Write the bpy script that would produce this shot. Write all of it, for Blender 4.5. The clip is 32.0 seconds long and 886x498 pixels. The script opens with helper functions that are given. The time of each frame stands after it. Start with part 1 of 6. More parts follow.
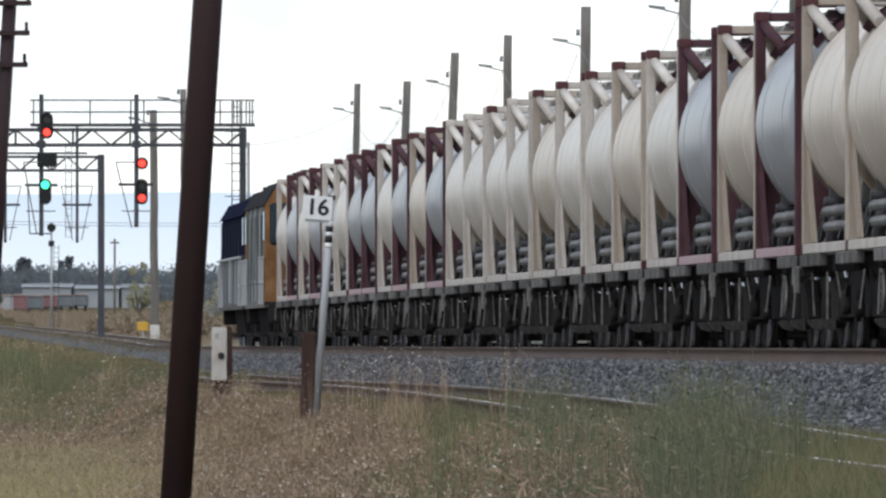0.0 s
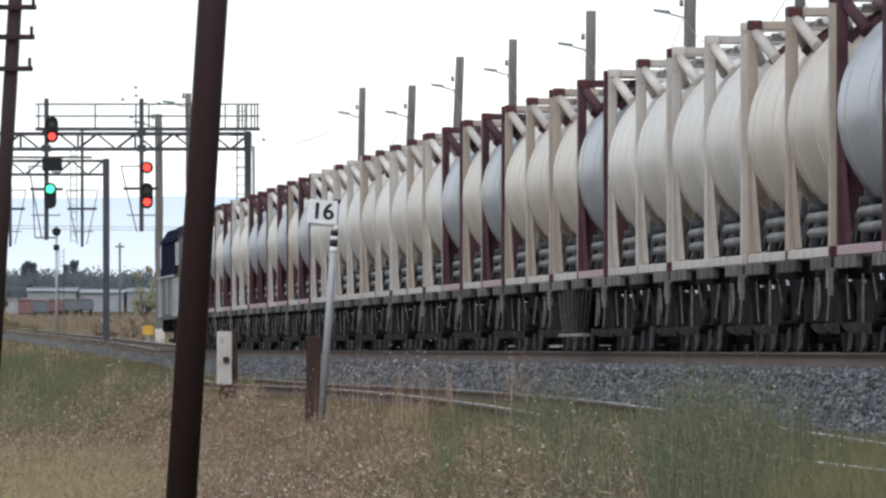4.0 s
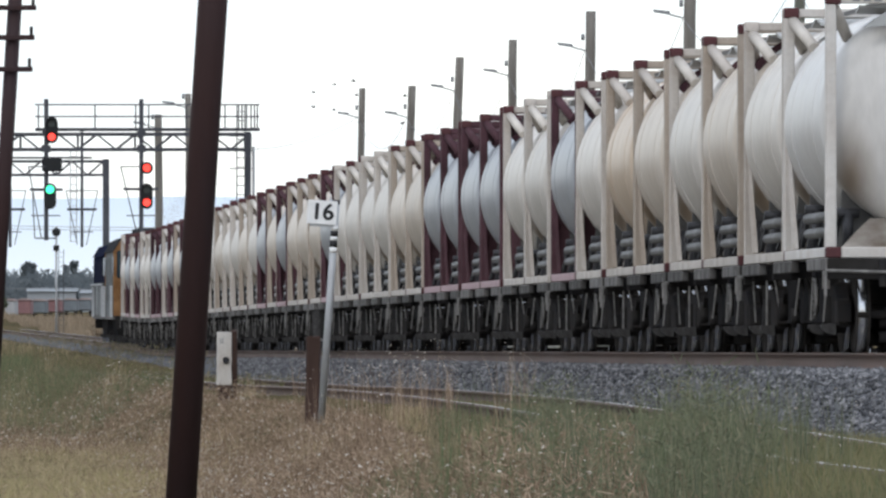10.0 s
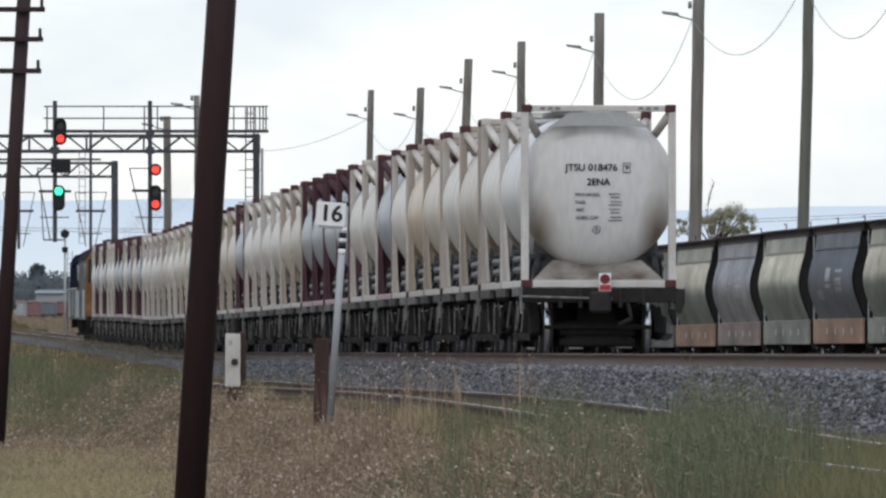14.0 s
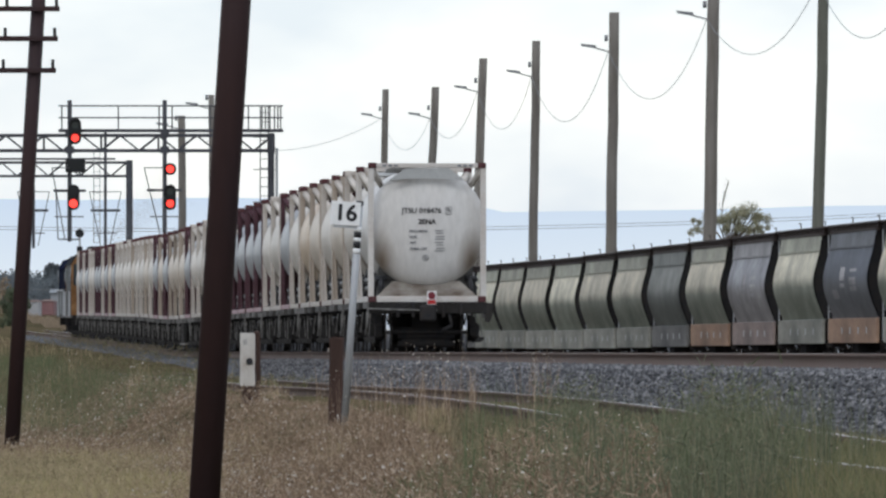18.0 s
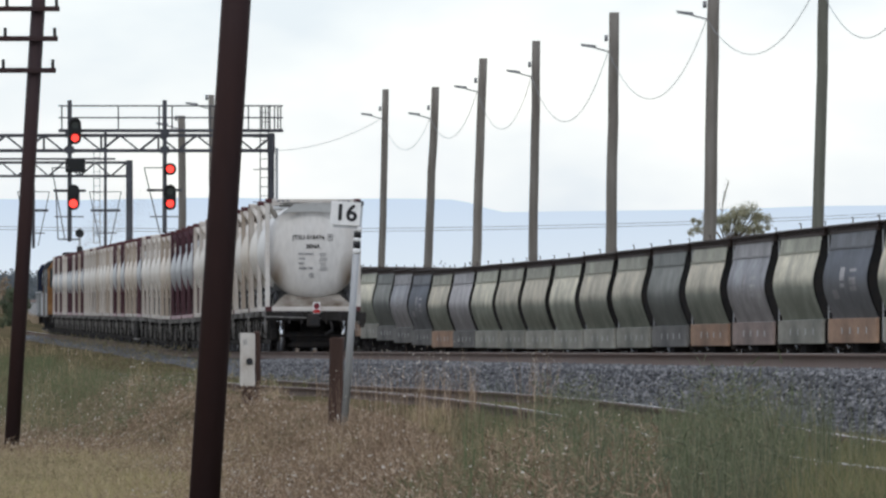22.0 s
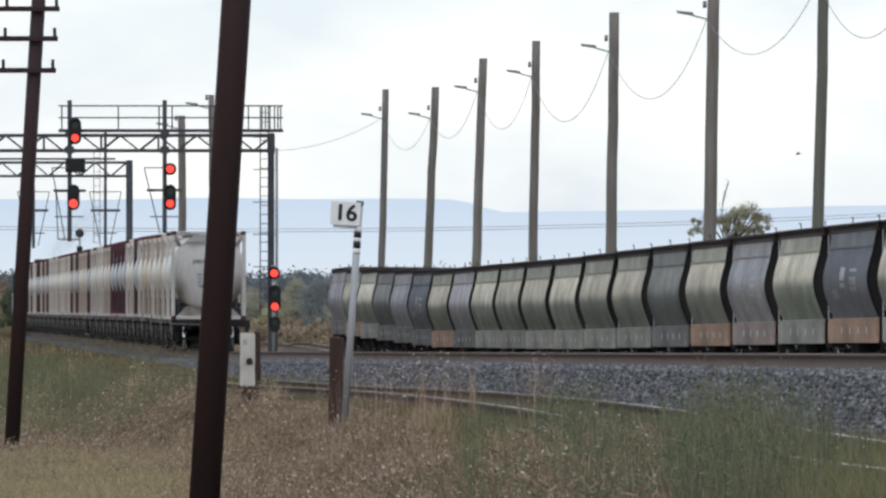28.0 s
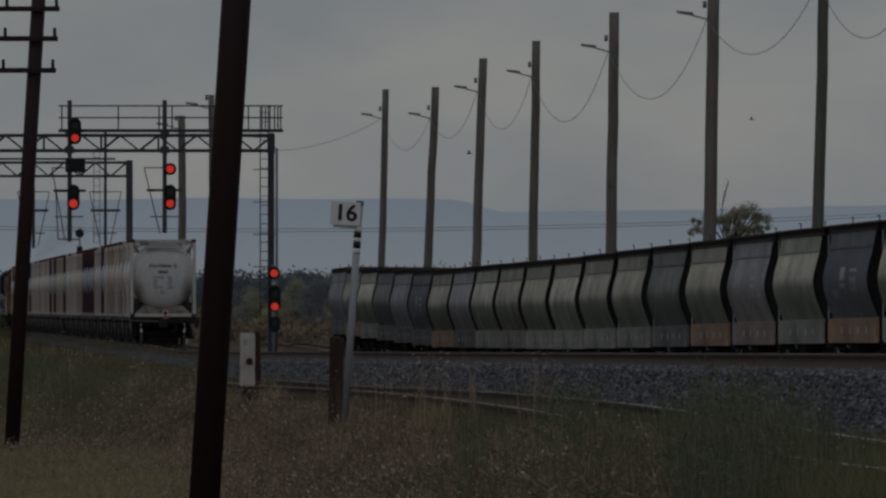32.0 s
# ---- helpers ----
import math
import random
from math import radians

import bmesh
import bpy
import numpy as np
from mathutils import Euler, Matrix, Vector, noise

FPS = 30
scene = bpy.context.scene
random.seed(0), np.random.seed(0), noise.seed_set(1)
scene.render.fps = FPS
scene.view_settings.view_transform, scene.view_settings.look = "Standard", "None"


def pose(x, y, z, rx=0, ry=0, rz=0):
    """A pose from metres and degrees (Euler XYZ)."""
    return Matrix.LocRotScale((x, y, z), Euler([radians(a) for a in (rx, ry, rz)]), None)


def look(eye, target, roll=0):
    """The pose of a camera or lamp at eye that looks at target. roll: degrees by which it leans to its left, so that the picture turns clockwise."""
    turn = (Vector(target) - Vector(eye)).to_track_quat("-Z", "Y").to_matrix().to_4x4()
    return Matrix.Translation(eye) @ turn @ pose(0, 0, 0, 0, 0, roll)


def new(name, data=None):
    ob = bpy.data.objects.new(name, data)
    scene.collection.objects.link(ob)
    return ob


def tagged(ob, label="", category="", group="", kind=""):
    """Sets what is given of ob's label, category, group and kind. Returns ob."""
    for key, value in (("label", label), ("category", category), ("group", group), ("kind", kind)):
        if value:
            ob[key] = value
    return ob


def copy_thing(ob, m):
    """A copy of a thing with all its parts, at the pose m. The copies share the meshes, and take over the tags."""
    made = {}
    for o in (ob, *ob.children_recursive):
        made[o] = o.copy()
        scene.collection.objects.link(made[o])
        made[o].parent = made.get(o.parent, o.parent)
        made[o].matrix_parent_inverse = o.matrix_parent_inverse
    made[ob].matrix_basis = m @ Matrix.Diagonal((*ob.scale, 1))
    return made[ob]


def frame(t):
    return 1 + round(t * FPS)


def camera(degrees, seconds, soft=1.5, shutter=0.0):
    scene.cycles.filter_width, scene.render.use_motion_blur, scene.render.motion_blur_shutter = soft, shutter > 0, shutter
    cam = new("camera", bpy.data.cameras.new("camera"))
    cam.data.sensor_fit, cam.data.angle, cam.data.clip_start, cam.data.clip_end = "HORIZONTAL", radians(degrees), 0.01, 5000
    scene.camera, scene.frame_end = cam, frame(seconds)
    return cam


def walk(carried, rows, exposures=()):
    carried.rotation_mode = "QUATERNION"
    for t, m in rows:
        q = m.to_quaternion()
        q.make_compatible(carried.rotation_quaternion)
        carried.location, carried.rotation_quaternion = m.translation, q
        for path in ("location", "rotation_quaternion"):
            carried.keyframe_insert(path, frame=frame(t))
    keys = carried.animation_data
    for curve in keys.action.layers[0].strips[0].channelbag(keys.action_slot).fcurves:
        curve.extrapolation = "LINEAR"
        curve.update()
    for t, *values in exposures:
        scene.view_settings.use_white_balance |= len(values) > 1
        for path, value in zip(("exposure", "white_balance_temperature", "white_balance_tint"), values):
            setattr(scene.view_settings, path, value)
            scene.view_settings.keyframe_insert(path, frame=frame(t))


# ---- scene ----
F = 22451.0                     # picture widths' focal length for a 4.0 degree lens
EYE = 0.04                      # the eye stands level with the rail tops of the main line

cam = camera(4.0, 32.0, soft=2.5)


def aim(dx, dy):
    """The tripod head turned so that the view shifts by dx, dy."""
    return look((0, 0, EYE), (-dx / F * 1000, 1000, EYE + (179 + dy) / F * 1000))


walk(cam, [
    (0.0, aim(-50, -10)), (0.25, aim(-45, -10)), (0.5, aim(-41, -9)), (1.0, aim(-41, -6)), (1.5, aim(-41, -3)), (2.5, aim(-41, -3)),
    (8.0, aim(-41, -2)), (13.0, aim(-42, -2)), (13.5, aim(-41, -1)), (14.0, aim(-26, 1)), (14.5, aim(-1, 3)), (15.0, aim(0, 1)),
    (16.5, aim(0, 0)), (24.0, aim(0, 0)), (32.0, aim(0, 0)),
], [(0.0, 0.04), (3.5, 0.12), (7.0, 0.12), (10.0, 0.10), (12.0, 0.08), (14.0, -0.2), (31.0, -0.2), (31.2, -0.34), (31.5, -0.95), (31.8, -1.85), (32.0, -2.45)])

# ---- daylight: bright overcast ----
world = bpy.data.worlds.new("overcast")
scene.world = world
world.use_nodes = True
wn, wl = world.node_tree.nodes, world.node_tree.links
wn.clear()
w_out = wn.new("ShaderNodeOutputWorld")
w_sky = wn.new("ShaderNodeTexSky")
w_sky.sky_type, w_sky.sun_disc = "NISHITA", False
w_sky.sun_elevation, w_sky.sun_rotation = radians(42), radians(198)
w_bg1 = wn.new("ShaderNodeBackground")
w_bg1.inputs[1].default_value = 0.06
wl.new(w_sky.outputs[0], w_bg1.inputs[0])
w_tc = wn.new("ShaderNodeTexCoord")
w_map = wn.new("ShaderNodeMapping")
w_map.inputs["Scale"].default_value = (30, 30, 75)
wl.new(w_tc.outputs["Generated"], w_map.inputs[0])
w_noise = wn.new("ShaderNodeTexNoise")
w_noise.inputs["Scale"].default_value, w_noise.inputs["Detail"].default_value = 1.0, 5
wl.new(w_map.outputs[0], w_noise.inputs["Vector"])
w_ramp = wn.new("ShaderNodeValToRGB")
w_ramp.color_ramp.elements[0].position, w_ramp.color_ramp.elements[0].color = 0.36, (0.62, 0.70, 0.83, 1)
w_ramp.color_ramp.elements[1].position, w_ramp.color_ramp.elements[1].color = 0.66, (0.955, 0.972, 1.0, 1)
wl.new(w_noise.outputs[0], w_ramp.inputs[0])
w_bg2 = wn.new("ShaderNodeBackground")
w_sep, w_up = wn.new("ShaderNodeSeparateXYZ"), wn.new("ShaderNodeMapRange")
wl.new(w_tc.outputs["Generated"], w_sep.inputs[0])
w_up.inputs["From Min"].default_value, w_up.inputs["From Max"].default_value = 0.02, 0.8
w_up.inputs["To Min"].default_value, w_up.inputs["To Max"].default_value = 0.98, 1.25
wl.new(w_sep.outputs[2], w_up.inputs[0])
wl.new(w_up.outputs[0], w_bg2.inputs[1])
wl.new(w_ramp.outputs[0], w_bg2.inputs[0])
w_add = wn.new("ShaderNodeAddShader")
wl.new(w_bg1.outputs[0], w_add.inputs[0])
wl.new(w_bg2.outputs[0], w_add.inputs[1])
wl.new(w_add.outputs[0], w_out.inputs[0])

sun = new("sun", bpy.data.lights.new("sun", "SUN"))
sun.data.energy, sun.data.angle, sun.data.color = 0.6, radians(14), (1.0, 0.985, 0.965)
sun.matrix_basis = look((-35, -105, 100), (0, 0, 0))


# ---- materials ----
def material(name, colour, rough=0.7, metal=0.0, vary=0.2, scale=3.0, tint=None, bump=0.0, bump_scale=40.0, stretch=(1, 1, 1), spread=0.0, fine=0.0, spec=0.25):
    """A painted, wooden, stone or metal surface: base colour with large stains, fine grain and relief. spread varies whole pieces."""
    m = bpy.data.materials.new(name)
    m.use_nodes = True
    n, l = m.node_tree.nodes, m.node_tree.links
    b = n["Principled BSDF"]
    b.inputs["Roughness"].default_value, b.inputs["Metallic"].default_value, b.inputs["Specular IOR Level"].default_value = rough, metal, spec
    tc, mp = n.new("ShaderNodeTexCoord"), n.new("ShaderNodeMapping")
    mp.inputs["Scale"].default_value = stretch
    l.new(tc.outputs["Object"], mp.inputs[0])
    big, small = n.new("ShaderNodeTexNoise"), n.new("ShaderNodeTexNoise")
    big.inputs["Scale"].default_value, big.inputs["Detail"].default_value = scale, 6
    small.inputs["Scale"].default_value, small.inputs["Detail"].default_value = scale * 9, 4
    l.new(mp.outputs[0], big.inputs["Vector"])
    l.new(mp.outputs[0], small.inputs["Vector"])
    other = tint or tuple(c * 0.55 for c in colour)
    ramp = n.new("ShaderNodeValToRGB")
    ramp.color_ramp.elements[0].position, ramp.color_ramp.elements[1].position = 0.35, 0.68
    ramp.color_ramp.elements[0].color = (*[c + (o - c) * min(1, vary * 2.2) for c, o in zip(colour, other)], 1)
    ramp.color_ramp.elements[1].color = (*colour, 1)
    l.new(big.outputs[0], ramp.inputs[0])
    mix = n.new("ShaderNodeMix")
    mix.data_type, mix.blend_type = "RGBA", "MULTIPLY"
    mix.inputs["Factor"].default_value = 0.25 + fine
    l.new(ramp.outputs[0], mix.inputs[6])
    l.new(small.outputs[0], mix.inputs[7])
    out = mix.outputs[2]
    gain = n.new("ShaderNodeHueSaturation")
    gain.inputs["Value"].default_value = 1 + 0.5 * (0.25 + fine)
    l.new(out, gain.inputs["Color"])
    if spread:
        info, mr = n.new("ShaderNodeObjectInfo"), n.new("ShaderNodeMapRange")
        mr.inputs["To Min"].default_value, mr.inputs["To Max"].default_value = gain.inputs["Value"].default_value * (1 - spread), gain.inputs["Value"].default_value * (1 + spread)
        l.new(info.outputs["Random"], mr.inputs["Value"])
        l.new(mr.outputs[0], gain.inputs["Value"])
    l.new(gain.outputs[0], b.inputs["Base Color"])
    if bump:
        bn, bp = n.new("ShaderNodeTexNoise"), n.new("ShaderNodeBump")
        bn.inputs["Scale"].default_value, bn.inputs["Detail"].default_value = bump_scale, 4
        l.new(mp.outputs[0], bn.inputs["Vector"])
        bp.inputs["Strength"].default_value, bp.inputs["Distance"].default_value = min(1, bump), 0.02
        l.new(bn.outputs[0], bp.inputs["Height"])
        l.new(bp.outputs[0], b.inputs["Normal"])
    return m


def glow(name, colour, strength):
    m = bpy.data.materials.new(name)
    m.use_nodes = True
    b = m.node_tree.nodes["Principled BSDF"]
    b.inputs["Base Color"].default_value = (*[c * 0.5 for c in colour], 1)
    b.inputs["Emission Color"].default_value = (*colour, 1)
    b.inputs["Emission Strength"].default_value = strength
    b.inputs["Roughness"].default_value = 0.2
    return m


def islands(name, colours, rough=0.9, soft=0.0):
    """Blades, leaves or stones joined in one mesh: each piece takes its own shade."""
    m = bpy.data.materials.new(name)
    m.use_nodes = True
    n, l = m.node_tree.nodes, m.node_tree.links
    b = n["Principled BSDF"]
    b.inputs["Roughness"].default_value, b.inputs["Specular IOR Level"].default_value = rough, 0.1
    g, r = n.new("ShaderNodeNewGeometry"), n.new("ShaderNodeValToRGB")
    e = r.color_ramp.elements
    while len(e) < len(colours):
        e.new(0.5)
    for i, c in enumerate(colours):
        e[i].position, e[i].color = i / max(1, len(colours) - 1), (*c, 1)
    l.new(g.outputs["Random Per Island"], r.inputs[0])
    l.new(r.outputs[0], b.inputs["Base Color"])
    if soft:
        t = n.new("ShaderNodeBsdfTranslucent")
        l.new(r.outputs[0], t.inputs[0])
        mx = n.new("ShaderNodeMixShader")
        mx.inputs[0].default_value = soft
        l.new(b.outputs[0], mx.inputs[1])
        l.new(t.outputs[0], mx.inputs[2])
        l.new(mx.outputs[0], n["Material Output"].inputs[0])
    return m


M_tank_white = material("tank_white", (0.605, 0.566, 0.515), 0.34, vary=0.2, scale=1.2, tint=(0.40, 0.36, 0.31), stretch=(1, 0.6, 0.35), spread=0.07, spec=0.03, fine=0.1)
M_tank_cream = material("tank_cream", (0.565, 0.505, 0.435), 0.34, vary=0.2, scale=1.2, tint=(0.38, 0.305, 0.235), stretch=(1, 0.6, 0.35), spread=0.07, spec=0.03, fine=0.1)
M_tank_tan = material("tank_tan", (0.56, 0.465, 0.37), 0.32, vary=0.25, scale=1.4, tint=(0.44, 0.32, 0.21), stretch=(1, 0.6, 0.35), spec=0.03, fine=0.1)
M_tank_grey = material("tank_grey", (0.345, 0.358, 0.372), 0.3, vary=0.25, scale=1.2, tint=(0.27, 0.28, 0.30), stretch=(1, 0.6, 0.35), spread=0.05, spec=0.03, fine=0.1)
M_frame_white = material("frame_white", (0.50, 0.465, 0.425), 0.55, vary=0.3, scale=2.0, tint=(0.34, 0.29, 0.245), spread=0.08, spec=0.03)
M_tank_clean = material("tank_clean_white", (0.595, 0.583, 0.563), 0.35, vary=0.14, scale=1.2, tint=(0.50, 0.46, 0.41), stretch=(1, 0.6, 0.35), spec=0.06, fine=0.05)
M_frame_clean = material("frame_clean_white", (0.58, 0.56, 0.53), 0.5, vary=0.25, scale=2.0, tint=(0.42, 0.36, 0.31), spec=0.05)
M_frame_cream = material("frame_cream", (0.395, 0.342, 0.288), 0.55, vary=0.3, scale=2.0, tint=(0.30, 0.245, 0.195), spread=0.08, spec=0.03)
M_frame_maroon = material("frame_maroon", (0.092, 0.047, 0.056), 0.65, vary=0.35, scale=2.5, tint=(0.05, 0.027, 0.03), spread=0.15, spec=0.05)
M_pink_rail = material("faded_maroon", (0.40, 0.27, 0.28), 0.6, vary=0.25, scale=2.5)
M_casting = material("casting_maroon", (0.085, 0.028, 0.03), 0.55, vary=0.3, scale=6)
M_casting_light = material("casting_light", (0.55, 0.50, 0.45), 0.55, vary=0.3, scale=6)
M_shield = material("shield_grey", (0.43, 0.435, 0.425), 0.5, vary=0.2, scale=2)
M_pipe = material("pipe_grey", (0.15, 0.147, 0.142), 0.6, vary=0.3, scale=5)
M_valve = material("valve_dark", (0.06, 0.06, 0.065), 0.5, vary=0.4, scale=9)
M_under = material("underframe_black", (0.025, 0.025, 0.027), 0.9, vary=0.4, scale=4, tint=(0.034, 0.031, 0.029), spread=0.2, spec=0.0)
M_sill = material("sill_grey", (0.215, 0.208, 0.20), 0.8, vary=0.4, scale=2.0, tint=(0.05, 0.045, 0.041), spread=0.35, spec=0.02)
M_rig = material("brake_gear_grime", (0.036, 0.034, 0.033), 0.85, vary=0.4, scale=5, tint=(0.025, 0.023, 0.021), spread=0.3, spec=0.0)
M_bogie = material("bogie_grime", (0.027, 0.027, 0.0285), 0.9, vary=0.4, scale=6, tint=(0.04, 0.035, 0.031), spread=0.25, spec=0.0)
M_boxcap = material("axle_box_dust", (0.22, 0.212, 0.20), 0.85, vary=0.45, scale=8, spec=0.0)
M_ledge = material("axle_ledge_dust", (0.075, 0.072, 0.07), 0.8, vary=0.45, scale=9, spec=0.02)
M_step = material("step_plate_grey", (0.29, 0.285, 0.275), 0.7, vary=0.35, scale=6, tint=(0.12, 0.10, 0.09), spread=0.2, spec=0.05)
M_wheel = material("wheel_steel", (0.055, 0.05, 0.046), 0.85, 0.0, vary=0.3, scale=8, spec=0.0)
M_tread = material("polished_steel", (0.62, 0.63, 0.65), 0.22, 0.9, vary=0.1, scale=8)
M_rail = material("rail_rust", (0.108, 0.076, 0.065), 0.75, vary=0.3, scale=1.2, tint=(0.09, 0.055, 0.04), stretch=(1, 0.2, 1), bump=0.3, spec=0.12)
M_railtop = material("rail_head_worn", (0.60, 0.58, 0.56), 0.22, 0.85, vary=0.2, scale=1.0, stretch=(1, 0.1, 1))
M_siding_top = material("siding_rail_head", (0.44, 0.42, 0.40), 0.33, 0.5, vary=0.45, scale=0.35, tint=(0.16, 0.10, 0.07), stretch=(1, 0.25, 1))
M_sleeper = material("sleeper_timber", (0.14, 0.12, 0.105), 0.9, vary=0.4, scale=4, spread=0.25)
M_ballast = material("ballast_bed", (0.105, 0.106, 0.112), 0.95, vary=0.35, scale=5, tint=(0.055, 0.058, 0.066), bump=1.0, bump_scale=22, fine=0.3, spec=0.12)
M_stone = islands("ballast_stones", [(0.045, 0.046, 0.05), (0.09, 0.091, 0.097), (0.148, 0.148, 0.154), (0.25, 0.247, 0.252)])
M_pole_dark = material("pole_dark_iron", (0.037, 0.025, 0.027), 0.6, vary=0.3, scale=2.0, tint=(0.045, 0.02, 0.016), stretch=(1, 1, 0.2), spec=0.12)
M_timber_grey = material("timber_grey", (0.20, 0.185, 0.165), 0.9, vary=0.3, scale=5, tint=(0.11, 0.095, 0.08), stretch=(1, 1, 0.08), bump=0.6, bump_scale=14, spread=0.12)
# grey timber with the faint green of lens fringing put into its colour
M_timber_green = material("timber_mossy", (0.15, 0.15, 0.125), 0.9, vary=0.3, scale=5, tint=(0.09, 0.092, 0.075), stretch=(1, 1, 0.08), bump=0.6, bump_scale=14)
M_timber_brown = material("timber_brown", (0.075, 0.045, 0.035), 0.9, vary=0.4, scale=5, tint=(0.035, 0.02, 0.016), stretch=(1, 1, 0.15), bump=0.6, bump_scale=18)
M_white_post = material("white_paint_worn", (0.54, 0.525, 0.495), 0.75, vary=0.35, scale=4, tint=(0.36, 0.31, 0.26), stretch=(1, 1, 0.5), bump=0.3)
M_sign = material("sign_white", (0.78, 0.78, 0.77), 0.45, vary=0.08, scale=5)
M_ink = material("sign_black", (0.02, 0.02, 0.022), 0.5, vary=0.1)
M_ink_soft = material("stencil_grey", (0.20, 0.205, 0.215), 0.6, vary=0.2, scale=20)
M_ink_blue = material("stencil_blue", (0.14, 0.19, 0.24), 0.6, vary=0.2, scale=20)
M_gal = material("galvanised", (0.42, 0.43, 0.44), 0.5, 0.3, vary=0.25, scale=3, stretch=(1, 1, 0.3))
M_gantry = material("gantry_steel", (0.075, 0.078, 0.09), 0.6, 0.2, vary=0.3, scale=1.5)
M_signal = material("signal_black", (0.014, 0.015, 0.016), 0.6, vary=0.2)


def stained(base):
    """Tank paint with brown stains low on both heads."""
    m = base.copy()
    m.name = base.name + "_stained"
    n, l = m.node_tree.nodes, m.node_tree.links
    b = n["Principled BSDF"]
    old = b.inputs["Base Color"].links[0].from_socket
    tc = n.new("ShaderNodeTexCoord")
    total = None
    for sx, y in ((-1, -2.6), (1, -2.6), (-1, 2.6), (1, 2.6)):
        dist, mr = n.new("ShaderNodeVectorMath"), n.new("ShaderNodeMapRange")
        dist.operation = "DISTANCE"
        wide = n.new("ShaderNodeVectorMath")
        wide.operation = "MULTIPLY"
        wide.inputs[1].default_value = (2.0, 1.0, 0.9)
        l.new(tc.outputs["Object"], wide.inputs[0])
        dist.inputs[1].default_value = (sx * 0.92 * 2.0, y, 0.90 * 0.9)
        l.new(wide.outputs[0], dist.inputs[0])
        mr.inputs["From Min"].default_value, mr.inputs["From Max"].default_value = 0.08, 0.66
        mr.inputs["To Min"].default_value, mr.inputs["To Max"].default_value = 0.9, 0.0
        l.new(dist.outputs["Value"], mr.inputs["Value"])
        if total is None:
            total = mr.outputs[0]
        else:
            add = n.new("ShaderNodeMath")
            l.new(total, add.inputs[0])
            l.new(mr.outputs[0], add.inputs[1])
            total = add.outputs[0]
    mx = n.new("ShaderNodeMix")
    mx.data_type = "RGBA"
    l.new(total, mx.inputs["Factor"])
    l.new(old, mx.inputs[6])
    mx.inputs[7].default_value = (0.17, 0.125, 0.085, 1)
    l.new(mx.outputs[2], b.inputs["Base Color"])
    return m


M_tank_white, M_tank_cream, M_tank_tan, M_tank_grey, M_tank_clean = [stained(q) for q in (M_tank_white, M_tank_cream, M_tank_tan, M_tank_grey, M_tank_clean)]
M_grimy_white = material("cradle_grimy_white", (0.52, 0.48, 0.43), 0.8, vary=0.45, scale=2.2, tint=(0.2, 0.155, 0.12), spec=0.0)
M_lens_off = material("lens_unlit", (0.03, 0.04, 0.04), 0.15, vary=0.1)
M_lens_red = glow("lens_red", (1.0, 0.05, 0.035), 2.0)
M_lens_green = glow("lens_green", (0.06, 1.0, 0.50), 1.6)
M_tail = material("tail_lamp_red", (0.16, 0.02, 0.03), 0.4, vary=0.1)
M_red = material("reflector_red", (0.45, 0.03, 0.03), 0.4, vary=0.1)
M_wire = material("wire_grey", (0.20, 0.205, 0.21), 0.6, vary=0.1)
M_lamp = material("lamp_head_grey", (0.22, 0.23, 0.24), 0.5, vary=0.1)


# ---- mesh helpers ----
def part(name, bm, mat, parent=None, label=""):
    """Links a bmesh as one mesh object, under a thing or a part where one is given."""
    me = bpy.data.meshes.new(name)
    bm.to_mesh(me)
    bm.free()
    me.materials.append(mat)
    ob = new(name, me)
    if parent:
        ob.parent = parent
    if label:
        ob["label"] = label
    return ob


def again(ob, m, parent=None):
    """Another piece on the same mesh."""
    o = new(ob.name.split(".")[0], ob.data)
    o.matrix_basis = m
    o.parent = parent or ob.parent
    return o


def sheet(name, verts, faces, mat, parent=None, smooth=False):
    me = bpy.data.meshes.new(name)
    me.from_pydata(verts, [], faces)
    me.materials.append(mat)
    if smooth:
        me.shade_smooth()
    ob = new(name, me)
    if parent:
        ob.parent = parent
    return ob


def box(bm, lo, hi, m=None, bevel=0.0):
    """A block from corner lo to corner hi."""
    r = bmesh.ops.create_cube(bm, size=1.0)
    c = [(a + b) / 2 for a, b in zip(lo, hi)]
    d = [max(1e-4, b - a) for a, b in zip(lo, hi)]
    t = Matrix.Translation(c) @ Matrix.Diagonal((*d, 1))
    bmesh.ops.transform(bm, matrix=(m @ t) if m else t, verts=r["verts"])
    if bevel:
        es = list({e for v in r["verts"] for e in v.link_edges})
        bmesh.ops.bevel(bm, geom=es, offset=bevel, segments=1, affect="EDGES")
    return bm


def rod(bm, p0, p1, r0, r1=None, n=8, caps=True):
    """A round bar from p0 to p1."""
    p0, p1 = Vector(p0), Vector(p1)
    a = p1 - p0
    r = bmesh.ops.create_cone(bm, cap_ends=caps, segments=n, radius1=r0, radius2=r0 if r1 is None else r1, depth=a.length)
    t = Matrix.Translation((p0 + p1) / 2) @ a.to_track_quat("Z", "Y").to_matrix().to_4x4()
    bmesh.ops.transform(bm, matrix=t, verts=r["verts"])
    for v in r["verts"]:
        for f in v.link_faces:
            f.smooth = len(f.verts) == 4 and n > 6
    return bm


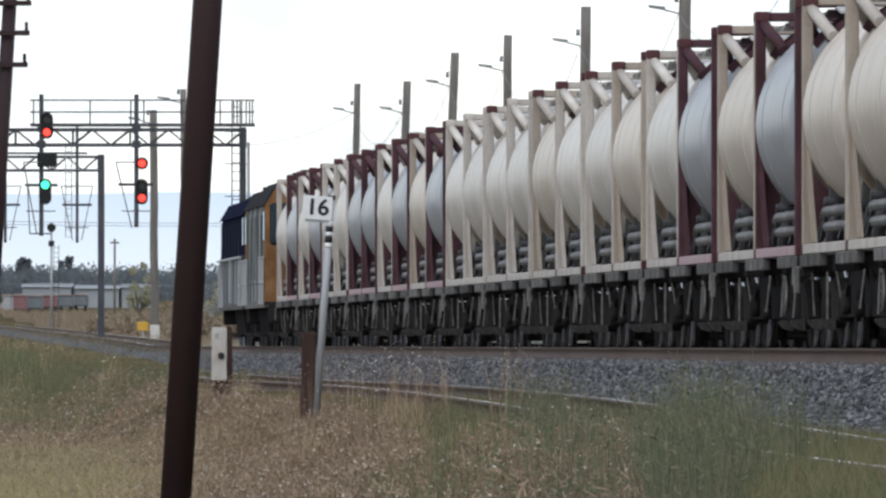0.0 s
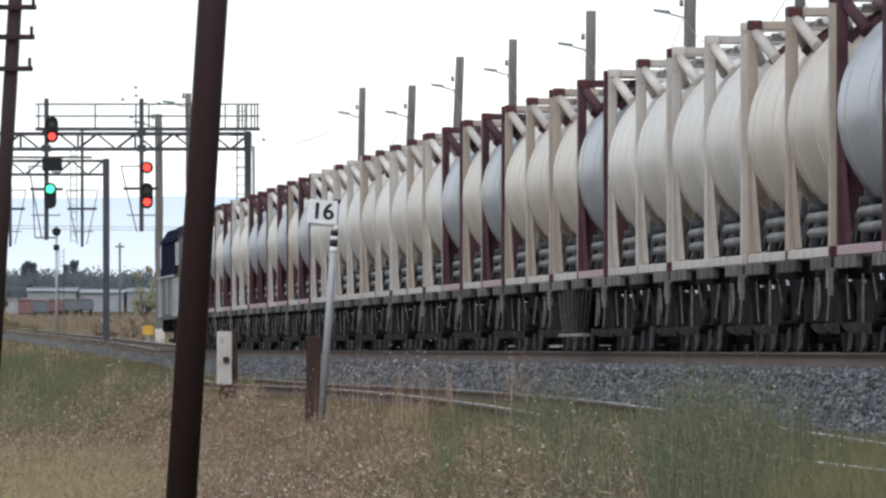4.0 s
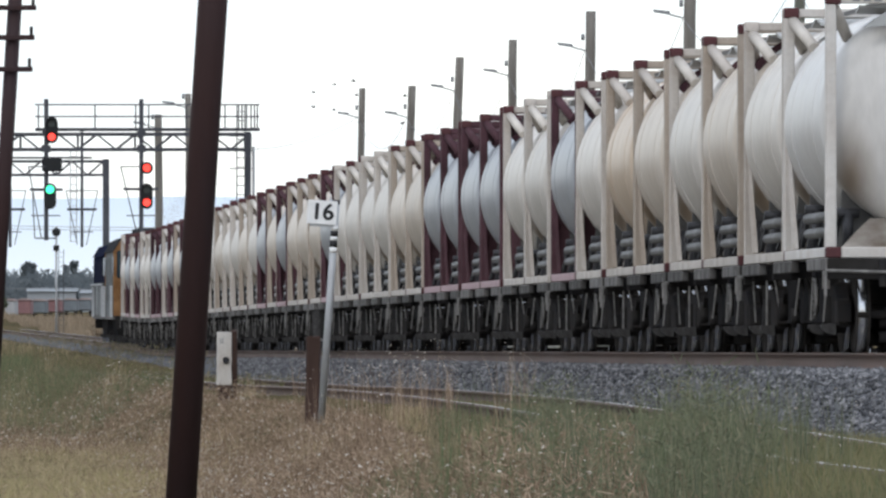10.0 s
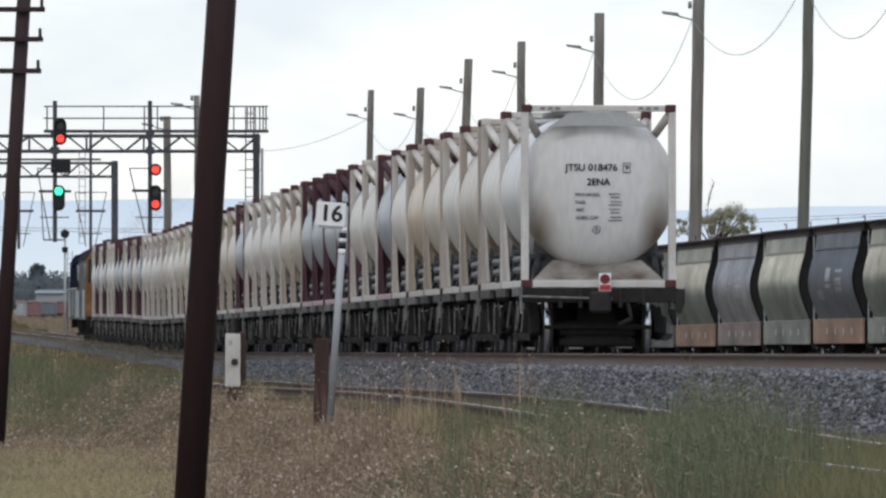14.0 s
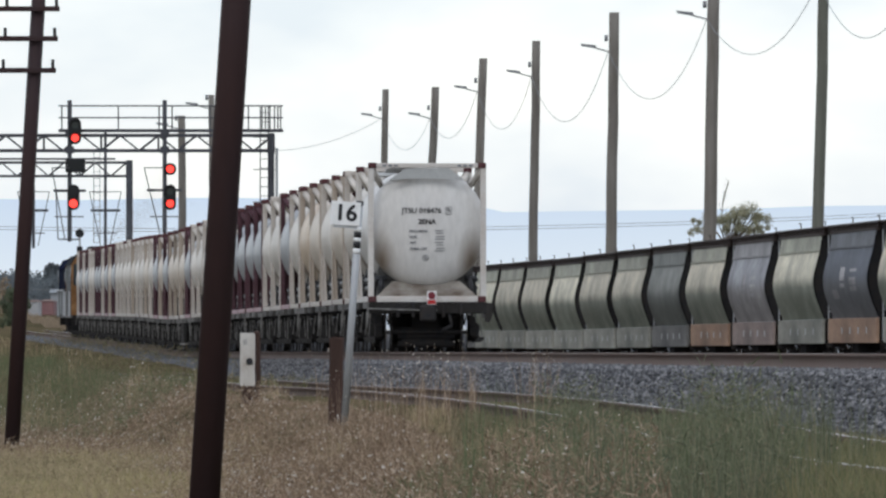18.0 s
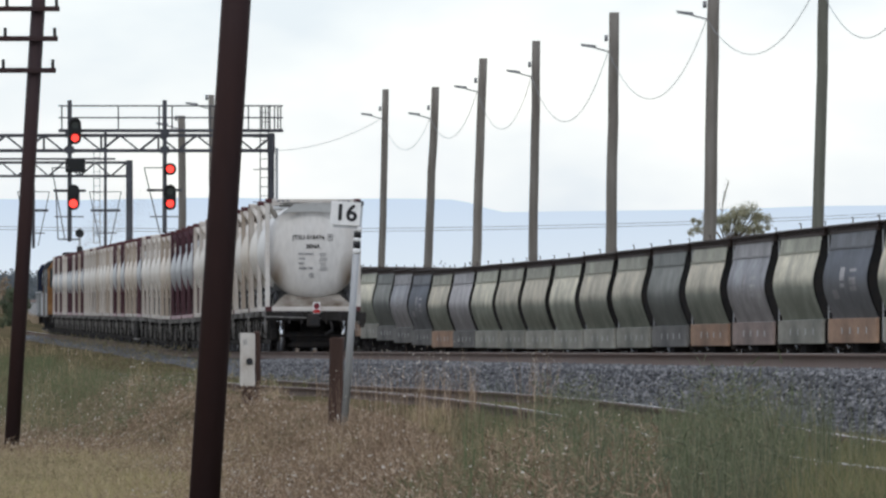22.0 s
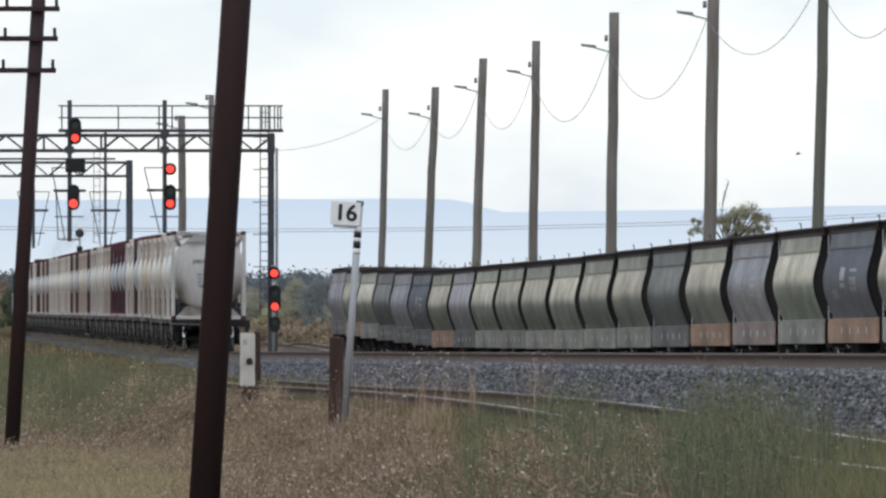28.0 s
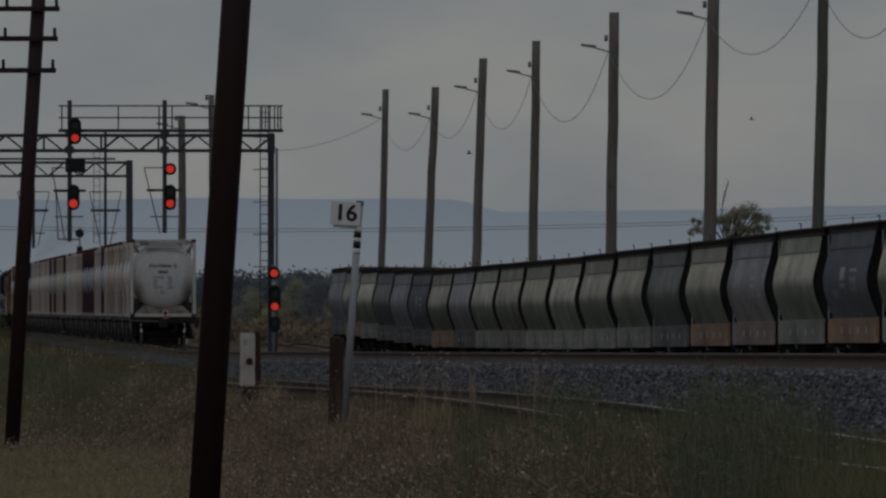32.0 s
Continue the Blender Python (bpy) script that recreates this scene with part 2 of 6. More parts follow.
def bar(bm, p0, p1, w, h):
    """A flat or square bar from p0 to p1."""
    p0, p1 = Vector(p0), Vector(p1)
    a = p1 - p0
    r = bmesh.ops.create_cube(bm, size=1.0)
    t = Matrix.Translation((p0 + p1) / 2) @ a.to_track_quat("Z", "Y").to_matrix().to_4x4() @ Matrix.Diagonal((w, h, a.length, 1))
    bmesh.ops.transform(bm, matrix=t, verts=r["verts"])
    return bm


def lathe(bm, profile, n=32):
    """A body turned round the Y axis from (y, r) pairs."""
    rings = []
    for y, r in profile:
        rings.append([bm.verts.new((r * math.cos(2 * math.pi * i / n), y, r * math.sin(2 * math.pi * i / n))) for i in range(n)])
    for a, b in zip(rings, rings[1:]):
        for i in range(n):
            f = bm.faces.new((a[i], a[(i + 1) % n], b[(i + 1) % n], b[i]))
            f.smooth = True
    bm.faces.new(rings[0][::-1])
    bm.faces.new(rings[-1])
    bmesh.ops.recalc_face_normals(bm, faces=bm.faces)
    return bm


def prism(bm, pts, lo, hi, axis=1):
    """An outline of (a, b) pairs drawn out along an axis: 0 x, 1 y, 2 z."""
    def at(p, k):
        q = list(p)
        q.insert(axis, k)
        return bm.verts.new(q)
    a, b = [at(p, lo) for p in pts], [at(p, hi) for p in pts]
    bm.faces.new(a)
    bm.faces.new(b[::-1])
    for i in range(len(pts)):
        j = (i + 1) % len(pts)
        bm.faces.new((a[j], a[i], b[i], b[j]))
    bmesh.ops.recalc_face_normals(bm, faces=bm.faces)
    return bm


def tube(bm, pts, r, n=6):
    """One bent round bar through points."""
    rings = []
    for i, p in enumerate(pts):
        a = (pts[min(i + 1, len(pts) - 1)] - pts[max(i - 1, 0)]).to_track_quat("Z", "Y")
        rings.append([bm.verts.new(p + a @ Vector((r * math.cos(6.2832 * k / n), r * math.sin(6.2832 * k / n), 0))) for k in range(n)])
    for a, b in zip(rings, rings[1:]):
        for k in range(n):
            bm.faces.new((a[k], a[(k + 1) % n], b[(k + 1) % n], b[k]))
    return bm


def B():
    return bmesh.new()


def lettering(name, words, size, mat, parent, m, label="", heavy=0.0):
    """Flat letters in the built-in font, standing on the plane of m."""
    cu = bpy.data.curves.new(name, "FONT")
    cu.body, cu.size, cu.align_x, cu.align_y, cu.extrude = words, size, "CENTER", "CENTER", 0.002
    tmp = bpy.data.objects.new(name, cu)
    me = bpy.data.meshes.new_from_object(tmp)
    bpy.data.objects.remove(tmp)
    if heavy:
        bm, src = B(), me
        for k, (a, b) in enumerate(((0, 0), (heavy, 0), (-heavy, 0), (0, heavy * 0.7), (0, -heavy * 0.7))):
            n0 = len(bm.verts)
            bm.from_mesh(src)
            bm.verts.ensure_lookup_table()
            for v in bm.verts[n0:]:
                v.co += Vector((a, b, 0.0004 * k))
        bm.to_mesh(me)
        bm.free()
    me.materials.clear()
    me.materials.append(mat)
    ob = new(name, me)
    ob.parent, ob.matrix_basis = parent, m
    if label:
        ob["label"] = label
    return ob


def smooth(a, b, x):
    t = np.clip((x - a) / (b - a), 0, 1)
    return t * t * (3 - 2 * t)


# ---- the plan: two lines and a siding, seen along their length ----
def main_x(d):
    """Centre of the main line at d metres from the eye."""
    return 12.386 - 0.0482 * d


def main_z(d):
    """Rail top of the main line: level, then a gentle climb."""
    return 0.0033 * np.maximum(0, d - 400) * smooth(400, 460, d)


def siding_x(d):
    """Centre of the overgrown siding, which swings in beside the main line."""
    a = np.interp(d, (0, 30, 40, 50, 60, 69, 78, 90, 110, 125, 137, 150, 162, 174, 185, 196, 207), (6.6, 4.2, 3.5, 2.93, 2.52, 2.22, 2.0, 1.84, 1.62, 1.43, 1.2, 0.88, 0.48, 0.0, -0.55, -1.25, -2.14))
    return np.where(d > 207, 10.236 - 2.4 - 0.0482 * d, a)


SIDING_Z = -0.56


def yard_x(d):
    """Centre of the far yard line on which the grain hoppers stand."""
    u = d - 350
    return 11.8 - 0.0637 * u + 2.0e-5 * u * u


def yard_z(d):
    return np.interp(d, (250, 350, 450, 530, 600, 700), (-0.70, -0.72, -0.88, -0.78, -0.27, 0.42))


def ground_z(x, d):
    um, us = x - main_x(d), x - siding_x(d)
    low = -1.55 + 1.25 * smooth(235, 400, d) + main_z(d)
    bench = -0.74 + 0.44 * smooth(260, 420, d) + main_z(d)
    z = low + (bench - low) * smooth(-3.7, -1.6, us)
    right = -0.74 - 0.45 * smooth(3, 9, um) + main_z(d) * 0.6
    top = SIDING_Z - 0.10 + 0.05 * smooth(150, 90, d) * smooth(0.2, -0.2, us)
    z = np.where(d < 330, np.maximum(z, z + (top - z) * smooth(1.75, 1.0, np.abs(us))), z)
    z = np.where(um > 2.4, right, z)
    far = np.maximum(0, d - 700)
    return z + far * 0.0035 - np.where(far > 1500, (far - 1500) * 0.0012, 0)


# ---- ground ----
def make_ground():
    ds = np.concatenate([np.arange(-40, 60, 10), np.arange(60, 300, 2.0), np.arange(300, 700, 8), np.arange(700, 1600, 60), np.arange(1600, 4801, 400)])
    half = lambda d: 400 + np.maximum(0, d) * 0.5
    verts, faces = [], []
    for d in ds:
        core = np.linspace(-24, 14, 90) + main_x(max(d, 60)) * 0.5
        xs = np.concatenate([-half(d) * np.linspace(1, 0.1, 8), core, half(d) * np.linspace(0.1, 1, 8)])
        for x in xs:
            z = float(ground_z(x, d)) + 0.05 * noise.noise((x * 0.7, d * 0.25, 0)) + 0.02 * noise.noise((x * 3, d * 1.2, 5))
            verts.append((x, d, z - 0.02))
    w = 106
    for i in range(len(ds) - 1):
        for j in range(w - 1):
            a = i * w + j
            faces.append((a, a + 1, a + w + 1, a + w))
    return verts, faces


def ground_material():
    m = bpy.data.materials.new("dry_paddock_soil")
    m.use_nodes = True
    n, l = m.node_tree.nodes, m.node_tree.links
    b = n["Principled BSDF"]
    b.inputs["Roughness"].default_value, b.inputs["Specular IOR Level"].default_value = 1.0, 0.0
    tc = n.new("ShaderNodeTexCoord")
    big, small = n.new("ShaderNodeTexNoise"), n.new("ShaderNodeTexNoise")
    big.inputs["Scale"].default_value, small.inputs["Scale"].default_value = 0.12, 2.5
    for q in (big, small):
        q.inputs["Detail"].default_value = 6
        l.new(tc.outputs["Object"], q.inputs["Vector"])
    r1, r2 = n.new("ShaderNodeValToRGB"), n.new("ShaderNodeValToRGB")
    r1.color_ramp.elements[0].position, r1.color_ramp.elements[1].position = 0.4, 0.62
    r1.color_ramp.elements[0].color, r1.color_ramp.elements[1].color = (0.085, 0.075, 0.043, 1), (0.165, 0.125, 0.08, 1)
    r2.color_ramp.elements[0].color, r2.color_ramp.elements[1].color = (0.55, 0.55, 0.5, 1), (1, 1, 1, 1)
    l.new(big.outputs[0], r1.inputs[0])
    l.new(small.outputs[0], r2.inputs[0])
    mx = n.new("ShaderNodeMix")
    mx.data_type, mx.blend_type = "RGBA", "MULTIPLY"
    mx.inputs["Factor"].default_value = 0.9
    l.new(r1.outputs[0], mx.inputs[6])
    l.new(r2.outputs[0], mx.inputs[7])
    l.new(mx.outputs[2], b.inputs["Base Color"])
    bp = n.new("ShaderNodeBump")
    bp.inputs["Strength"].default_value, bp.inputs["Distance"].default_value = 0.8, 0.06
    l.new(small.outputs[0], bp.inputs["Height"])
    l.new(bp.outputs[0], b.inputs["Normal"])
    return m


gv, gf = make_ground()
tagged(sheet("ground", gv, gf, ground_material(), smooth=True), "dry grassy railway land, brown and olive", "ground", kind="structure")


# ---- permanent way ----
def line_sheet(name, fx, fz, d0, d1, step, profile, mat, parent=None, sm=False):
    """A strip of constant section (offset, height pairs) along a line."""
    ds = np.arange(d0, d1 + step / 2, step)
    verts = [(float(fx(d)) + o, float(d), float(fz(d)) + h) for d in ds for o, h in profile]
    w = len(profile)
    faces = [(i * w + j, i * w + j + 1, (i + 1) * w + j + 1, (i + 1) * w + j) for i in range(len(ds) - 1) for j in range(w - 1)]
    return sheet(name, verts, faces, mat, parent, sm)


RAIL = [(-0.07, -0.185), (-0.07, -0.168), (-0.012, -0.145), (-0.012, -0.045), (-0.035, -0.035), (-0.035, -0.006), (-0.028, -0.003)]
RAIL_SECTION = RAIL + [(-a, h) for a, h in RAIL[::-1]]


def railway(name, fx, fz, d0, d1, gauge, label, top_mat, bed=True, cant=None, sleepers=(0, 0), bed_depth=0.75, bed_half=2.0):
    root = tagged(new(name), label, "railway track", kind="structure")
    if bed:
        sec = [(-bed_half - bed_depth * 1.35, -bed_depth - 0.15), (-bed_half, -0.25), (-1.35, -0.205), (1.35, -0.205), (bed_half, -0.25), (bed_half + bed_depth * 1.35, -bed_depth - 0.15)]
        bedo = line_sheet("ballast_bed", fx, fz, d0, d1, 4, sec, M_ballast, root)
        bedo["label"] = "bed of blue-grey crushed stone"
    for side in (-1, 1):
        fz_side = fz if cant is None or side > 0 else (lambda d: fz(d) + cant(d))
        r = line_sheet("rail", lambda d: fx(d) + side * gauge / 2, fz_side, d0, d1, 3, RAIL_SECTION, M_rail, root, True)
        r["label"] = "rusty brown steel rail"
        h = line_sheet("rail_head", lambda d: fx(d) + side * gauge / 2, fz_side, d0, d1, 3, [(-0.028, 0.0), (0.028, 0.0)], top_mat, r)
        h.parent = r
    if sleepers[1]:
        bm = B()
        box(bm, (-1.3, -0.12, -0.32), (1.3, 0.12, -0.186), bevel=0.012)
        first = part("sleeper", bm, M_sleeper, root)
        d = sleepers[0]
        first.matrix_basis = Matrix.Translation((float(fx(d)), d, float(fz(d))))
        for i in range(1, sleepers[1]):
            d = sleepers[0] + i * 0.65
            again(first, Matrix.Translation((float(fx(d)), d, float(fz(d)))), root)
    return root


main_line = railway("main_line", main_x, main_z, -64, 1000, 1.6, "main railway line on blue-grey stone ballast", M_railtop, sleepers=(84, 220))
siding = railway("siding", lambda d: siding_x(d) + 0.08, lambda d: SIDING_Z + 0.015 + 0 * d, 30, 330, 1.6, "overgrown siding with worn shiny rail heads", M_siding_top, bed=False, cant=lambda d: 0.06 * smooth(150, 90, d))
yard_line = railway("yard_line", yard_x, yard_z, 250, 760, 1.6, "yard line under standing grain hoppers", M_railtop, bed_depth=0.35)


def stones():
    """Loose ballast stones on the near shoulder of the main line."""
    rng = np.random.default_rng(4)
    base = np.array([(1, 0, 0), (-1, 0, 0), (0, 1, 0), (0, -1, 0), (0, 0, 1), (0, 0, -1)], float)
    tri = np.array([(0, 2, 4), (2, 1, 4), (1, 3, 4), (3, 0, 4), (2, 0, 5), (1, 2, 5), (3, 1, 5), (0, 3, 5)])
    n = 42000
    d = 84 + 230 * rng.random(n) ** 1.5
    o = -0.85 - rng.random(n) ** 0.8 * 2.3
    h = np.interp(-o, (0.8, 1.35, 2.0, 3.02), (-0.20, -0.20, -0.24, -0.90))
    x, z = main_x(d) + o, main_z(d) + h
    size = 0.015 + 0.022 * rng.random((n, 1)) ** 1.5
    v = base[None] * size[:, :, None] * (0.6 + 0.8 * rng.random((n, 6, 1)))
    a = rng.random(n) * 6.28
    ca, sa = np.cos(a)[:, None], np.sin(a)[:, None]
    tilt = rng.random(n)[:, None] * 1.2
    vx, vy, vz = v[:, :, 0], v[:, :, 1], v[:, :, 2]
    vy, vz = vy * np.cos(tilt) - vz * np.sin(tilt), vy * np.sin(tilt) + vz * np.cos(tilt)
    vx, vy = vx * ca - vy * sa, vx * sa + vy * ca
    verts = np.stack([vx + x[:, None], vy + d[:, None], vz + z[:, None] + 0.012], -1).reshape(-1, 3)
    faces = (tri[None] + (np.arange(n) * 6)[:, None, None]).reshape(-1, 3)
    ob = sheet("ballast_stones", verts.tolist(), faces.tolist(), M_stone)
    tagged(ob, "loose blue-grey crushed stones on the track shoulder", "ballast", kind="stuff")


stones()


# ---- tank containers and flat wagons ----
TANK_R, TANK_MID = 1.262, 1.555


def tank_container(kind, rear=False):
    """A 20-foot tank in an open end-framed cradle; y runs along the train, z = 0 at its feet."""
    tank_m, frame_m, rail_m, cast_m = {
        "white": (M_tank_white, M_frame_white, M_frame_white, M_casting_light), "marked": (M_tank_white, M_frame_white, M_frame_white, M_casting),
        "cream": (M_tank_cream, M_frame_cream, M_frame_white, M_casting), "tan": (M_tank_tan, M_frame_cream, M_frame_white, M_casting),
        "maroon": (M_tank_grey, M_frame_maroon, M_pink_rail, M_casting)}[kind]
    if rear:
        tank_m, frame_m, rail_m = M_tank_clean, M_frame_clean, M_frame_clean
    brace_m = {"maroon": M_frame_maroon, "cream": M_frame_white, "tan": M_frame_white}.get(kind, M_tank_white)
    label = {"white": "white tank container in a grimy white end frame", "marked": "white tank container with maroon corner castings",
             "cream": "cream tank container in a weathered cream frame", "tan": "tan-stained tank container in a cream frame",
             "maroon": "blue-grey tank container in a maroon steel frame"}[kind]
    root = tagged(new("tank_container"), label, "tank container", "tank containers on the train")
    L, W, H, R, MID = 3.03, 1.228, 2.90, TANK_R, TANK_MID
    bm = B()
    prof = [(-2.95 + 0.50 * (1 - math.cos(a)), R * math.sin(a) ** 0.8) for a in [0.03 + i * (math.pi / 2 - 0.03) / 11 for i in range(12)]]
    prof = prof + [(-y, r) for y, r in prof[::-1]]
    lathe(bm, prof, 48)
    bmesh.ops.translate(bm, verts=bm.verts, vec=(0, 0, MID))
    part("tank", bm, tank_m, root)
    for y in (-1.5, 1.5):
        bm = B()
        lathe(bm, [(y - 0.06, R - 0.001), (y - 0.05, R + 0.007), (y + 0.05, R + 0.007), (y + 0.06, R - 0.001)], 48)
        bmesh.ops.translate(bm, verts=bm.verts, vec=(0, 0, MID))
        part("stiffening_ring", bm, tank_m, root)
    for sy in (-1, 1):
        y = sy * (L - 0.08)
        for sx in (-1, 1):
            bm = B()
            x = sx * (W - 0.06)
            box(bm, (x - 0.06, y - 0.075, 0.11), (x + 0.06, y + 0.075, 2.79), bevel=0.014)
            part("corner_post", bm, frame_m, root)
            for z in (0.0, H - 0.12):
                bm = B()
                box(bm, (sx * W - (0.17 if sx > 0 else 0), y - 0.09, z), (sx * W + (0.17 if sx < 0 else 0), y + 0.09, z + 0.12), bevel=0.012)
                part("corner_casting", bm, cast_m, root)
            bm = B()
            rod(bm, (sx * (W - 0.09), y - sy * 0.02, H - 0.14), (sx * 0.93, y - sy * 0.62, H - 0.47), 0.068)
            part("top_brace", bm, brace_m, root)
            bm = B()
            bar(bm, (sx * (W - 0.05), y - sy * 0.06, 1.32), (sx * (W - 0.08), y - sy * 0.95, 0.13), 0.032, 0.03)
            bar(bm, (sx * (W - 0.05), y - sy * 0.06, 1.02), (sx * (W - 0.08), y - sy * 0.50, 0.13), 0.032, 0.03)
            part("leg_brace", bm, frame_m, root)
            bm = B()
            prism(bm, [(sx * (W - 0.20), 0.12), (sx * 0.42, 0.12), (sx * 0.55, 0.75), (sx * 0.98, 0.80)], y - sy * 0.75 - 0.02, y - sy * 0.75 + 0.02)
            part("saddle_plate", bm, M_pipe, root)
        bm = B()
        box(bm, (-W + 0.17, y - 0.05, H - 0.11), (W - 0.17, y + 0.05, H - 0.01), bevel=0.01)
        part("top_beam", bm, frame_m, root)
        bm = B()
        box(bm, (-W + 0.17, y - 0.06, 0.0), (W - 0.17, y + 0.06, 0.12), bevel=0.01)
        part("bottom_beam", bm, rail_m, root)
        bm = B()
        q = [(-1.04, 0.12), (1.04, 0.12), (0.86, 0.30), (0.70, 0.44), (-0.70, 0.44), (-0.86, 0.30)]
        a = [bm.verts.new((u, y - sy * 0.02, z)) if z < 0.2 else bm.verts.new((u, y - sy * (0.25 + (z - 0.3) * 1.2), z)) for u, z in q]
        bm.faces.new(a)
        bmesh.ops.solidify(bm, geom=bm.faces[:], thickness=0.02)
        part("saddle_skirt", bm, M_grimy_white if kind != "maroon" else frame_m, root)
        bm = B()
        prism(bm, [(-0.46, H - 0.12), (0.46, H - 0.12), (0.80, H - 0.37), (0.45, H - 0.34), (0.0, H - 0.33), (-0.45, H - 0.34), (-0.80, H - 0.37)], y + sy * 0.00, y + sy * 0.03)
        bar(bm, (-0.6, y - sy * 0.08, H - 0.14), (-0.6, y - sy * 0.6, H - 0.2), 0.5, 0.03)
        part("end_shield", bm, M_shield if kind != "maroon" else frame_m, root)
        # ring plates round the tank in the corners of the end frame
        if kind in ("maroon", "cream"):
            for a0, a1 in ((40, 64), (116, 140)):
                bm = B()
                arc = [radians(a0 + (a1 - a0) * k / 7) for k in range(8)]
                prism(bm, [((R - 0.03) * math.cos(a), MID + (R - 0.03) * math.sin(a)) for a in arc] + [((R + 0.065) * math.cos(a), MID + (R + 0.065) * math.sin(a)) for a in arc[::-1]], y - sy * 0.40 - 0.03, y - sy * 0.40 + 0.03)
                part("end_ring", bm, M_frame_maroon, root)
        if kind == "maroon":
            bm = B()
            for q in (-1, 1):
                prism(bm, [(q * 1.10, 0.12), (q * 0.15, 0.12), (q * 0.25, 0.35), (q * 0.75, 0.62), (q * 1.0, 0.9), (q * 1.12, 1.15)], y - 0.03, y + 0.03)
            part("end_plate", bm, frame_m, root)
    for sx in (-1, 1):
        bm = B()
        box(bm, (sx * (W - 0.05) - 0.05, -L + 0.17, 0.005), (sx * (W - 0.05) + 0.05, L - 0.17, 0.115), bevel=0.01)
        part("bottom_rail", bm, rail_m, root)
        for z in (0.30, 0.47):
            bm = B()
            rod(bm, (sx * (W - 0.17), -1.9, z), (sx * (W - 0.17), 1.2 + z, z), 0.06)
            part("discharge_pipe", bm, M_pipe, root)
        for y, z in ((-2.35, 0.50), (-0.6, 0.42), (1.9, 0.58), (2.45, 0.42)):
            bm = B()
            rod(bm, (sx * (W - 0.3), y, 0.15), (sx * (W - 0.3), y, z), 0.06)
            rod(bm, (sx * (W - 0.42), y, z), (sx * (W - 0.16), y, z), 0.055)
            bar(bm, (sx * (W - 0.22), y, z), (sx * (W - 0.16), y + 0.35, 0.16), 0.05, 0.03)
            part("valve", bm, M_valve, root)
        for y in (-2.06, 2.0) if sx < 0 else ():
            bm = B()
            prism(bm, [(sx * (W - 0.18), 0.13), (sx * 0.6, 0.13), (sx * 0.75, 0.5), (sx * (W - 0.3), 0.62)], y, y + 0.06)
            part("gusset", bm, M_valve, root)
    # dark block added below the tank, standing in for shade behind the pipes
    bm = B()
    box(bm, (-0.62, -2.5, 0.10), (0.62, 2.5, 0.42), bevel=0.03)
    part("belly_box", bm, M_valve, root)
    bm = B()
    for x in (-0.55, -0.2):
        box(bm, (x - 0.02, -2.6, 2.80), (x + 0.02, 2.6, 2.84))
    for i in range(14):
        box(bm, (-0.58, -2.6 + i * 0.39, 2.82), (-0.17, -2.55 + i * 0.39, 2.845))
    part("walkway", bm, M_pipe, root)
    bm = B()
    for y in (-1.5, 0, 1.5):
        rod(bm, (0.3, y, 2.66), (0.3, y, 2.88), 0.25, n=12)
    part("hatch", bm, M_shield, root)
    return root


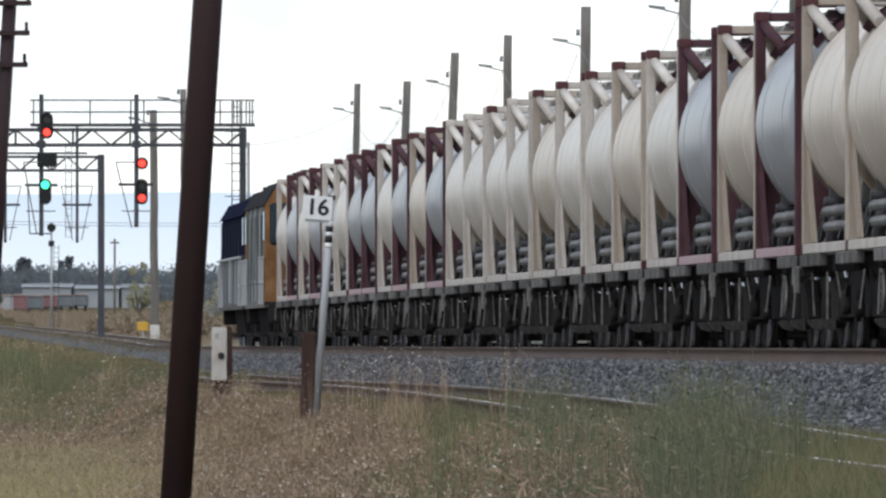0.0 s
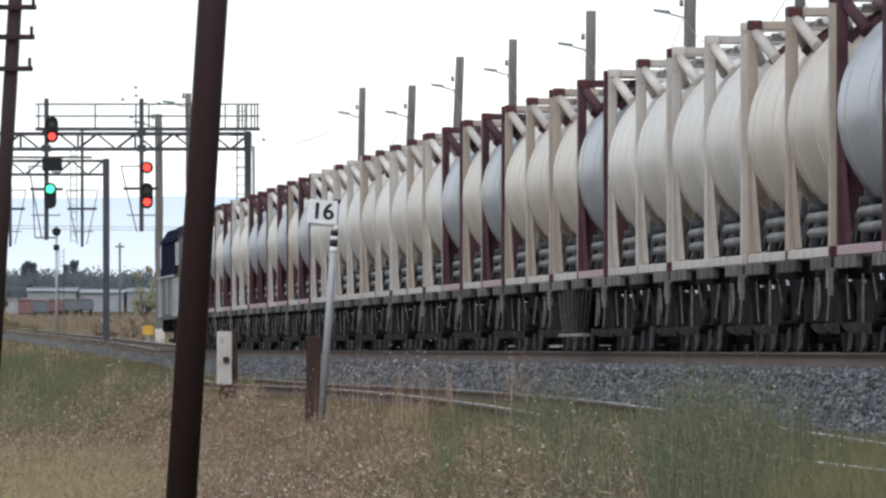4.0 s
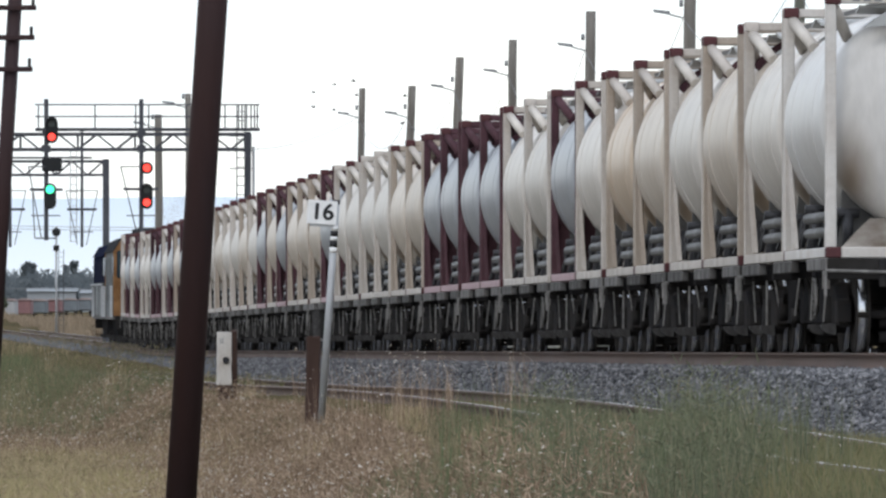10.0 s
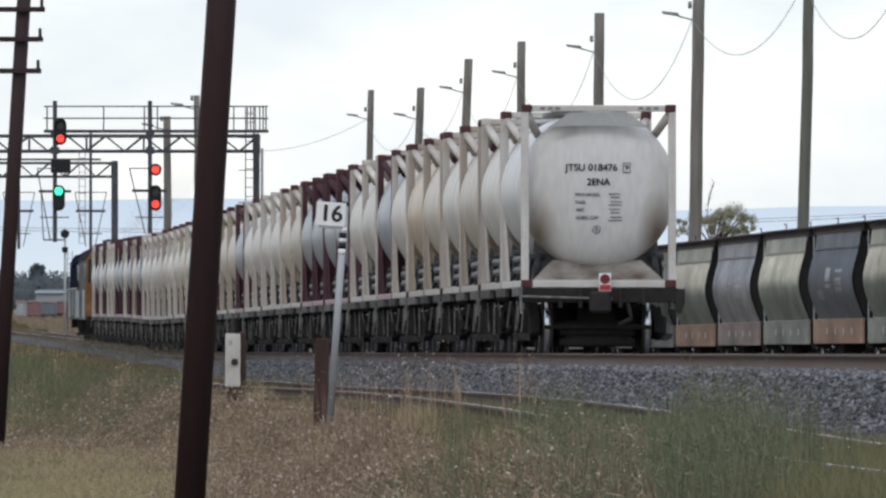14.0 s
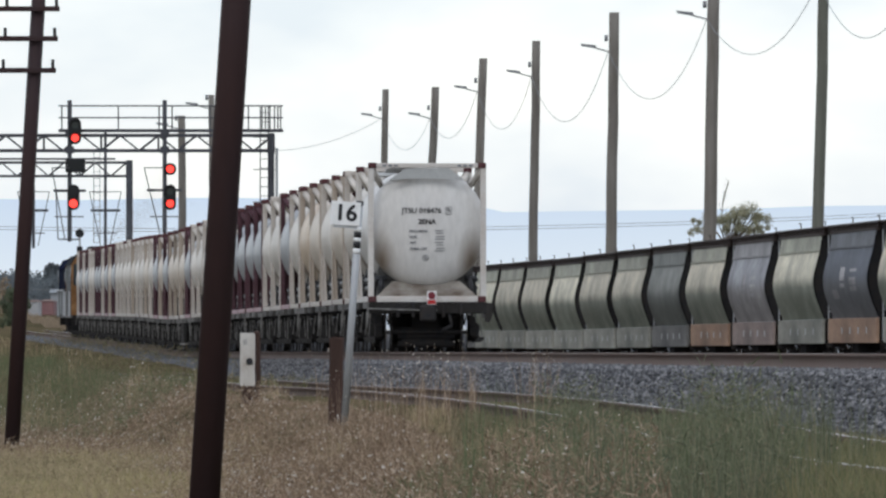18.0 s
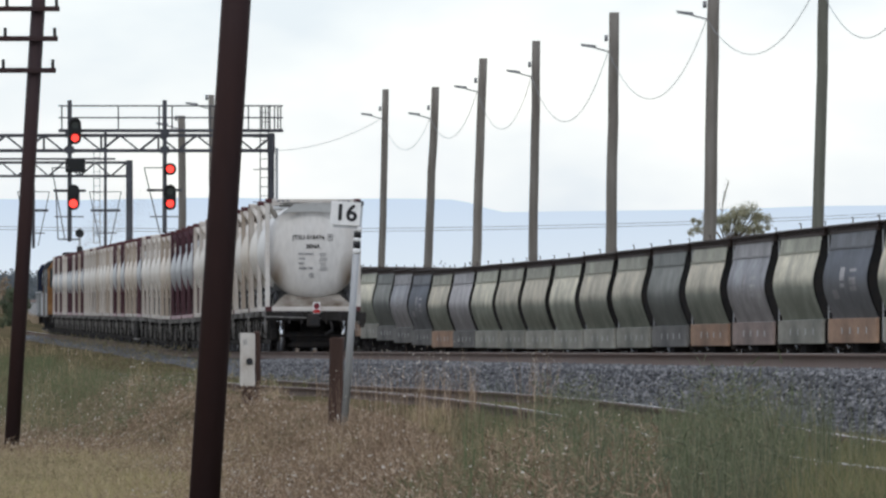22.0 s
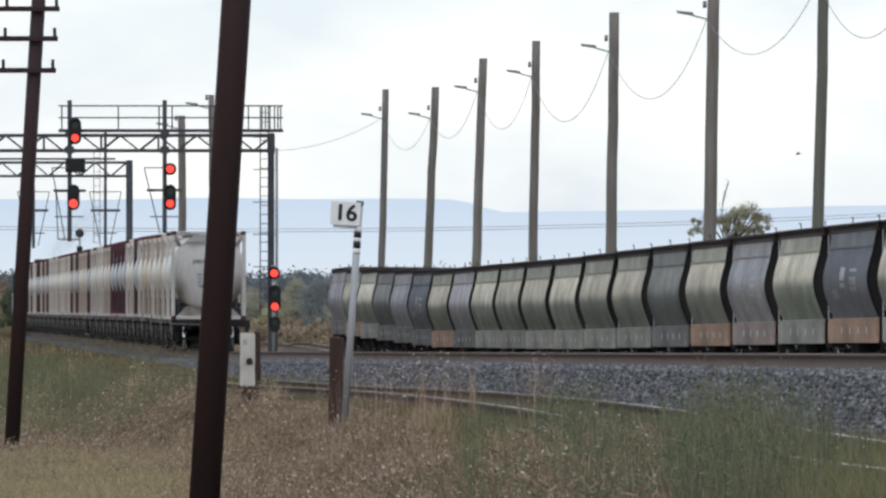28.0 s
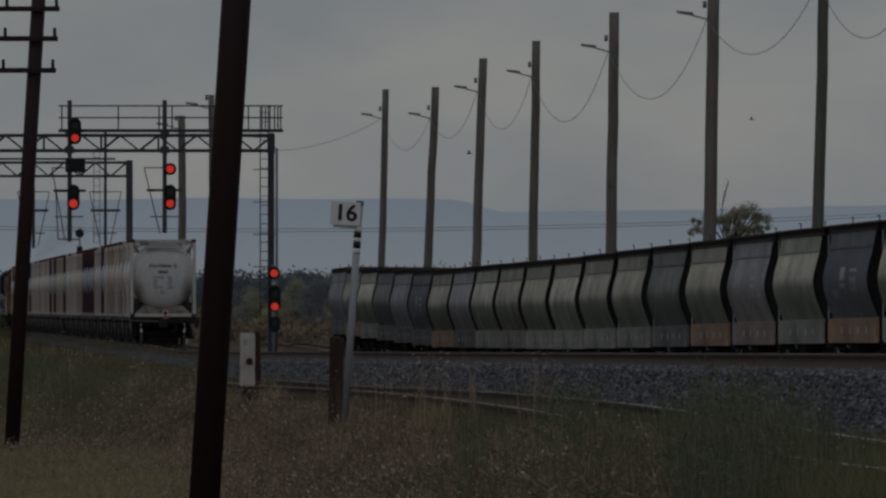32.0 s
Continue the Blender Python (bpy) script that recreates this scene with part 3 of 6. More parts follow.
def add_markings(c):
    """Stencilled data on the rear head of the last container."""
    y = -3.04
    stand = lambda x, z: pose(x, y, z, 90, 0, 0)
    lettering("marking", "JTSU 018476", 0.156, M_ink, c, stand(-0.11, 1.90), "black stencilled code", 0.003)
    lettering("marking", "9", 0.125, M_ink, c, stand(0.45, 1.90), "black stencilled digit in a box")
    lettering("marking", "2ENA", 0.150, M_ink, c, stand(0.0, 1.67), "black stencilled code", 0.004)
    bm = B()
    for x0, z0, x1, z1 in ((0.39, 1.83, 0.40, 1.97), (0.50, 1.83, 0.51, 1.97), (0.39, 1.82, 0.51, 1.83), (0.39, 1.97, 0.51, 1.98)):
        box(bm, (x0, y - 0.003, z0), (x1, y, z1))
    part("marking_box", bm, M_ink, c)
    for i, words in enumerate(("MAX.GROSS", "TARE", "NET", "CUBIC CAP")):
        lettering("marking", words, 0.07, M_ink_soft, c, stand(-0.18 - (0.11 if words in ("TARE", "NET") else 0), 1.475 - i * 0.122), "", 0.003)
        for k in (0, 1):
            bm = B()
            box(bm, (0.16 + 0.03 * ((i + k) % 2), y - 0.003, 1.475 - i * 0.122 - k * 0.052), (0.34 + 0.03 * (i % 2), y, 1.492 - i * 0.122 - k * 0.052))
            part("marking_bar", bm, M_ink_soft, c)
    bm = B()
    lathe(bm, [(y - 0.004, 0.052), (y - 0.004, 0.066), (y, 0.066), (y, 0.052)], 24)
    bmesh.ops.delete(bm, geom=[f for f in bm.faces if len(f.verts) > 4], context="FACES_ONLY")
    box(bm, (-0.008, y - 0.004, -0.035), (0.008, y, 0.035))
    box(bm, (-0.03, y - 0.004, -0.006), (0.03, y, 0.006))
    bmesh.ops.translate(bm, verts=bm.verts, vec=(-0.03, 0, 0.92))
    part("badge", bm, M_ink_soft, c, "small round dark badge outline")
    # all of it lies on the dished head
    for ob in [o for o in c.children if o.name.startswith(("marking", "badge"))]:
        inv = ob.matrix_basis.inverted()
        ys = [(ob.matrix_basis @ v.co).y for v in ob.data.vertices]
        back = max(ys)
        for v in ob.data.vertices:
            p = ob.matrix_basis @ v.co
            q = (math.hypot(p.x, p.z - TANK_MID) / TANK_R) ** 1.25
            p.y = -2.95 + 0.5 * (1 - math.sqrt(max(0.0, 1 - q * q))) - 0.012 + (p.y - back)
            v.co = inv @ p
    # marks on the top beam
    bm = B()
    for s in (-1, 1):
        for k in range(3):
            box(bm, (s * 0.78 + k * 0.12 - 0.15, -3.003, 2.815), (s * 0.78 + k * 0.12 - 0.07, -2.999, 2.86))
    part("marking_bar", bm, M_ink_soft, c)


def bogie(parent, y):
    b = new("bogie")
    b.parent, b.matrix_basis = parent, Matrix.Translation((0, y, 0))
    for sx in (-1, 1):
        bm = B()
        prism(bm, [(-1.15, 0.52), (-1.15, 0.34), (-0.75, 0.34), (-0.45, 0.22), (0.45, 0.22), (0.75, 0.34), (1.15, 0.34), (1.15, 0.52), (0.6, 0.74), (-0.6, 0.74)], sx * 0.98 - 0.07, sx * 0.98 + 0.07, axis=0)
        part("side_frame", bm, M_bogie, b)
        for yy in (-0.88, 0.88):
            bm = B()
            box(bm, (sx * 1.0 - 0.06, yy - 0.15, 0.28), (sx * 1.0 + 0.12, yy + 0.15, 0.60), bevel=0.04)
            box_part = part("axle_box", bm, M_bogie, b)
            bm = B()
            prism(bm, [(sx * 1.06, 0.33), (sx * 1.22, 0.31), (sx * 1.22, 0.275), (sx * 1.17, 0.22), (sx * 1.10, 0.20), (sx * 1.06, 0.20)], yy - 0.10, yy + 0.10)
            part("adapter_ledge", bm, M_ledge, box_part)
        bm = B()
        for yy in (-0.18, 0.0, 0.18):
            rod(bm, (sx * 1.03, yy, 0.26), (sx * 1.03, yy, 0.62), 0.075, n=8)
        part("spring_nest", bm, M_rig, b)
    for yy in (-0.88, 0.88):
        bm = B()
        rod(bm, (-0.75, yy, 0.46), (0.75, yy, 0.46), 0.075, n=10)
        part("axle", bm, M_bogie, b)
        for sx in (-1, 1):
            bm = B()
            rod(bm, (sx * 0.73, yy, 0.46), (sx * 0.86, yy, 0.46), 0.455, n=24)
            rod(bm, (sx * 0.71, yy, 0.46), (sx * 0.73, yy, 0.46), 0.485, n=24)
            part("wheel", bm, M_wheel, b)
            bm = B()
            lathe(bm, [(-0.05, 0.457), (-0.05, 0.462), (0.05, 0.462), (0.05, 0.457)], 24)
            bmesh.ops.rotate(bm, verts=bm.verts, cent=(0, 0, 0), matrix=Matrix.Rotation(radians(90), 3, "Z"))
            bmesh.ops.translate(bm, verts=bm.verts, vec=(sx * 0.79, yy, 0.46))
            part("tread", bm, M_tread, b)
    bm = B()
    box(bm, (-1.0, -0.2, 0.5), (1.0, 0.2, 0.78), bevel=0.03)
    rod(bm, (-0.85, -1.3, 0.42), (0.85, -1.3, 0.42), 0.05)
    rod(bm, (-0.85, 1.3, 0.42), (0.85, 1.3, 0.42), 0.05)
    part("bolster", bm, M_bogie, b)
    for s in (-1, 1):
        bm = B()
        for yy in (s * 1.18, s * 0.42):
            rod(bm, (-0.60, yy, 0.17), (0.60, yy, 0.17), 0.07, n=8)
            rod(bm, (-0.60, yy, 0.36), (0.60, yy, 0.36), 0.10, n=8)
            box(bm, (-0.5, yy - 0.03, 0.2), (0.5, yy + 0.03, 0.5))
        part("brake_beam", bm, M_bogie, b)
    return b


WAGON = 13.1


def flat_wagon(deep=False):
    root = tagged(new("flat_wagon"), "grimy black skeletal flat wagon carrying two tank containers", "railway wagon", "flat wagons of the train")
    half = 6.22
    bm = B()
    for sx in (-1, 1):
        prism(bm, [(-half, 1.03), (half, 1.03), (half, 0.83), (2.9, 0.80), (2.2, 0.62), (-2.2, 0.62), (-2.9, 0.80), (-half, 0.83)], sx * 0.55 - 0.1, sx * 0.55 + 0.1, axis=0)
    part("centre_sill", bm, M_under, root)
    for sx in (-1, 1):
        for y0, y1 in ((-half, -3.6), (-1.3, 1.3), (3.6, half)):
            bm = B()
            box(bm, (sx * 1.19 - 0.05, y0, 0.905), (sx * 1.19 + 0.05, y1, 1.04), bevel=0.01)
            part("side_sill", bm, M_sill, root)
        for y, w in ((-half + 0.35, 0.042), ):
            bm = B()
            prism(bm, [(sx * 1.20 - w, 1.0), (sx * 1.20 + w, 1.0), (sx * 1.20 + w * 0.8, 0.70), (sx * 1.20 - w * 1.2, 0.70)], y - 0.012, y + 0.012)
            part("step_plate", bm, M_step, root)
        for y, low, r, lean in ((-3.25, 0.36, 0.014, 0.02), (5.75, 0.36, 0.012, -0.03), (-1.3, 0.42, 0.013, 0.05), (3.6, 0.30, 0.014, 0.0), (-5.2, 0.34, 0.011, 0.04), (2.4, 0.5, 0.012, -0.06)):
            bm = B()
            rod(bm, (sx * 1.14, y, 0.84), (sx * (1.14 + lean), y + 0.02, low), r, n=6)
            part("brake_rod", bm, M_boxcap, root)
        for y, z, r in ((-2.5, 0.55, 0.10), (2.0, 0.5, 0.13), (0.2, 0.42, 0.09)):
            bm = B()
            rod(bm, (sx * 1.02, y, z), (sx * 1.12, y, z), r, n=10)
            bar(bm, (sx * 1.06, y - 0.3, z + 0.2), (sx * 1.06, y + 0.25, z - 0.12), 0.05, 0.04)
            part("brake_cylinder", bm, M_rig, root)
        bm = B()
        lathe(bm, [(-0.015, 0.205), (-0.015, 0.23), (0.015, 0.23), (0.015, 0.205)], 20)
        bmesh.ops.delete(bm, geom=[f for f in bm.faces if len(f.verts) > 4], context="FACES_ONLY")
        for a in range(4):
            bar(bm, (0.22 * math.cos(a * 0.785), 0, 0.22 * math.sin(a * 0.785)), (-0.22 * math.cos(a * 0.785), 0, -0.22 * math.sin(a * 0.785)), 0.02, 0.02)
        bmesh.ops.rotate(bm, verts=bm.verts, cent=(0, 0, 0), matrix=Matrix.Rotation(radians(90), 3, "Z"))
        bmesh.ops.translate(bm, verts=bm.verts, vec=(sx * 1.16, -3.75 if sx < 0 else 3.75, 0.60))
        part("hand_brake_wheel", bm, M_boxcap, root)
    for y in (-half + 0.12, -3.0, 0.0, 3.0, half - 0.12):
        bm = B()
        box(bm, (-1.12, y - 0.14, 0.84), (1.12, y + 0.14, 1.04), bevel=0.015)
        part("cross_bearer", bm, M_under, root)
    bm = B()
    rod(bm, (-0.3, -1.6, 0.45), (-0.3, 1.2, 0.45), 0.2, n=14)
    part("air_tank", bm, M_under, root)
    for sx in (-1, 1):
        bm = B()
        for y in (-1.7, -1.1, -0.5, 0.4):
            bar(bm, (sx * 1.0, y, 0.85), (sx * 0.8, y + 0.15, 0.3), 0.04, 0.04)
        bar(bm, (sx * 0.8, -1.6, 0.3), (sx * 0.8, 0.6, 0.3), 0.05, 0.08)
        part("truss_rod", bm, M_rig, root)
    # black blocks added to close the open underframe, in place of shade
    bm = B()
    box(bm, (-0.95, -3.1, 0.34), (0.95, 3.1, 0.84))
    box(bm, (-0.55, -3.9, 0.20), (0.55, 3.9, 0.80))
    box(bm, (-0.30, -5.4, 0.24), (0.30, 5.4, 0.70))
    part("brake_rigging", bm, M_under, root)
    for s in (-1, 1):
        bm = B()
        box(bm, (-0.12, s * half - 0.1, 0.68), (0.12, s * (half + 0.28) + (0.02 if s < 0 else 0), 0.94), bevel=0.02)
        box(bm, (-0.17, s * (half + 0.22) - 0.1, 0.64), (0.17, s * (half + 0.22) + 0.1, 0.98), bevel=0.04)
        part("coupler", bm, M_bogie, root)
        bm = B()
        rod(bm, (0.45, s * half, 0.8), (0.5, s * (half + 0.15), 0.55), 0.035)
        rod(bm, (0.5, s * (half + 0.15), 0.55), (0.3, s * (half + 0.2), 0.45), 0.035)
        part("brake_hose", bm, M_under, root)
        bm = B()
        box(bm, (-1.22, s * half - 0.05, 0.80), (1.22, s * half + 0.05, 1.04), bevel=0.012)
        head = part("head_stock", bm, M_rig, root)
        for x in (-0.62, -0.30, 0.33, 0.70):
            bm = B()
            box(bm, (x - 0.035, s * (half + 0.052) - 0.03, 0.72 + 0.05 * (x > 0.5)), (x + 0.035, s * (half + 0.052) + 0.03, 1.03), bevel=0.008)
            part("head_stock_rib", bm, M_under if x < 0 else M_bogie, head)
        bm = B()
        rod(bm, (-1.25, s * (half + 0.10), 0.90), (0.2, s * (half + 0.14), 0.86), 0.018, n=6)
        rod(bm, (-1.25, s * (half + 0.10), 0.90), (-1.25, s * (half + 0.12), 0.62), 0.018, n=6)
        part("uncoupling_lever", bm, M_boxcap, root)
        bm = B()
        prism(bm, [(1.16, 1.02), (1.36, 1.02), (1.36, 0.80), (1.30, 0.62), (1.20, 0.62)], s * half - 0.03, s * half + 0.03)
        part("corner_bracket", bm, M_rig, root)
        bogie(root, s * 4.45)
    if deep:
        tagged(root, "flat wagon with deep ribbed side girders carrying two tanks")
        for sx in (-1, 1):
            bm = B()
            prism(bm, [(-2.9, 0.90), (5.6, 0.90), (4.2, 0.24), (-1.5, 0.24)], sx * 1.17 - 0.02, sx * 1.17 + 0.02, axis=0)
            part("side_girder", bm, M_under, root)
            bm = B()
            box(bm, (sx * 1.20 - 0.05, -1.6, 0.215), (sx * 1.20 + 0.05, 4.3, 0.26))
            part("girder_flange", bm, M_step, root)
            for k in range(8):
                bm = B()
                y = -2.3 + k * 1.02
                bar(bm, (sx * 1.20, y, 0.90), (sx * 1.20, 1.35 + (y - 1.35) * 0.72, 0.26), 0.05, 0.05)
                part("girder_rib", bm, M_ledge, root)
    return root


# ---- locomotives ----
M_navy = material("loco_navy", (0.012, 0.017, 0.04), 0.85, vary=0.3, scale=1.5, tint=(0.02, 0.02, 0.026), spec=0.0)
M_silver = material("loco_silver", (0.33, 0.345, 0.345), 0.85, vary=0.46, scale=1.6, tint=(0.05, 0.052, 0.05), stretch=(1, 0.6, 0.12), fine=0.35, spec=0.0)
M_orange = material("loco_orange", (0.31, 0.175, 0.085), 0.85, vary=0.4, scale=2.0, tint=(0.16, 0.08, 0.035), spec=0.0)
M_loco_roof = material("loco_roof", (0.045, 0.047, 0.05), 0.9, vary=0.3, scale=2, spec=0.0)
M_glass = material("cab_glass", (0.03, 0.045, 0.055), 0.08, vary=0.1)
M_cream_sign = material("number_panel", (0.65, 0.65, 0.60), 0.5, vary=0.1)


def locomotive(kind):
    side_m, end_m = (M_silver, M_orange) if kind == "silver" else (M_navy, M_navy)
    root = tagged(new("diesel_locomotive"), "silver diesel locomotive with an orange cab end" if kind == "silver" else "navy blue diesel locomotive with grey handrails", "locomotive")
    half, W, z0, z1 = (6.8, 1.46, 1.05, 3.70) if kind == "silver" else (8.8, 1.46, 1.05, 3.60)
    arch = [(-W, z0), (W, z0), (W, z1 - 0.35), (W - 0.25, z1 + 0.05), (0.6, z1 + 0.3), (-0.6, z1 + 0.3), (-W + 0.25, z1 + 0.05), (-W, z1 - 0.35)]
    bm = B()
    prism(bm, arch, -half + 1.2, half - 1.2)
    part("body", bm, side_m, root)
    bm = B()
    prism(bm, [(-1.25, z1 + 0.02), (1.25, z1 + 0.02), (0.62, z1 + 0.36), (-0.62, z1 + 0.36)], -half + 1.3, half - 1.3)
    for y in (-4.5, -2.0, 0.5, 4.0):
        rod(bm, (0, y, z1 + 0.3), (0, y, z1 + 0.5), 0.55, n=14)
    part("roof", bm, M_loco_roof, root)
    for s in (-1, 1):
        bm = B()
        y0, y1 = s * (half - 1.2), s * half
        a = arch if kind == "silver" else [(-W, z0), (W, z0), (W, z1 - 0.6), (W - 0.45, z1 - 0.1), (-W + 0.45, z1 - 0.1), (-W, z1 - 0.6)]
        prism(bm, a, min(y0, y1), max(y0, y1))
        cab = part("cab", bm, end_m, root)
        for x in (-0.90, 0.90):
            bm = B()
            box(bm, (x - 0.46, y1 - 0.03, 2.40), (x + 0.44, y1 + 0.03, 3.38), bevel=0.05)
            part("window", bm, M_glass, cab)
        bm = B()
        box(bm, (-1.0, y1 - 0.03, 1.95), (-0.55, y1 + 0.04, 2.15))
        box(bm, (0.55, y1 - 0.03, 1.95), (1.0, y1 + 0.04, 2.15))
        part("headlight", bm, M_valve, cab)
        for sx in (-1, 1):
            bm = B()
            box(bm, (sx * W - 0.02, s * (half - 0.6) - 0.35, 2.5), (sx * W + 0.02, s * (half - 0.6) + 0.35, 3.2), bevel=0.015)
            part("side_window", bm, M_glass, cab)
            bm = B()
            for z in (1.5, 2.1):
                rod(bm, (sx * (W + 0.06), s * (half - 2.6), z), (sx * (W + 0.06), s * half, z), 0.025, n=6)
            for k in range(4):
                rod(bm, (sx * (W + 0.06), s * (half - 2.6 + k * 0.85), 1.0), (sx * (W + 0.06), s * (half - 2.6 + k * 0.85), 2.1), 0.025, n=6)
            part("handrail", bm, M_gal, root)
        bm = B()
        box(bm, (-1.4, y1 - 0.1, 0.55), (1.4, y1 + 0.1, 1.05), bevel=0.03)
        part("buffer_beam", bm, M_under, root)
        b = bogie(root, s * (4.2 if kind == "silver" else 5.2))
        b.scale = (1.05, 1.5, 1.05)
        bm = B()
        box(bm, (-0.17, s * half - 0.05, 0.68), (0.17, s * half + s * 0.5 + 0.02, 0.96) if s > 0 else (0.17, s * half + 0.05, 0.96), bevel=0.03)
        part("coupler", bm, M_bogie, root)
    for sx in (-1, 1):
        for i in range(4):
            bm = B()
            y = -3.5 + i * 2.35
            box(bm, (sx * W - 0.015, y - 0.85, 1.5), (sx * W + 0.03, y + 0.85, 3.2), bevel=0.012)
            part("side_panel", bm, side_m, root)
        for i in range(5):
            bm = B()
            y = -4.68 + i * 2.35
            box(bm, (sx * W - 0.015, y - 0.16, 1.6), (sx * W + 0.085, y + 0.16, 3.1))
            part("grille", bm, M_loco_roof, root, "dark louvred grille")
        bm = B()
        prism(bm, [(sx * W, z1 - 0.34), (sx * (W + 0.05), z1 - 0.36), (sx * (W - 0.2), z1 + 0.06), (sx * (W - 0.28), z1 + 0.04)], -half + 0.02, half - 0.02)
        part("roof_edge", bm, M_loco_roof if kind == "silver" else M_navy, root)
        bm = B()
        box(bm, (sx * (W - 0.02) - 0.05, -half + 0.1, 0.92), (sx * (W - 0.02) + 0.05, half - 0.1, 1.06))
        part("sill", bm, M_sill, root)
    bm = B()
    prism(bm, [(-1.3, 0.95), (1.3, 0.95), (1.2, 0.3), (-1.2, 0.3)], -3.0, 3.0)
    part("fuel_tank", bm, M_under, root)
    if kind == "navy":
        for sx in (-1, 1):
            bm = B()
            box(bm, (sx * W - 0.03, -half - 0.01, 1.06), (sx * W + 0.04, half + 0.01, 2.25))
            part("lower_panel", bm, M_silver, root, "silver grey lower panel")
            bm = B()
            for k in range(3):
                rod(bm, (sx * (W + 0.10), -half + 0.3 + k * 7.5, 1.1), (sx * (W + 0.10), -half + 0.3 + k * 7.5, 2.2), 0.02, n=6)
            rod(bm, (sx * (W + 0.10), -half + 0.1, 2.2), (sx * (W + 0.10), half - 0.1, 2.2), 0.03, n=6)
            part("handrail", bm, M_gal, root)
        bm = B()
        box(bm, (-W, -half - 0.045, 1.06), (W, -half - 0.02, 2.25))
        part("lower_panel", bm, M_silver, root, "silver grey lower panel")
        bm = B()
        box(bm, (-1.3, -half - 0.06, 2.55), (-0.75, -half - 0.04, 2.95))
        part("number_panel", bm, M_cream_sign, root)
    return root


# ---- grain hopper wagons ----
def paint_weathered(name, colour, streak):
    return material(name, tuple(c * k for c, k in zip(colour, (1.50, 1.42, 1.36))), 0.8, vary=0.40, scale=1.1, tint=streak, stretch=(1, 0.16, 0.75), fine=0.12, spec=0.05, spread=0.1)


def paint_lit_by_height(name, upper, lower):
    """Old bleached paint with blotches and runs; sky light on the upper plate and shade on the lower are painted in by
    height.
    """
    m = bpy.data.materials.new(name)
    m.use_nodes = True
    n, l = m.node_tree.nodes, m.node_tree.links
    b = n["Principled BSDF"]
    b.inputs["Roughness"].default_value, b.inputs["Specular IOR Level"].default_value = 0.6, 0.15
    tc = n.new("ShaderNodeTexCoord")

    def grain(scale, detail, stretch):
        mp, q = n.new("ShaderNodeMapping"), n.new("ShaderNodeTexNoise")
        mp.inputs["Scale"].default_value = stretch
        info, add = n.new("ShaderNodeObjectInfo"), n.new("ShaderNodeVectorMath")
        off = n.new("ShaderNodeMath")
        off.operation = "MULTIPLY"
        off.inputs[1].default_value = 40.0
        l.new(info.outputs["Random"], off.inputs[0])
        l.new(tc.outputs["Object"], mp.inputs[0])
        l.new(mp.outputs[0], add.inputs[0])
        l.new(off.outputs[0], add.inputs[1])
        q.inputs["Scale"].default_value, q.inputs["Detail"].default_value = scale, detail
        l.new(add.outputs[0], q.inputs["Vector"])
        return q.outputs[0]

    runs, blotch, fine = grain(1.0, 6, (1, 3.2, 0.5)), grain(0.9, 6, (1, 0.45, 0.9)), grain(7.0, 4, (1, 0.6, 0.6))
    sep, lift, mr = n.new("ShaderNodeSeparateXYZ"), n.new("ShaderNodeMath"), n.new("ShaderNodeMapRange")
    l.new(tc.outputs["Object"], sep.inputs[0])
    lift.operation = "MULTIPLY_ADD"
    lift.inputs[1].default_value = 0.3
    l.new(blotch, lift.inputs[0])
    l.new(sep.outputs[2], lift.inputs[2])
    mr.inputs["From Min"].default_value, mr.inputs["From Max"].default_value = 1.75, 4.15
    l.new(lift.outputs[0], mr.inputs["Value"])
    # height ramp of painted light: dark lower plate, bright upper plate, duller cornice
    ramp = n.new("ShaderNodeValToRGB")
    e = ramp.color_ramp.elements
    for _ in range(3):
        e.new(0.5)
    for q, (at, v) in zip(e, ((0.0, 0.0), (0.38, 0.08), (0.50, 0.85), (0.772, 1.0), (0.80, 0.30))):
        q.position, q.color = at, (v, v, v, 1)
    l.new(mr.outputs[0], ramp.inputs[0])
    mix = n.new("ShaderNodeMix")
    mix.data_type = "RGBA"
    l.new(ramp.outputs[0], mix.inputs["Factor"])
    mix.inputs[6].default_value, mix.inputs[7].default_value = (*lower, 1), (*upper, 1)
    out = mix.outputs[2]
    for src, lo, hi in ((blotch, 0.62, 1.28), (runs, 0.93, 1.06), (fine, 0.82, 1.18)):
        g, mul = n.new("ShaderNodeMapRange"), n.new("ShaderNodeVectorMath")
        g.inputs["From Min"].default_value, g.inputs["From Max"].default_value = 0.3, 0.7
        g.inputs["To Min"].default_value, g.inputs["To Max"].default_value = lo, hi
        l.new(src, g.inputs["Value"])
        mul.operation = "SCALE"
        l.new(out, mul.inputs[0])
        l.new(g.outputs[0], mul.inputs["Scale"])
        out = mul.outputs[0]
    l.new(out, b.inputs["Base Color"])
    return m


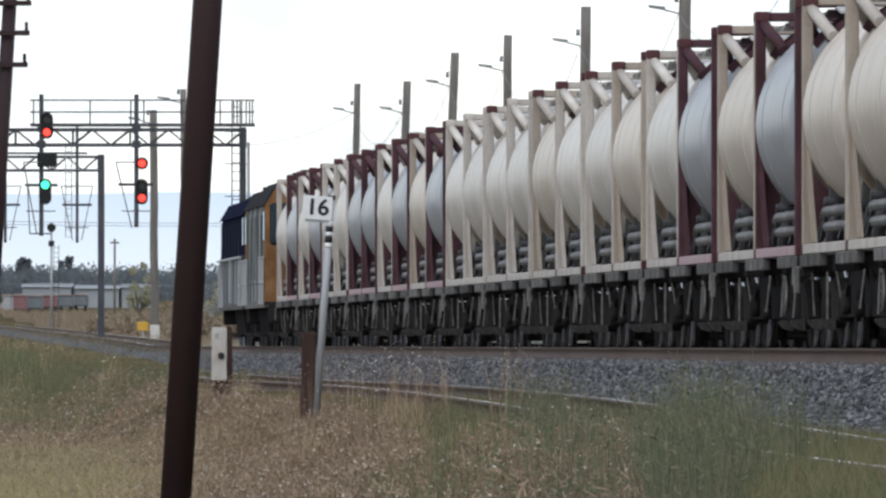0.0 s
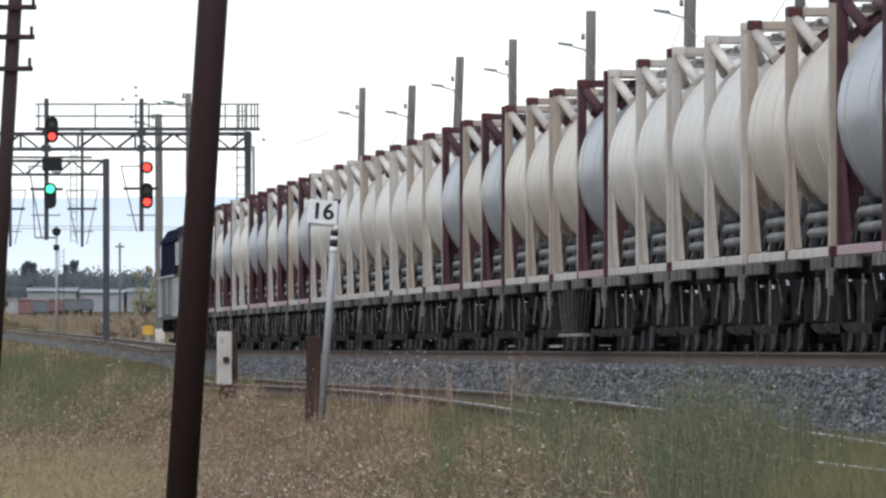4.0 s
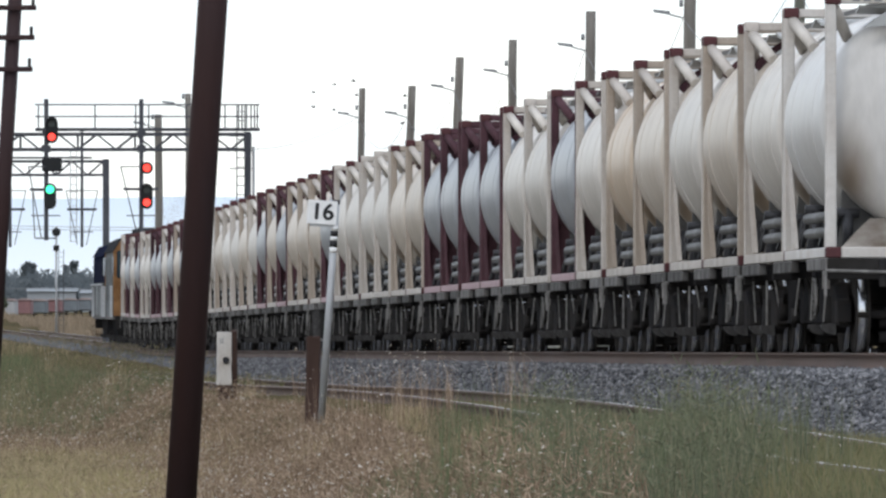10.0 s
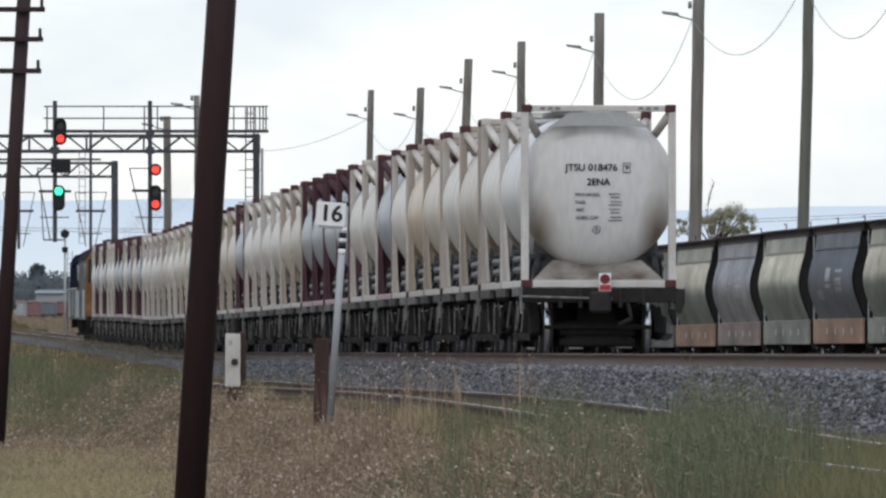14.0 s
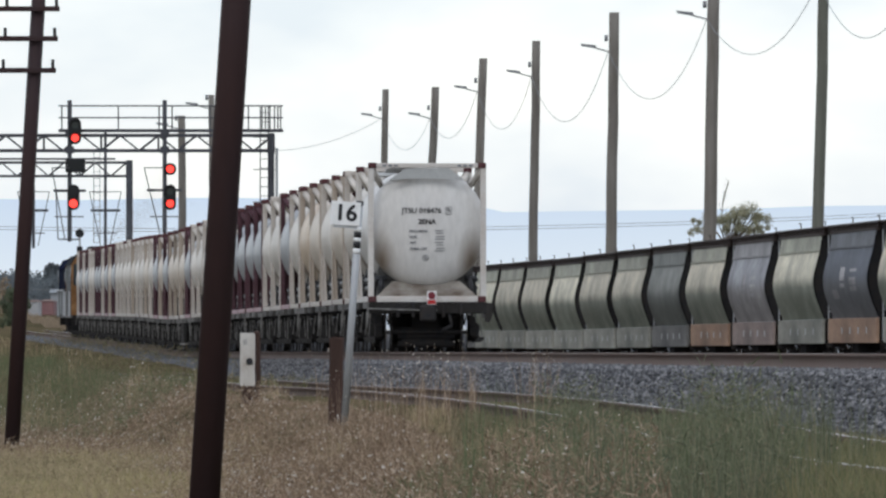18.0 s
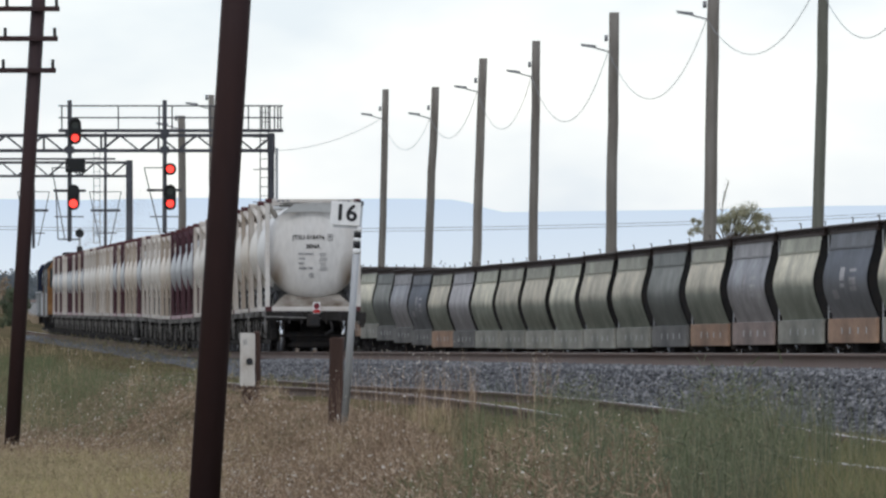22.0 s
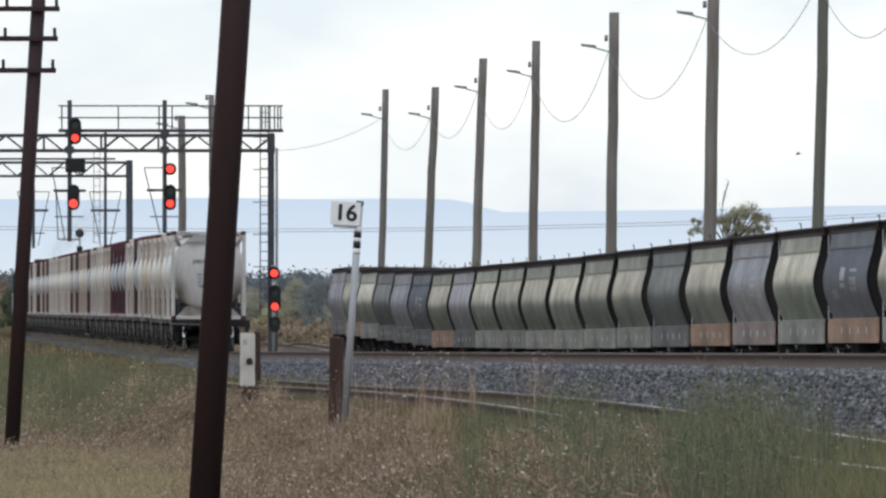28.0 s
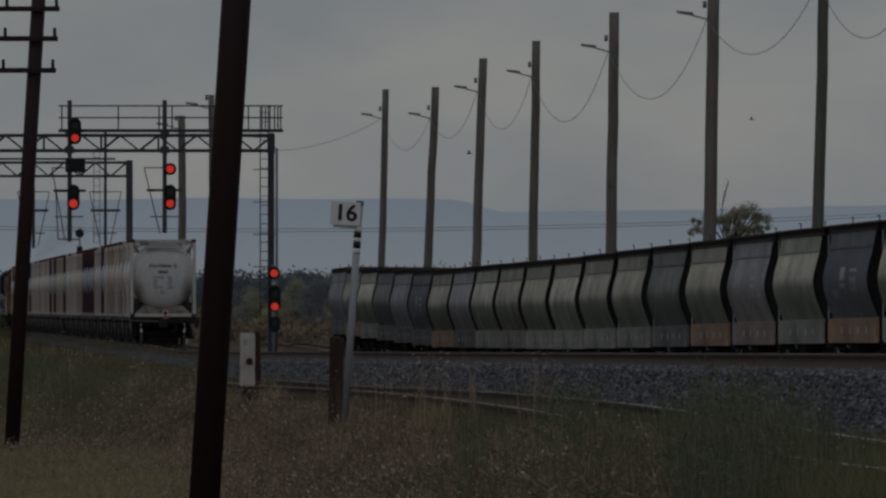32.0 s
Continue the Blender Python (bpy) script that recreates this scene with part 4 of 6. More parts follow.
HOPPER_PAINT = {
    "green": (paint_lit_by_height("hopper_green", (0.49, 0.44, 0.34), (0.165, 0.175, 0.14)), "faded grey-green"),
    "lime": (paint_lit_by_height("hopper_pale_green", (0.60, 0.555, 0.43), (0.19, 0.203, 0.162)), "pale faded green"),
    "dark": (paint_lit_by_height("hopper_dark", (0.19, 0.19, 0.17), (0.11, 0.115, 0.104)), "dark grimy green"),
    "navy": (paint_lit_by_height("hopper_navy", (0.085, 0.093, 0.115), (0.125, 0.126, 0.132)), "faded navy blue"),
    "slate": (paint_lit_by_height("hopper_slate", (0.28, 0.28, 0.295), (0.255, 0.24, 0.235)), "faded blue-grey"),
    "mauve": (paint_lit_by_height("hopper_mauve", (0.37, 0.35, 0.35), (0.22, 0.21, 0.21)), "faded mauve-grey")}
SKIRT_PAINT = {
    "orange": paint_weathered("skirt_orange", (0.29, 0.20, 0.145), (0.18, 0.128, 0.10)), "pink": paint_weathered("skirt_pink", (0.235, 0.195, 0.18), (0.145, 0.122, 0.115)),
    "green": paint_weathered("skirt_green", (0.245, 0.25, 0.225), (0.14, 0.142, 0.128)), "grey": paint_weathered("skirt_grey", (0.155, 0.158, 0.155), (0.09, 0.09, 0.088))}
M_walk_rust = material("walkway_rust", (0.055, 0.04, 0.035), 0.85, vary=0.3, scale=4)


def hopper_wagon(paint, skirt):
    mat, words = HOPPER_PAINT[paint]
    root = tagged(new("grain_hopper_wagon"), words + " grain hopper wagon with bulging sides", "railway wagon", "standing grain hoppers")
    h = 7.2
    side = [(1.15, 1.62), (1.29, 1.95), (1.43, 2.35), (1.475, 2.7), (1.40, 3.08), (1.28, 3.48), (1.27, 3.56), (1.22, 3.95)]
    hb = 6.5
    zs = [1.62 + (3.48 - 1.62) * k / 15 for k in range(16)]
    knots = [(z, x) for x, z in side[:6]]

    def bulge(z):
        """The rounded side, smoothed over the plate joints."""
        return sum(np.interp(z + q, [k[0] for k in knots], [k[1] for k in knots]) for q in (-0.12, -0.06, 0, 0.06, 0.12)) / 5

    curve = [(float(bulge(z)), z) for z in zs] + side[6:]
    for s in (-1, 1):
        bm = B()
        rows = [[bm.verts.new((s * x, y, z)) for y in (-hb, 0, hb)] for x, z in curve]
        for a, c in zip(rows, rows[1:]):
            for k in (0, 1):
                f = bm.faces.new((a[k], a[k + 1], c[k + 1], c[k]) if s > 0 else (a[k + 1], a[k], c[k], c[k + 1]))
                f.smooth = True
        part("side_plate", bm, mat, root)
    bm = B()
    box(bm, (-1.2, -hb, 3.93), (1.2, hb, 3.955))
    box(bm, (-1.14, -hb, 1.62), (1.14, hb, 1.66))
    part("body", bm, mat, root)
    inner = [(x * 0.97, z) for x, z in side]
    for s in (-1, 1):
        bm = B()
        prism(bm, inner + [(-x, z) for x, z in inner[::-1]], s * hb - 0.03, s * hb + 0.05)
        # end walls in black: the shade between wagons put into their colour
        part("end_wall", bm, M_under, root)
        bm = B()
        bar(bm, (-0.9, s * hb, 1.3), (-0.9, s * (h - 0.05), 1.0), 0.1, 0.1)
        bar(bm, (0.9, s * hb, 1.3), (0.9, s * (h - 0.05), 1.0), 0.1, 0.1)
        part("end_brace", bm, M_under, root)
    if paint in ("navy", "slate"):
        for s in (-1, 1):
            for y, w, z0, z1 in ((-3.2, 1.9, 2.35, 2.95), (0.2, 1.3, 2.45, 3.0), (2.4, 1.6, 2.15, 2.4)):
                bm = B()
                prism(bm, [(s * (float(bulge(z0)) + 0.006), z0), (s * (float(bulge((z0 + z1) / 2)) + 0.006), (z0 + z1) / 2), (s * (float(bulge(z1)) + 0.006), z1), (s * 1.3, z1), (s * 1.3, z0)], y, y + w)
                part("faded_patch", bm, HOPPER_PAINT["mauve"][0], root)
    for s in (-1, 1):
        bm = B()
        box(bm, (s * 1.29 - 0.02, -hb, 3.50), (s * 1.29 + 0.02, hb, 3.55))
        part("top_rib", bm, mat, root)
        bm = B()
        box(bm, (s * 1.22 - 0.04, -h + 0.1, 0.95), (s * 1.22 + 0.04, h - 0.1, 1.62), bevel=0.01)
        part("skirt", bm, SKIRT_PAINT[skirt], root)
        for k in range(4):
            bm = B()
            box(bm, (s * 1.265 - 0.004, -4.4 + k * 2.4, 1.2), (s * 1.265 + 0.004, -4.15 + k * 2.4, 1.38))
            part("stencil_bar", bm, M_shield, root)
        bm = B()
        prism(bm, [(s * 1.15, 0.5), (s * 1.15, 0.95), (s * 0.9, 0.95), (s * 0.9, 0.5)], s * 0 - 0.8, 0.8)
        part("discharge_chute", bm, M_under, root)
        bm = B()
        for x in (-1.1, -0.8):
            rod(bm, (x, s * (h + 0.09), 1.0), (x, s * (h + 0.09), 3.95), 0.02, n=6)
        for k in range(8):
            rod(bm, (-1.1, s * (h + 0.09), 1.2 + k * 0.32), (-0.8, s * (h + 0.09), 1.2 + k * 0.32), 0.015, n=5)
        part("end_ladder", bm, M_gal, root)
        bm = B()
        box(bm, (-0.14, s * h - 0.1, 0.7), (0.14, s * h + s * 0.40 if s > 0 else s * h + 0.1, 0.95)) if s > 0 else box(bm, (-0.14, -h - 0.40, 0.7), (0.14, -h + 0.1, 0.95))
        box(bm, (-1.15, s * h - 0.1, 0.85), (1.15, s * h + 0.1, 1.05))
        part("coupler", bm, M_bogie, root)
        bogie(root, s * 5.4)
    bm = B()
    box(bm, (-0.75, -h - 0.38, 4.06), (0.75, h + 0.38, 4.20))
    box(bm, (-1.26, -h - 0.3, 4.13), (-0.80, h + 0.3, 4.19), bevel=0.01)
    box(bm, (-1.25, -hb, 3.945), (-1.17, hb, 4.0), bevel=0.01)
    for k in range(36):
        y = -h + 0.2 + k * 0.4
        box(bm, (-1.22, y - 0.07, 3.93), (-1.10, y + 0.07, 4.14))
    part("roof_walkway", bm, M_walk_rust, root)
    bm = B()
    for y in (-5.4, -1.8, 1.8, 5.4):
        box(bm, (-0.9, y - 1.3, 3.94), (0.9, y + 1.3, 4.07), bevel=0.03)
    part("roof_hatch", bm, mat, root)
    bm = B()
    for y, w, z in ((-6.3, 0.6, 4.34), (1.4, 0.7, 4.36)):
        bar(bm, (-1.1, y, 4.18), (-1.1, y, z), 0.03, 0.03)
        bar(bm, (-1.1, y, z - 0.01), (-1.1, y + w, z - 0.01), 0.025, 0.025)
    part("roof_grab_iron", bm, M_walk_rust, root)
    return root


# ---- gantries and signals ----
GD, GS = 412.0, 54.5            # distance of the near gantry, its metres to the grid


def gx(p):
    return (p - 784) / GS


def gz(p):
    return (620 - p) / GS + EYE


def truss(root, name, x0, x1, z0, z1, y, panel):
    bm = B()
    for z in (z0, z1):
        bar(bm, (x0, y, z), (x1, y, z), 0.10, 0.10)
    chord = part(name, bm, M_gantry, root)
    n = int((x1 - x0) / panel)
    for i in range(n):
        a, b = x1 - i * panel, x1 - (i + 1) * panel
        bm = B()
        bar(bm, (a, y, z0 if i % 2 else z1), (b, y, z1 if i % 2 else z0), 0.055, 0.055)
        part("diagonal", bm, M_gantry, chord)
        if i % 3 == 0:
            bm = B()
            bar(bm, (a, y, z0), (a, y, z1), 0.05, 0.05)
            part("strut", bm, M_gantry, chord)
    return chord


def ladder(root, x, y, z0, z1, w=0.4, cage=True, mat=None):
    bm = B()
    for s in (-1, 1):
        rod(bm, (x + s * w / 2, y, z0), (x + s * w / 2, y, z1), 0.022, n=6)
    k = z0
    while k < z1:
        rod(bm, (x - w / 2, y, k), (x + w / 2, y, k), 0.014, n=5)
        k += 0.3
    ob = part("ladder", bm, mat or M_gantry, root)
    if cage:
        k = z0 + 1.6
        while k < z1:
            bm = B()
            bar(bm, (x - 0.36, y - 0.35, k), (x + 0.36, y - 0.35, k), 0.03, 0.03)
            part("cage_hoop", bm, M_gantry, ob)
            k += 1.05
    return ob


def near_gantry():
    root = tagged(new("signal_gantry"), "dark steel signal gantry with walkway across the tracks", "signal gantry")
    root.matrix_basis = Matrix.Translation((0, GD, 0))
    xr, xl = gx(483), gx(483) - 19
    for y in (-0.4, 0.4):
        truss(root, "truss", xl, xr, gz(267), gz(240), y, 0.62)
    for x in (xr - 0.06, xl + 0.1):
        for y in (-0.4, 0.4):
            g = float(ground_z(x, GD))
            bm = B()
            box(bm, (x - 0.10, y - 0.09, g), (x + 0.10, y + 0.09, gz(236)), bevel=0.01)
            part("mast", bm, M_gantry, root)
    bm = B()
    box(bm, (xr - 0.18, -0.45, gz(272)), (xr + 0.06, 0.45, gz(238)), bevel=0.02)
    part("corner_plate", bm, M_gantry, root)
    bm = B()
    box(bm, (gx(104), -0.5, gz(234)), (gx(501), 0.5, gz(229)))
    walk_deck = part("walkway", bm, M_gantry, root)
    for zz in (188, 209):
        bm = B()
        rod(bm, (gx(104), -0.48, gz(zz)), (gx(501), -0.48, gz(zz)), 0.024, n=6)
        part("handrail", bm, M_gantry, walk_deck)
    for x in (110, 210, 282, 305, 372, 440, 464, 470, 478, 486, 492, 497):
        bm = B()
        rod(bm, (gx(x), -0.48, gz(230)), (gx(x), -0.48, gz(188)), 0.026, n=6)
        part("stanchion", bm, M_gantry, walk_deck)
    ladder(root, gx(468), -0.55, gz(560), gz(188), w=0.26)
    bm = B()
    rod(bm, (gx(490), -0.2, float(ground_z(xr, GD))), (gx(490), -0.2, gz(262)), 0.045, n=8)
    part("cable_pipe", bm, M_gal, root, "thin galvanised cable pipe")
    return root


def far_gantry():
    root = tagged(new("signal_gantry"), "lower dark steel signal gantry further along the line", "signal gantry")
    d, s = 536.0, 22451.0 / 536
    root.matrix_basis = Matrix.Translation((0, d, 0))
    X = lambda p: (p - 784) / s
    Z = lambda p: (620 - p) / s + EYE
    for y in (-0.4, 0.4):
        truss(root, "truss", X(228) - 15, X(224), Z(312), Z(288), y, 0.66)
    for y in (-0.4, 0.4):
        bm = B()
        x = X(229)
        box(bm, (x - 0.13, y - 0.1, float(ground_z(x, d))), (x + 0.13, y + 0.1, Z(284)), bevel=0.01)
        part("mast", bm, M_gantry, root)
    bm = B()
    box(bm, (X(228) - 14.8, -0.5, Z(283)), (X(204), 0.5, Z(280)))
    part("walkway", bm, M_gantry, root)
    ladder(root, X(172), -0.5, Z(430), Z(265), w=0.26, cage=False, mat=M_gal)
    for x, top in ((187, 235), (60, 330)):
        bm = B()
        box(bm, (X(x) - 0.06, -0.55, Z(440)), (X(x) + 0.06, -0.43, Z(top)))
        doll = part("signal_doll", bm, M_gantry, root)
        for z, w, t in ((373, 26, 0.10), (340, 28, 0.03), (413, 20, 0.04)):
            bm = B()
            box(bm, (X(x - w), -0.75, Z(z) - t / 2), (X(x + w), -0.25, Z(z) + t / 2))
            part("platform", bm, M_gantry, doll)
        for q in (-1, 1):
            bm = B()
            rod(bm, (X(x + q * 28), -0.6, Z(340)), (X(x + q * 8), -0.6, Z(436)), 0.02, n=5)
            part("stay", bm, M_gantry, doll)
    return root


def signal_head(parent, x, z, lens, height, y=-0.42, width=0.36, round_one=False):
    """A head with its backing board and hooded lenses: (height, colour) pairs."""
    bm = B()
    if round_one:
        rod(bm, (x, y, z), (x, y - 0.12, z), width / 2 + 0.02, n=20)
    else:
        r = width / 2
        pts = [(x + r * math.cos(a), z + height / 2 - r + r * math.sin(a)) for a in np.linspace(0, math.pi, 9)] + [(x - r * math.cos(a), z - height / 2 + r - r * math.sin(a)) for a in np.linspace(0, math.pi, 9)]
        prism(bm, pts, y - 0.14, y)
    head = part("signal_head", bm, M_signal, parent, "black signal head")
    for lz, col in lens:
        bm = B()
        rod(bm, (x, y - 0.10, lz), (x, y - 0.165, lz), 0.122, n=20)
        part("lens", bm, {"red": M_lens_red, "green": M_lens_green, "off": M_lens_off}[col], head)
        bm = B()
        arc = np.linspace(-0.2, math.pi + 0.2, 12)
        prism(bm, [(x + 0.19 * math.cos(a), lz + 0.19 * math.sin(a)) for a in arc] + [(x + 0.17 * math.cos(a), lz + 0.17 * math.sin(a)) for a in arc[::-1]], y - 0.30, y - 0.12)
        part("hood", bm, M_signal, head)
    return head


def hanging_signal(xp, heads, platforms, stays, label):
    root = tagged(new("railway_signal"), label, "railway signal", "signals on the gantry")
    root.matrix_basis = Matrix.Translation((0, GD - 0.55, 0))
    x = gx(xp)
    bm = B()
    box(bm, (x - 0.07, -0.07, gz(428 if xp < 200 else 413)), (x + 0.07, 0.07, gz(178)), bevel=0.01)
    part("doll", bm, M_gantry, root)
    for z in (238, 266):
        bm = B()
        box(bm, (x - 0.14, -0.10, gz(z + 6)), (x + 0.14, 0.16, gz(z - 6)))
        part("bracket", bm, M_gantry, root)
    made = [signal_head(root, gx(hx), gz(hz), [(gz(a), c) for a, c in lens], hh, y=-0.10, width=w, round_one=ro) for hx, hz, lens, hh, w, ro in heads]
    for x0, x1, z, t in platforms:
        bm = B()
        box(bm, (gx(x0), 0.02, gz(z) - t / 2), (gx(x1), 0.7, gz(z) + t / 2))
        part("platform", bm, M_gantry, root)
    for a in stays:
        bm = B()
        rod(bm, (gx(a[0]), -0.3, gz(a[1])), (gx(a[2]), -0.3, gz(a[3])), 0.02, n=5)
        part("stay", bm, M_gantry, root)
    return root, made


near_gantry()
far_gantry()
left_signal, left_heads = hanging_signal(124, [(134, 233, [(222, "off"), (245, "red")], 0.86, 0.40, False), (131, 350, [], 0.84, 0.40, False)],
    [(95, 152, 338, 0.08), (97, 148, 384, 0.03), (104, 140, 424, 0.04)], [(93, 298, 116, 424), (93, 298, 124, 298), (100, 338, 104, 424)], "tall hanging signal with two black lamp heads, one glowing red")
bm = B()
box(bm, (gx(117), -0.3, gz(306)), (gx(152), -0.08, gz(282)), bevel=0.02)
part("equipment_box", bm, M_signal, left_signal)
# the lower head changes from green to red: both lamps always glow, an added blind swings over one
for zz, mm in ((338, M_lens_green), (361, M_lens_red)):
    bm = B()
    rod(bm, (gx(131), -0.20, gz(zz)), (gx(131), -0.265, gz(zz)), 0.135, n=20)
    part("lens", bm, mm, left_heads[1])
bm = B()
rod(bm, (0, -0.01, 0.21), (0, 0.01, 0.21), 0.18, n=20)
box(bm, (-0.03, -0.008, 0), (0.03, 0.008, 0.2))
vane = part("vane", bm, M_signal, left_heads[1])
BLIND_AT = (gx(131), -0.30, gz(349.5))
hanging_signal(292, [(302, 300, [(300, "red")], 0.36, 0.36, True), (302, 350, [(339, "off"), (361, "red")], 0.84, 0.38, False)],
    [(260, 322, 337, 0.08), (266, 316, 384, 0.03)], [(256, 298, 284, 414), (256, 298, 292, 298)], "hanging signal with a round lamp above a long head, red lights")
post_signal = tagged(new("railway_signal"), "low signal on the gantry mast showing two red lights", "railway signal", "signals on the gantry")
post_signal.matrix_basis = Matrix.Translation((0, GD - 0.75, 0))
bm = B()
rod(bm, (gx(485), 0, float(ground_z(gx(485), GD))), (gx(485), 0, gz(470)), 0.07, n=10)
part("post", bm, M_gal, post_signal)
signal_head(post_signal, gx(486), gz(484), [(gz(484), "red")], 0.36, y=-0.06, width=0.36, round_one=True)
signal_head(post_signal, gx(487), gz(528), [(gz(519), "off"), (gz(543), "red")], 0.86, y=-0.06, width=0.38)
signal_head(post_signal, gx(487), gz(575), [(gz(570), "off")], 0.5, y=-0.06, width=0.34)


def disc_signal():
    d, s = 780.0, F / 780.0
    x = (141 - 784) / s
    g = float(ground_z(x, d))
    root = tagged(new("railway_signal"), "small far signal with a round black back on a thin post", "railway signal")
    root.matrix_basis = Matrix.Translation((x, d, g))
    top = (620 - 402) / s - g
    bm = B()
    rod(bm, (0, 0, 0), (0, 0, top), 0.07, n=8)
    part("post", bm, M_gal, root)
    bm = B()
    rod(bm, (0, -0.12, top - 0.35), (0, 0.0, top - 0.35), 0.27, n=20)
    part("disc", bm, M_signal, root)
    bm = B()
    box(bm, (-0.18, -0.2, top - 1.5), (0.18, 0.1, top - 1.15), bevel=0.04)
    part("lamp_case", bm, M_signal, root)
    ladder(root, 0.3, 0.1, 0.3, top - 1.4, 0.3, cage=False)


disc_signal()
warn = tagged(new("warning_sign"), "small yellow board on a thin post by the far line", "sign")
wd, ws = 640.0, F / 640.0
warn.matrix_basis = Matrix.Translation(((303 - 784) / ws, wd, float(ground_z((303 - 784) / ws, wd))))
bm = B()
rod(bm, (0, 0, 0), (0, 0, 1.6), 0.035, n=8)
part("post", bm, M_gal, warn)
bm = B()
box(bm, (-0.28, -0.06, 1.1), (0.28, -0.04, 1.55))
part("board", bm, material("sign_yellow", (0.62, 0.36, 0.06), 0.6, vary=0.15), warn)


# ---- poles ----
def power_pole(x, d, top, r, lean, mat, lamp=0.0, label="tall grey timber power pole"):
    g = float(ground_z(x, d)) - 0.05
    root = tagged(new("power_pole"), label, "power pole", "timber power poles")
    root.matrix_basis = Matrix.Translation((x, d, g))
    bm = B()
    n, seg = 12, 10
    rings = []
    rng = random.Random(int(x * 100))
    for k in range(seg + 1):
        z = (top - g) * k / seg
        rr = r * (1.08 - 0.16 * k / seg)
        ox = lean * z + rng.uniform(-0.02, 0.02)
        rings.append([bm.verts.new((ox + rr * math.cos(6.2832 * i / n), rr * math.sin(6.2832 * i / n), z)) for i in range(n)])
    for a, b in zip(rings, rings[1:]):
        for i in range(n):
            bm.faces.new((a[i], a[(i + 1) % n], b[(i + 1) % n], b[i])).smooth = True
    bm.faces.new(rings[-1])
    part("pole", bm, mat, root)
    if lamp:
        z, ox = top - g - lamp, lean * (top - g - lamp)
        bm = B()
        rod(bm, (ox - r, 0, z - 0.05), (ox - r - 0.5, 0, z + 0.08), 0.03, n=6)
        arm = part("lamp_arm", bm, M_lamp, root)
        bm = B()
        prism(bm, [(ox - r - 0.45, z + 0.06), (ox - r - 1.05, z + 0.16), (ox - r - 1.1, z + 0.26), (ox - r - 0.5, z + 0.2)], -0.14, 0.14)
        part("lamp_head", bm, M_lamp, arm)
        bm = B()
        rod(bm, (ox - r - 0.08, -0.1, z + 0.35), (ox - r - 0.08, -0.1, z + 0.6), 0.07, n=8)
        part("insulator", bm, M_lamp, root)
    return root


# (bearing of the foot, bearing that sets the distance, thickness, lean, top)
POLES = [(1440, 1458, 0.37, 0.026, 13.4), (1251, 1258, 0.46, 0.0175, 13.4), (1079, 1081, 0.43, 0.012, 13.4), (940, 943, 0.39, 0.016, 13.4), (837, 848, 0.42, 0.032, 13.5), (749, 764, 0.41, 0.044, 12.95), (671, 676, 0.37, 0.024, 13.75)]
pole_tops = []
for i, (foot, px, dia, lean, top) in enumerate(POLES):
    d = 36.7 / ((px - 784) / F + 0.0597)
    x, top = (foot - 784) * d / F, top + EYE
    power_pole(x, d, top, dia / 2, lean, M_timber_green if i == 0 else M_timber_grey, 1.5, "tall grey-green timber power pole" if i == 0 else "tall grey timber power pole with a lamp arm")
    g = float(ground_z(x, d))
    pole_tops.append(Vector((x + lean * (top - g - 1.55) - dia / 2, d, top - 1.55)))
xx = 36.7 / 0.098
pole_tops.insert(0, Vector(((36.7 - 0.0597 * xx), xx, 11.9)))
power_pole(36.7 - 0.0597 * xx, xx, 13.4, 0.22, 0.016, M_timber_grey, 1.5, "tall grey timber power pole with a lamp arm")


def wire(a, b, sag, r=0.0125, label="slack overhead wire between poles"):
    bm = B()
    n = 18
    pts = []
    for k in range(n + 1):
        t = k / n
        p = a.lerp(b, t)
        p.z -= sag * 4 * t * (1 - t)
        pts.append(p)
    tube(bm, pts, r)
    ob = part("overhead_wire", bm, M_wire)
    return tagged(ob, label, "wire", "overhead wires")


for a, b, s in zip(pole_tops, pole_tops[1:], (2.2, 1.75, 2.35, 2.35, 2.0, 1.5, 1.6)):
    wire(a, b, s)
wire(pole_tops[-1], Vector((-11.9, 640, 10.6)), 1.0)
for px, pt, dd, dia in ((324, 205, 640.0, 0.40), (377, 168, 600.0, 0.30)):
    s = F / dd
    x = (px - 784) / s
    p = power_pole(x, dd, (620 - pt) / s + EYE, dia / 2, -0.006, M_timber_grey, 0.6, "grey timber pole behind the gantry")
    if px == 324:
        bm = B()
        rod(bm, (0, 0, 0.1), (0.0, 0, 1.5), 0.24, n=12)
        part("painted_base", bm, M_white_post, p, "white painted base")


def telegraph_pole(x0, x1, d, z0, z1, r, arms, label):
    """A leaning dark pole through two points at heights z0 and z1; arms are (height, left, right)."""
    slope = (x1 - x0) / (z1 - z0)
    g = float(ground_z(x0, d)) - 0.1
    base = x0 + slope * (g - z0)
    root = tagged(new("telegraph_pole"), label, "telegraph pole", "leaning dark poles")
    root.matrix_basis = Matrix.Translation((base, d, g))
    bm = B()
    rod(bm, (0, 0, 0), (slope * (7.2 - g), 0, 7.2 - g), r, r * 0.9, n=16)
    part("pole", bm, M_pole_dark, root)
    for z, a, b in arms:
        ox = slope * (z - g)
        bm = B()
        box(bm, (ox - a, -r - 0.07, z - g - 0.04), (ox + b, -r + 0.01, z - g + 0.04), bevel=0.008)
        arm = part("crossarm", bm, M_pole_dark, root)
        for q in (-a + 0.06, -a / 2, b - 0.05):
            bm = B()
            rod(bm, (ox + q, -r - 0.03, z - g + 0.03), (ox + q, -r - 0.03, z - g + 0.17), 0.026, n=8)
            part("insulator_pin", bm, M_signal, arm)
    return root


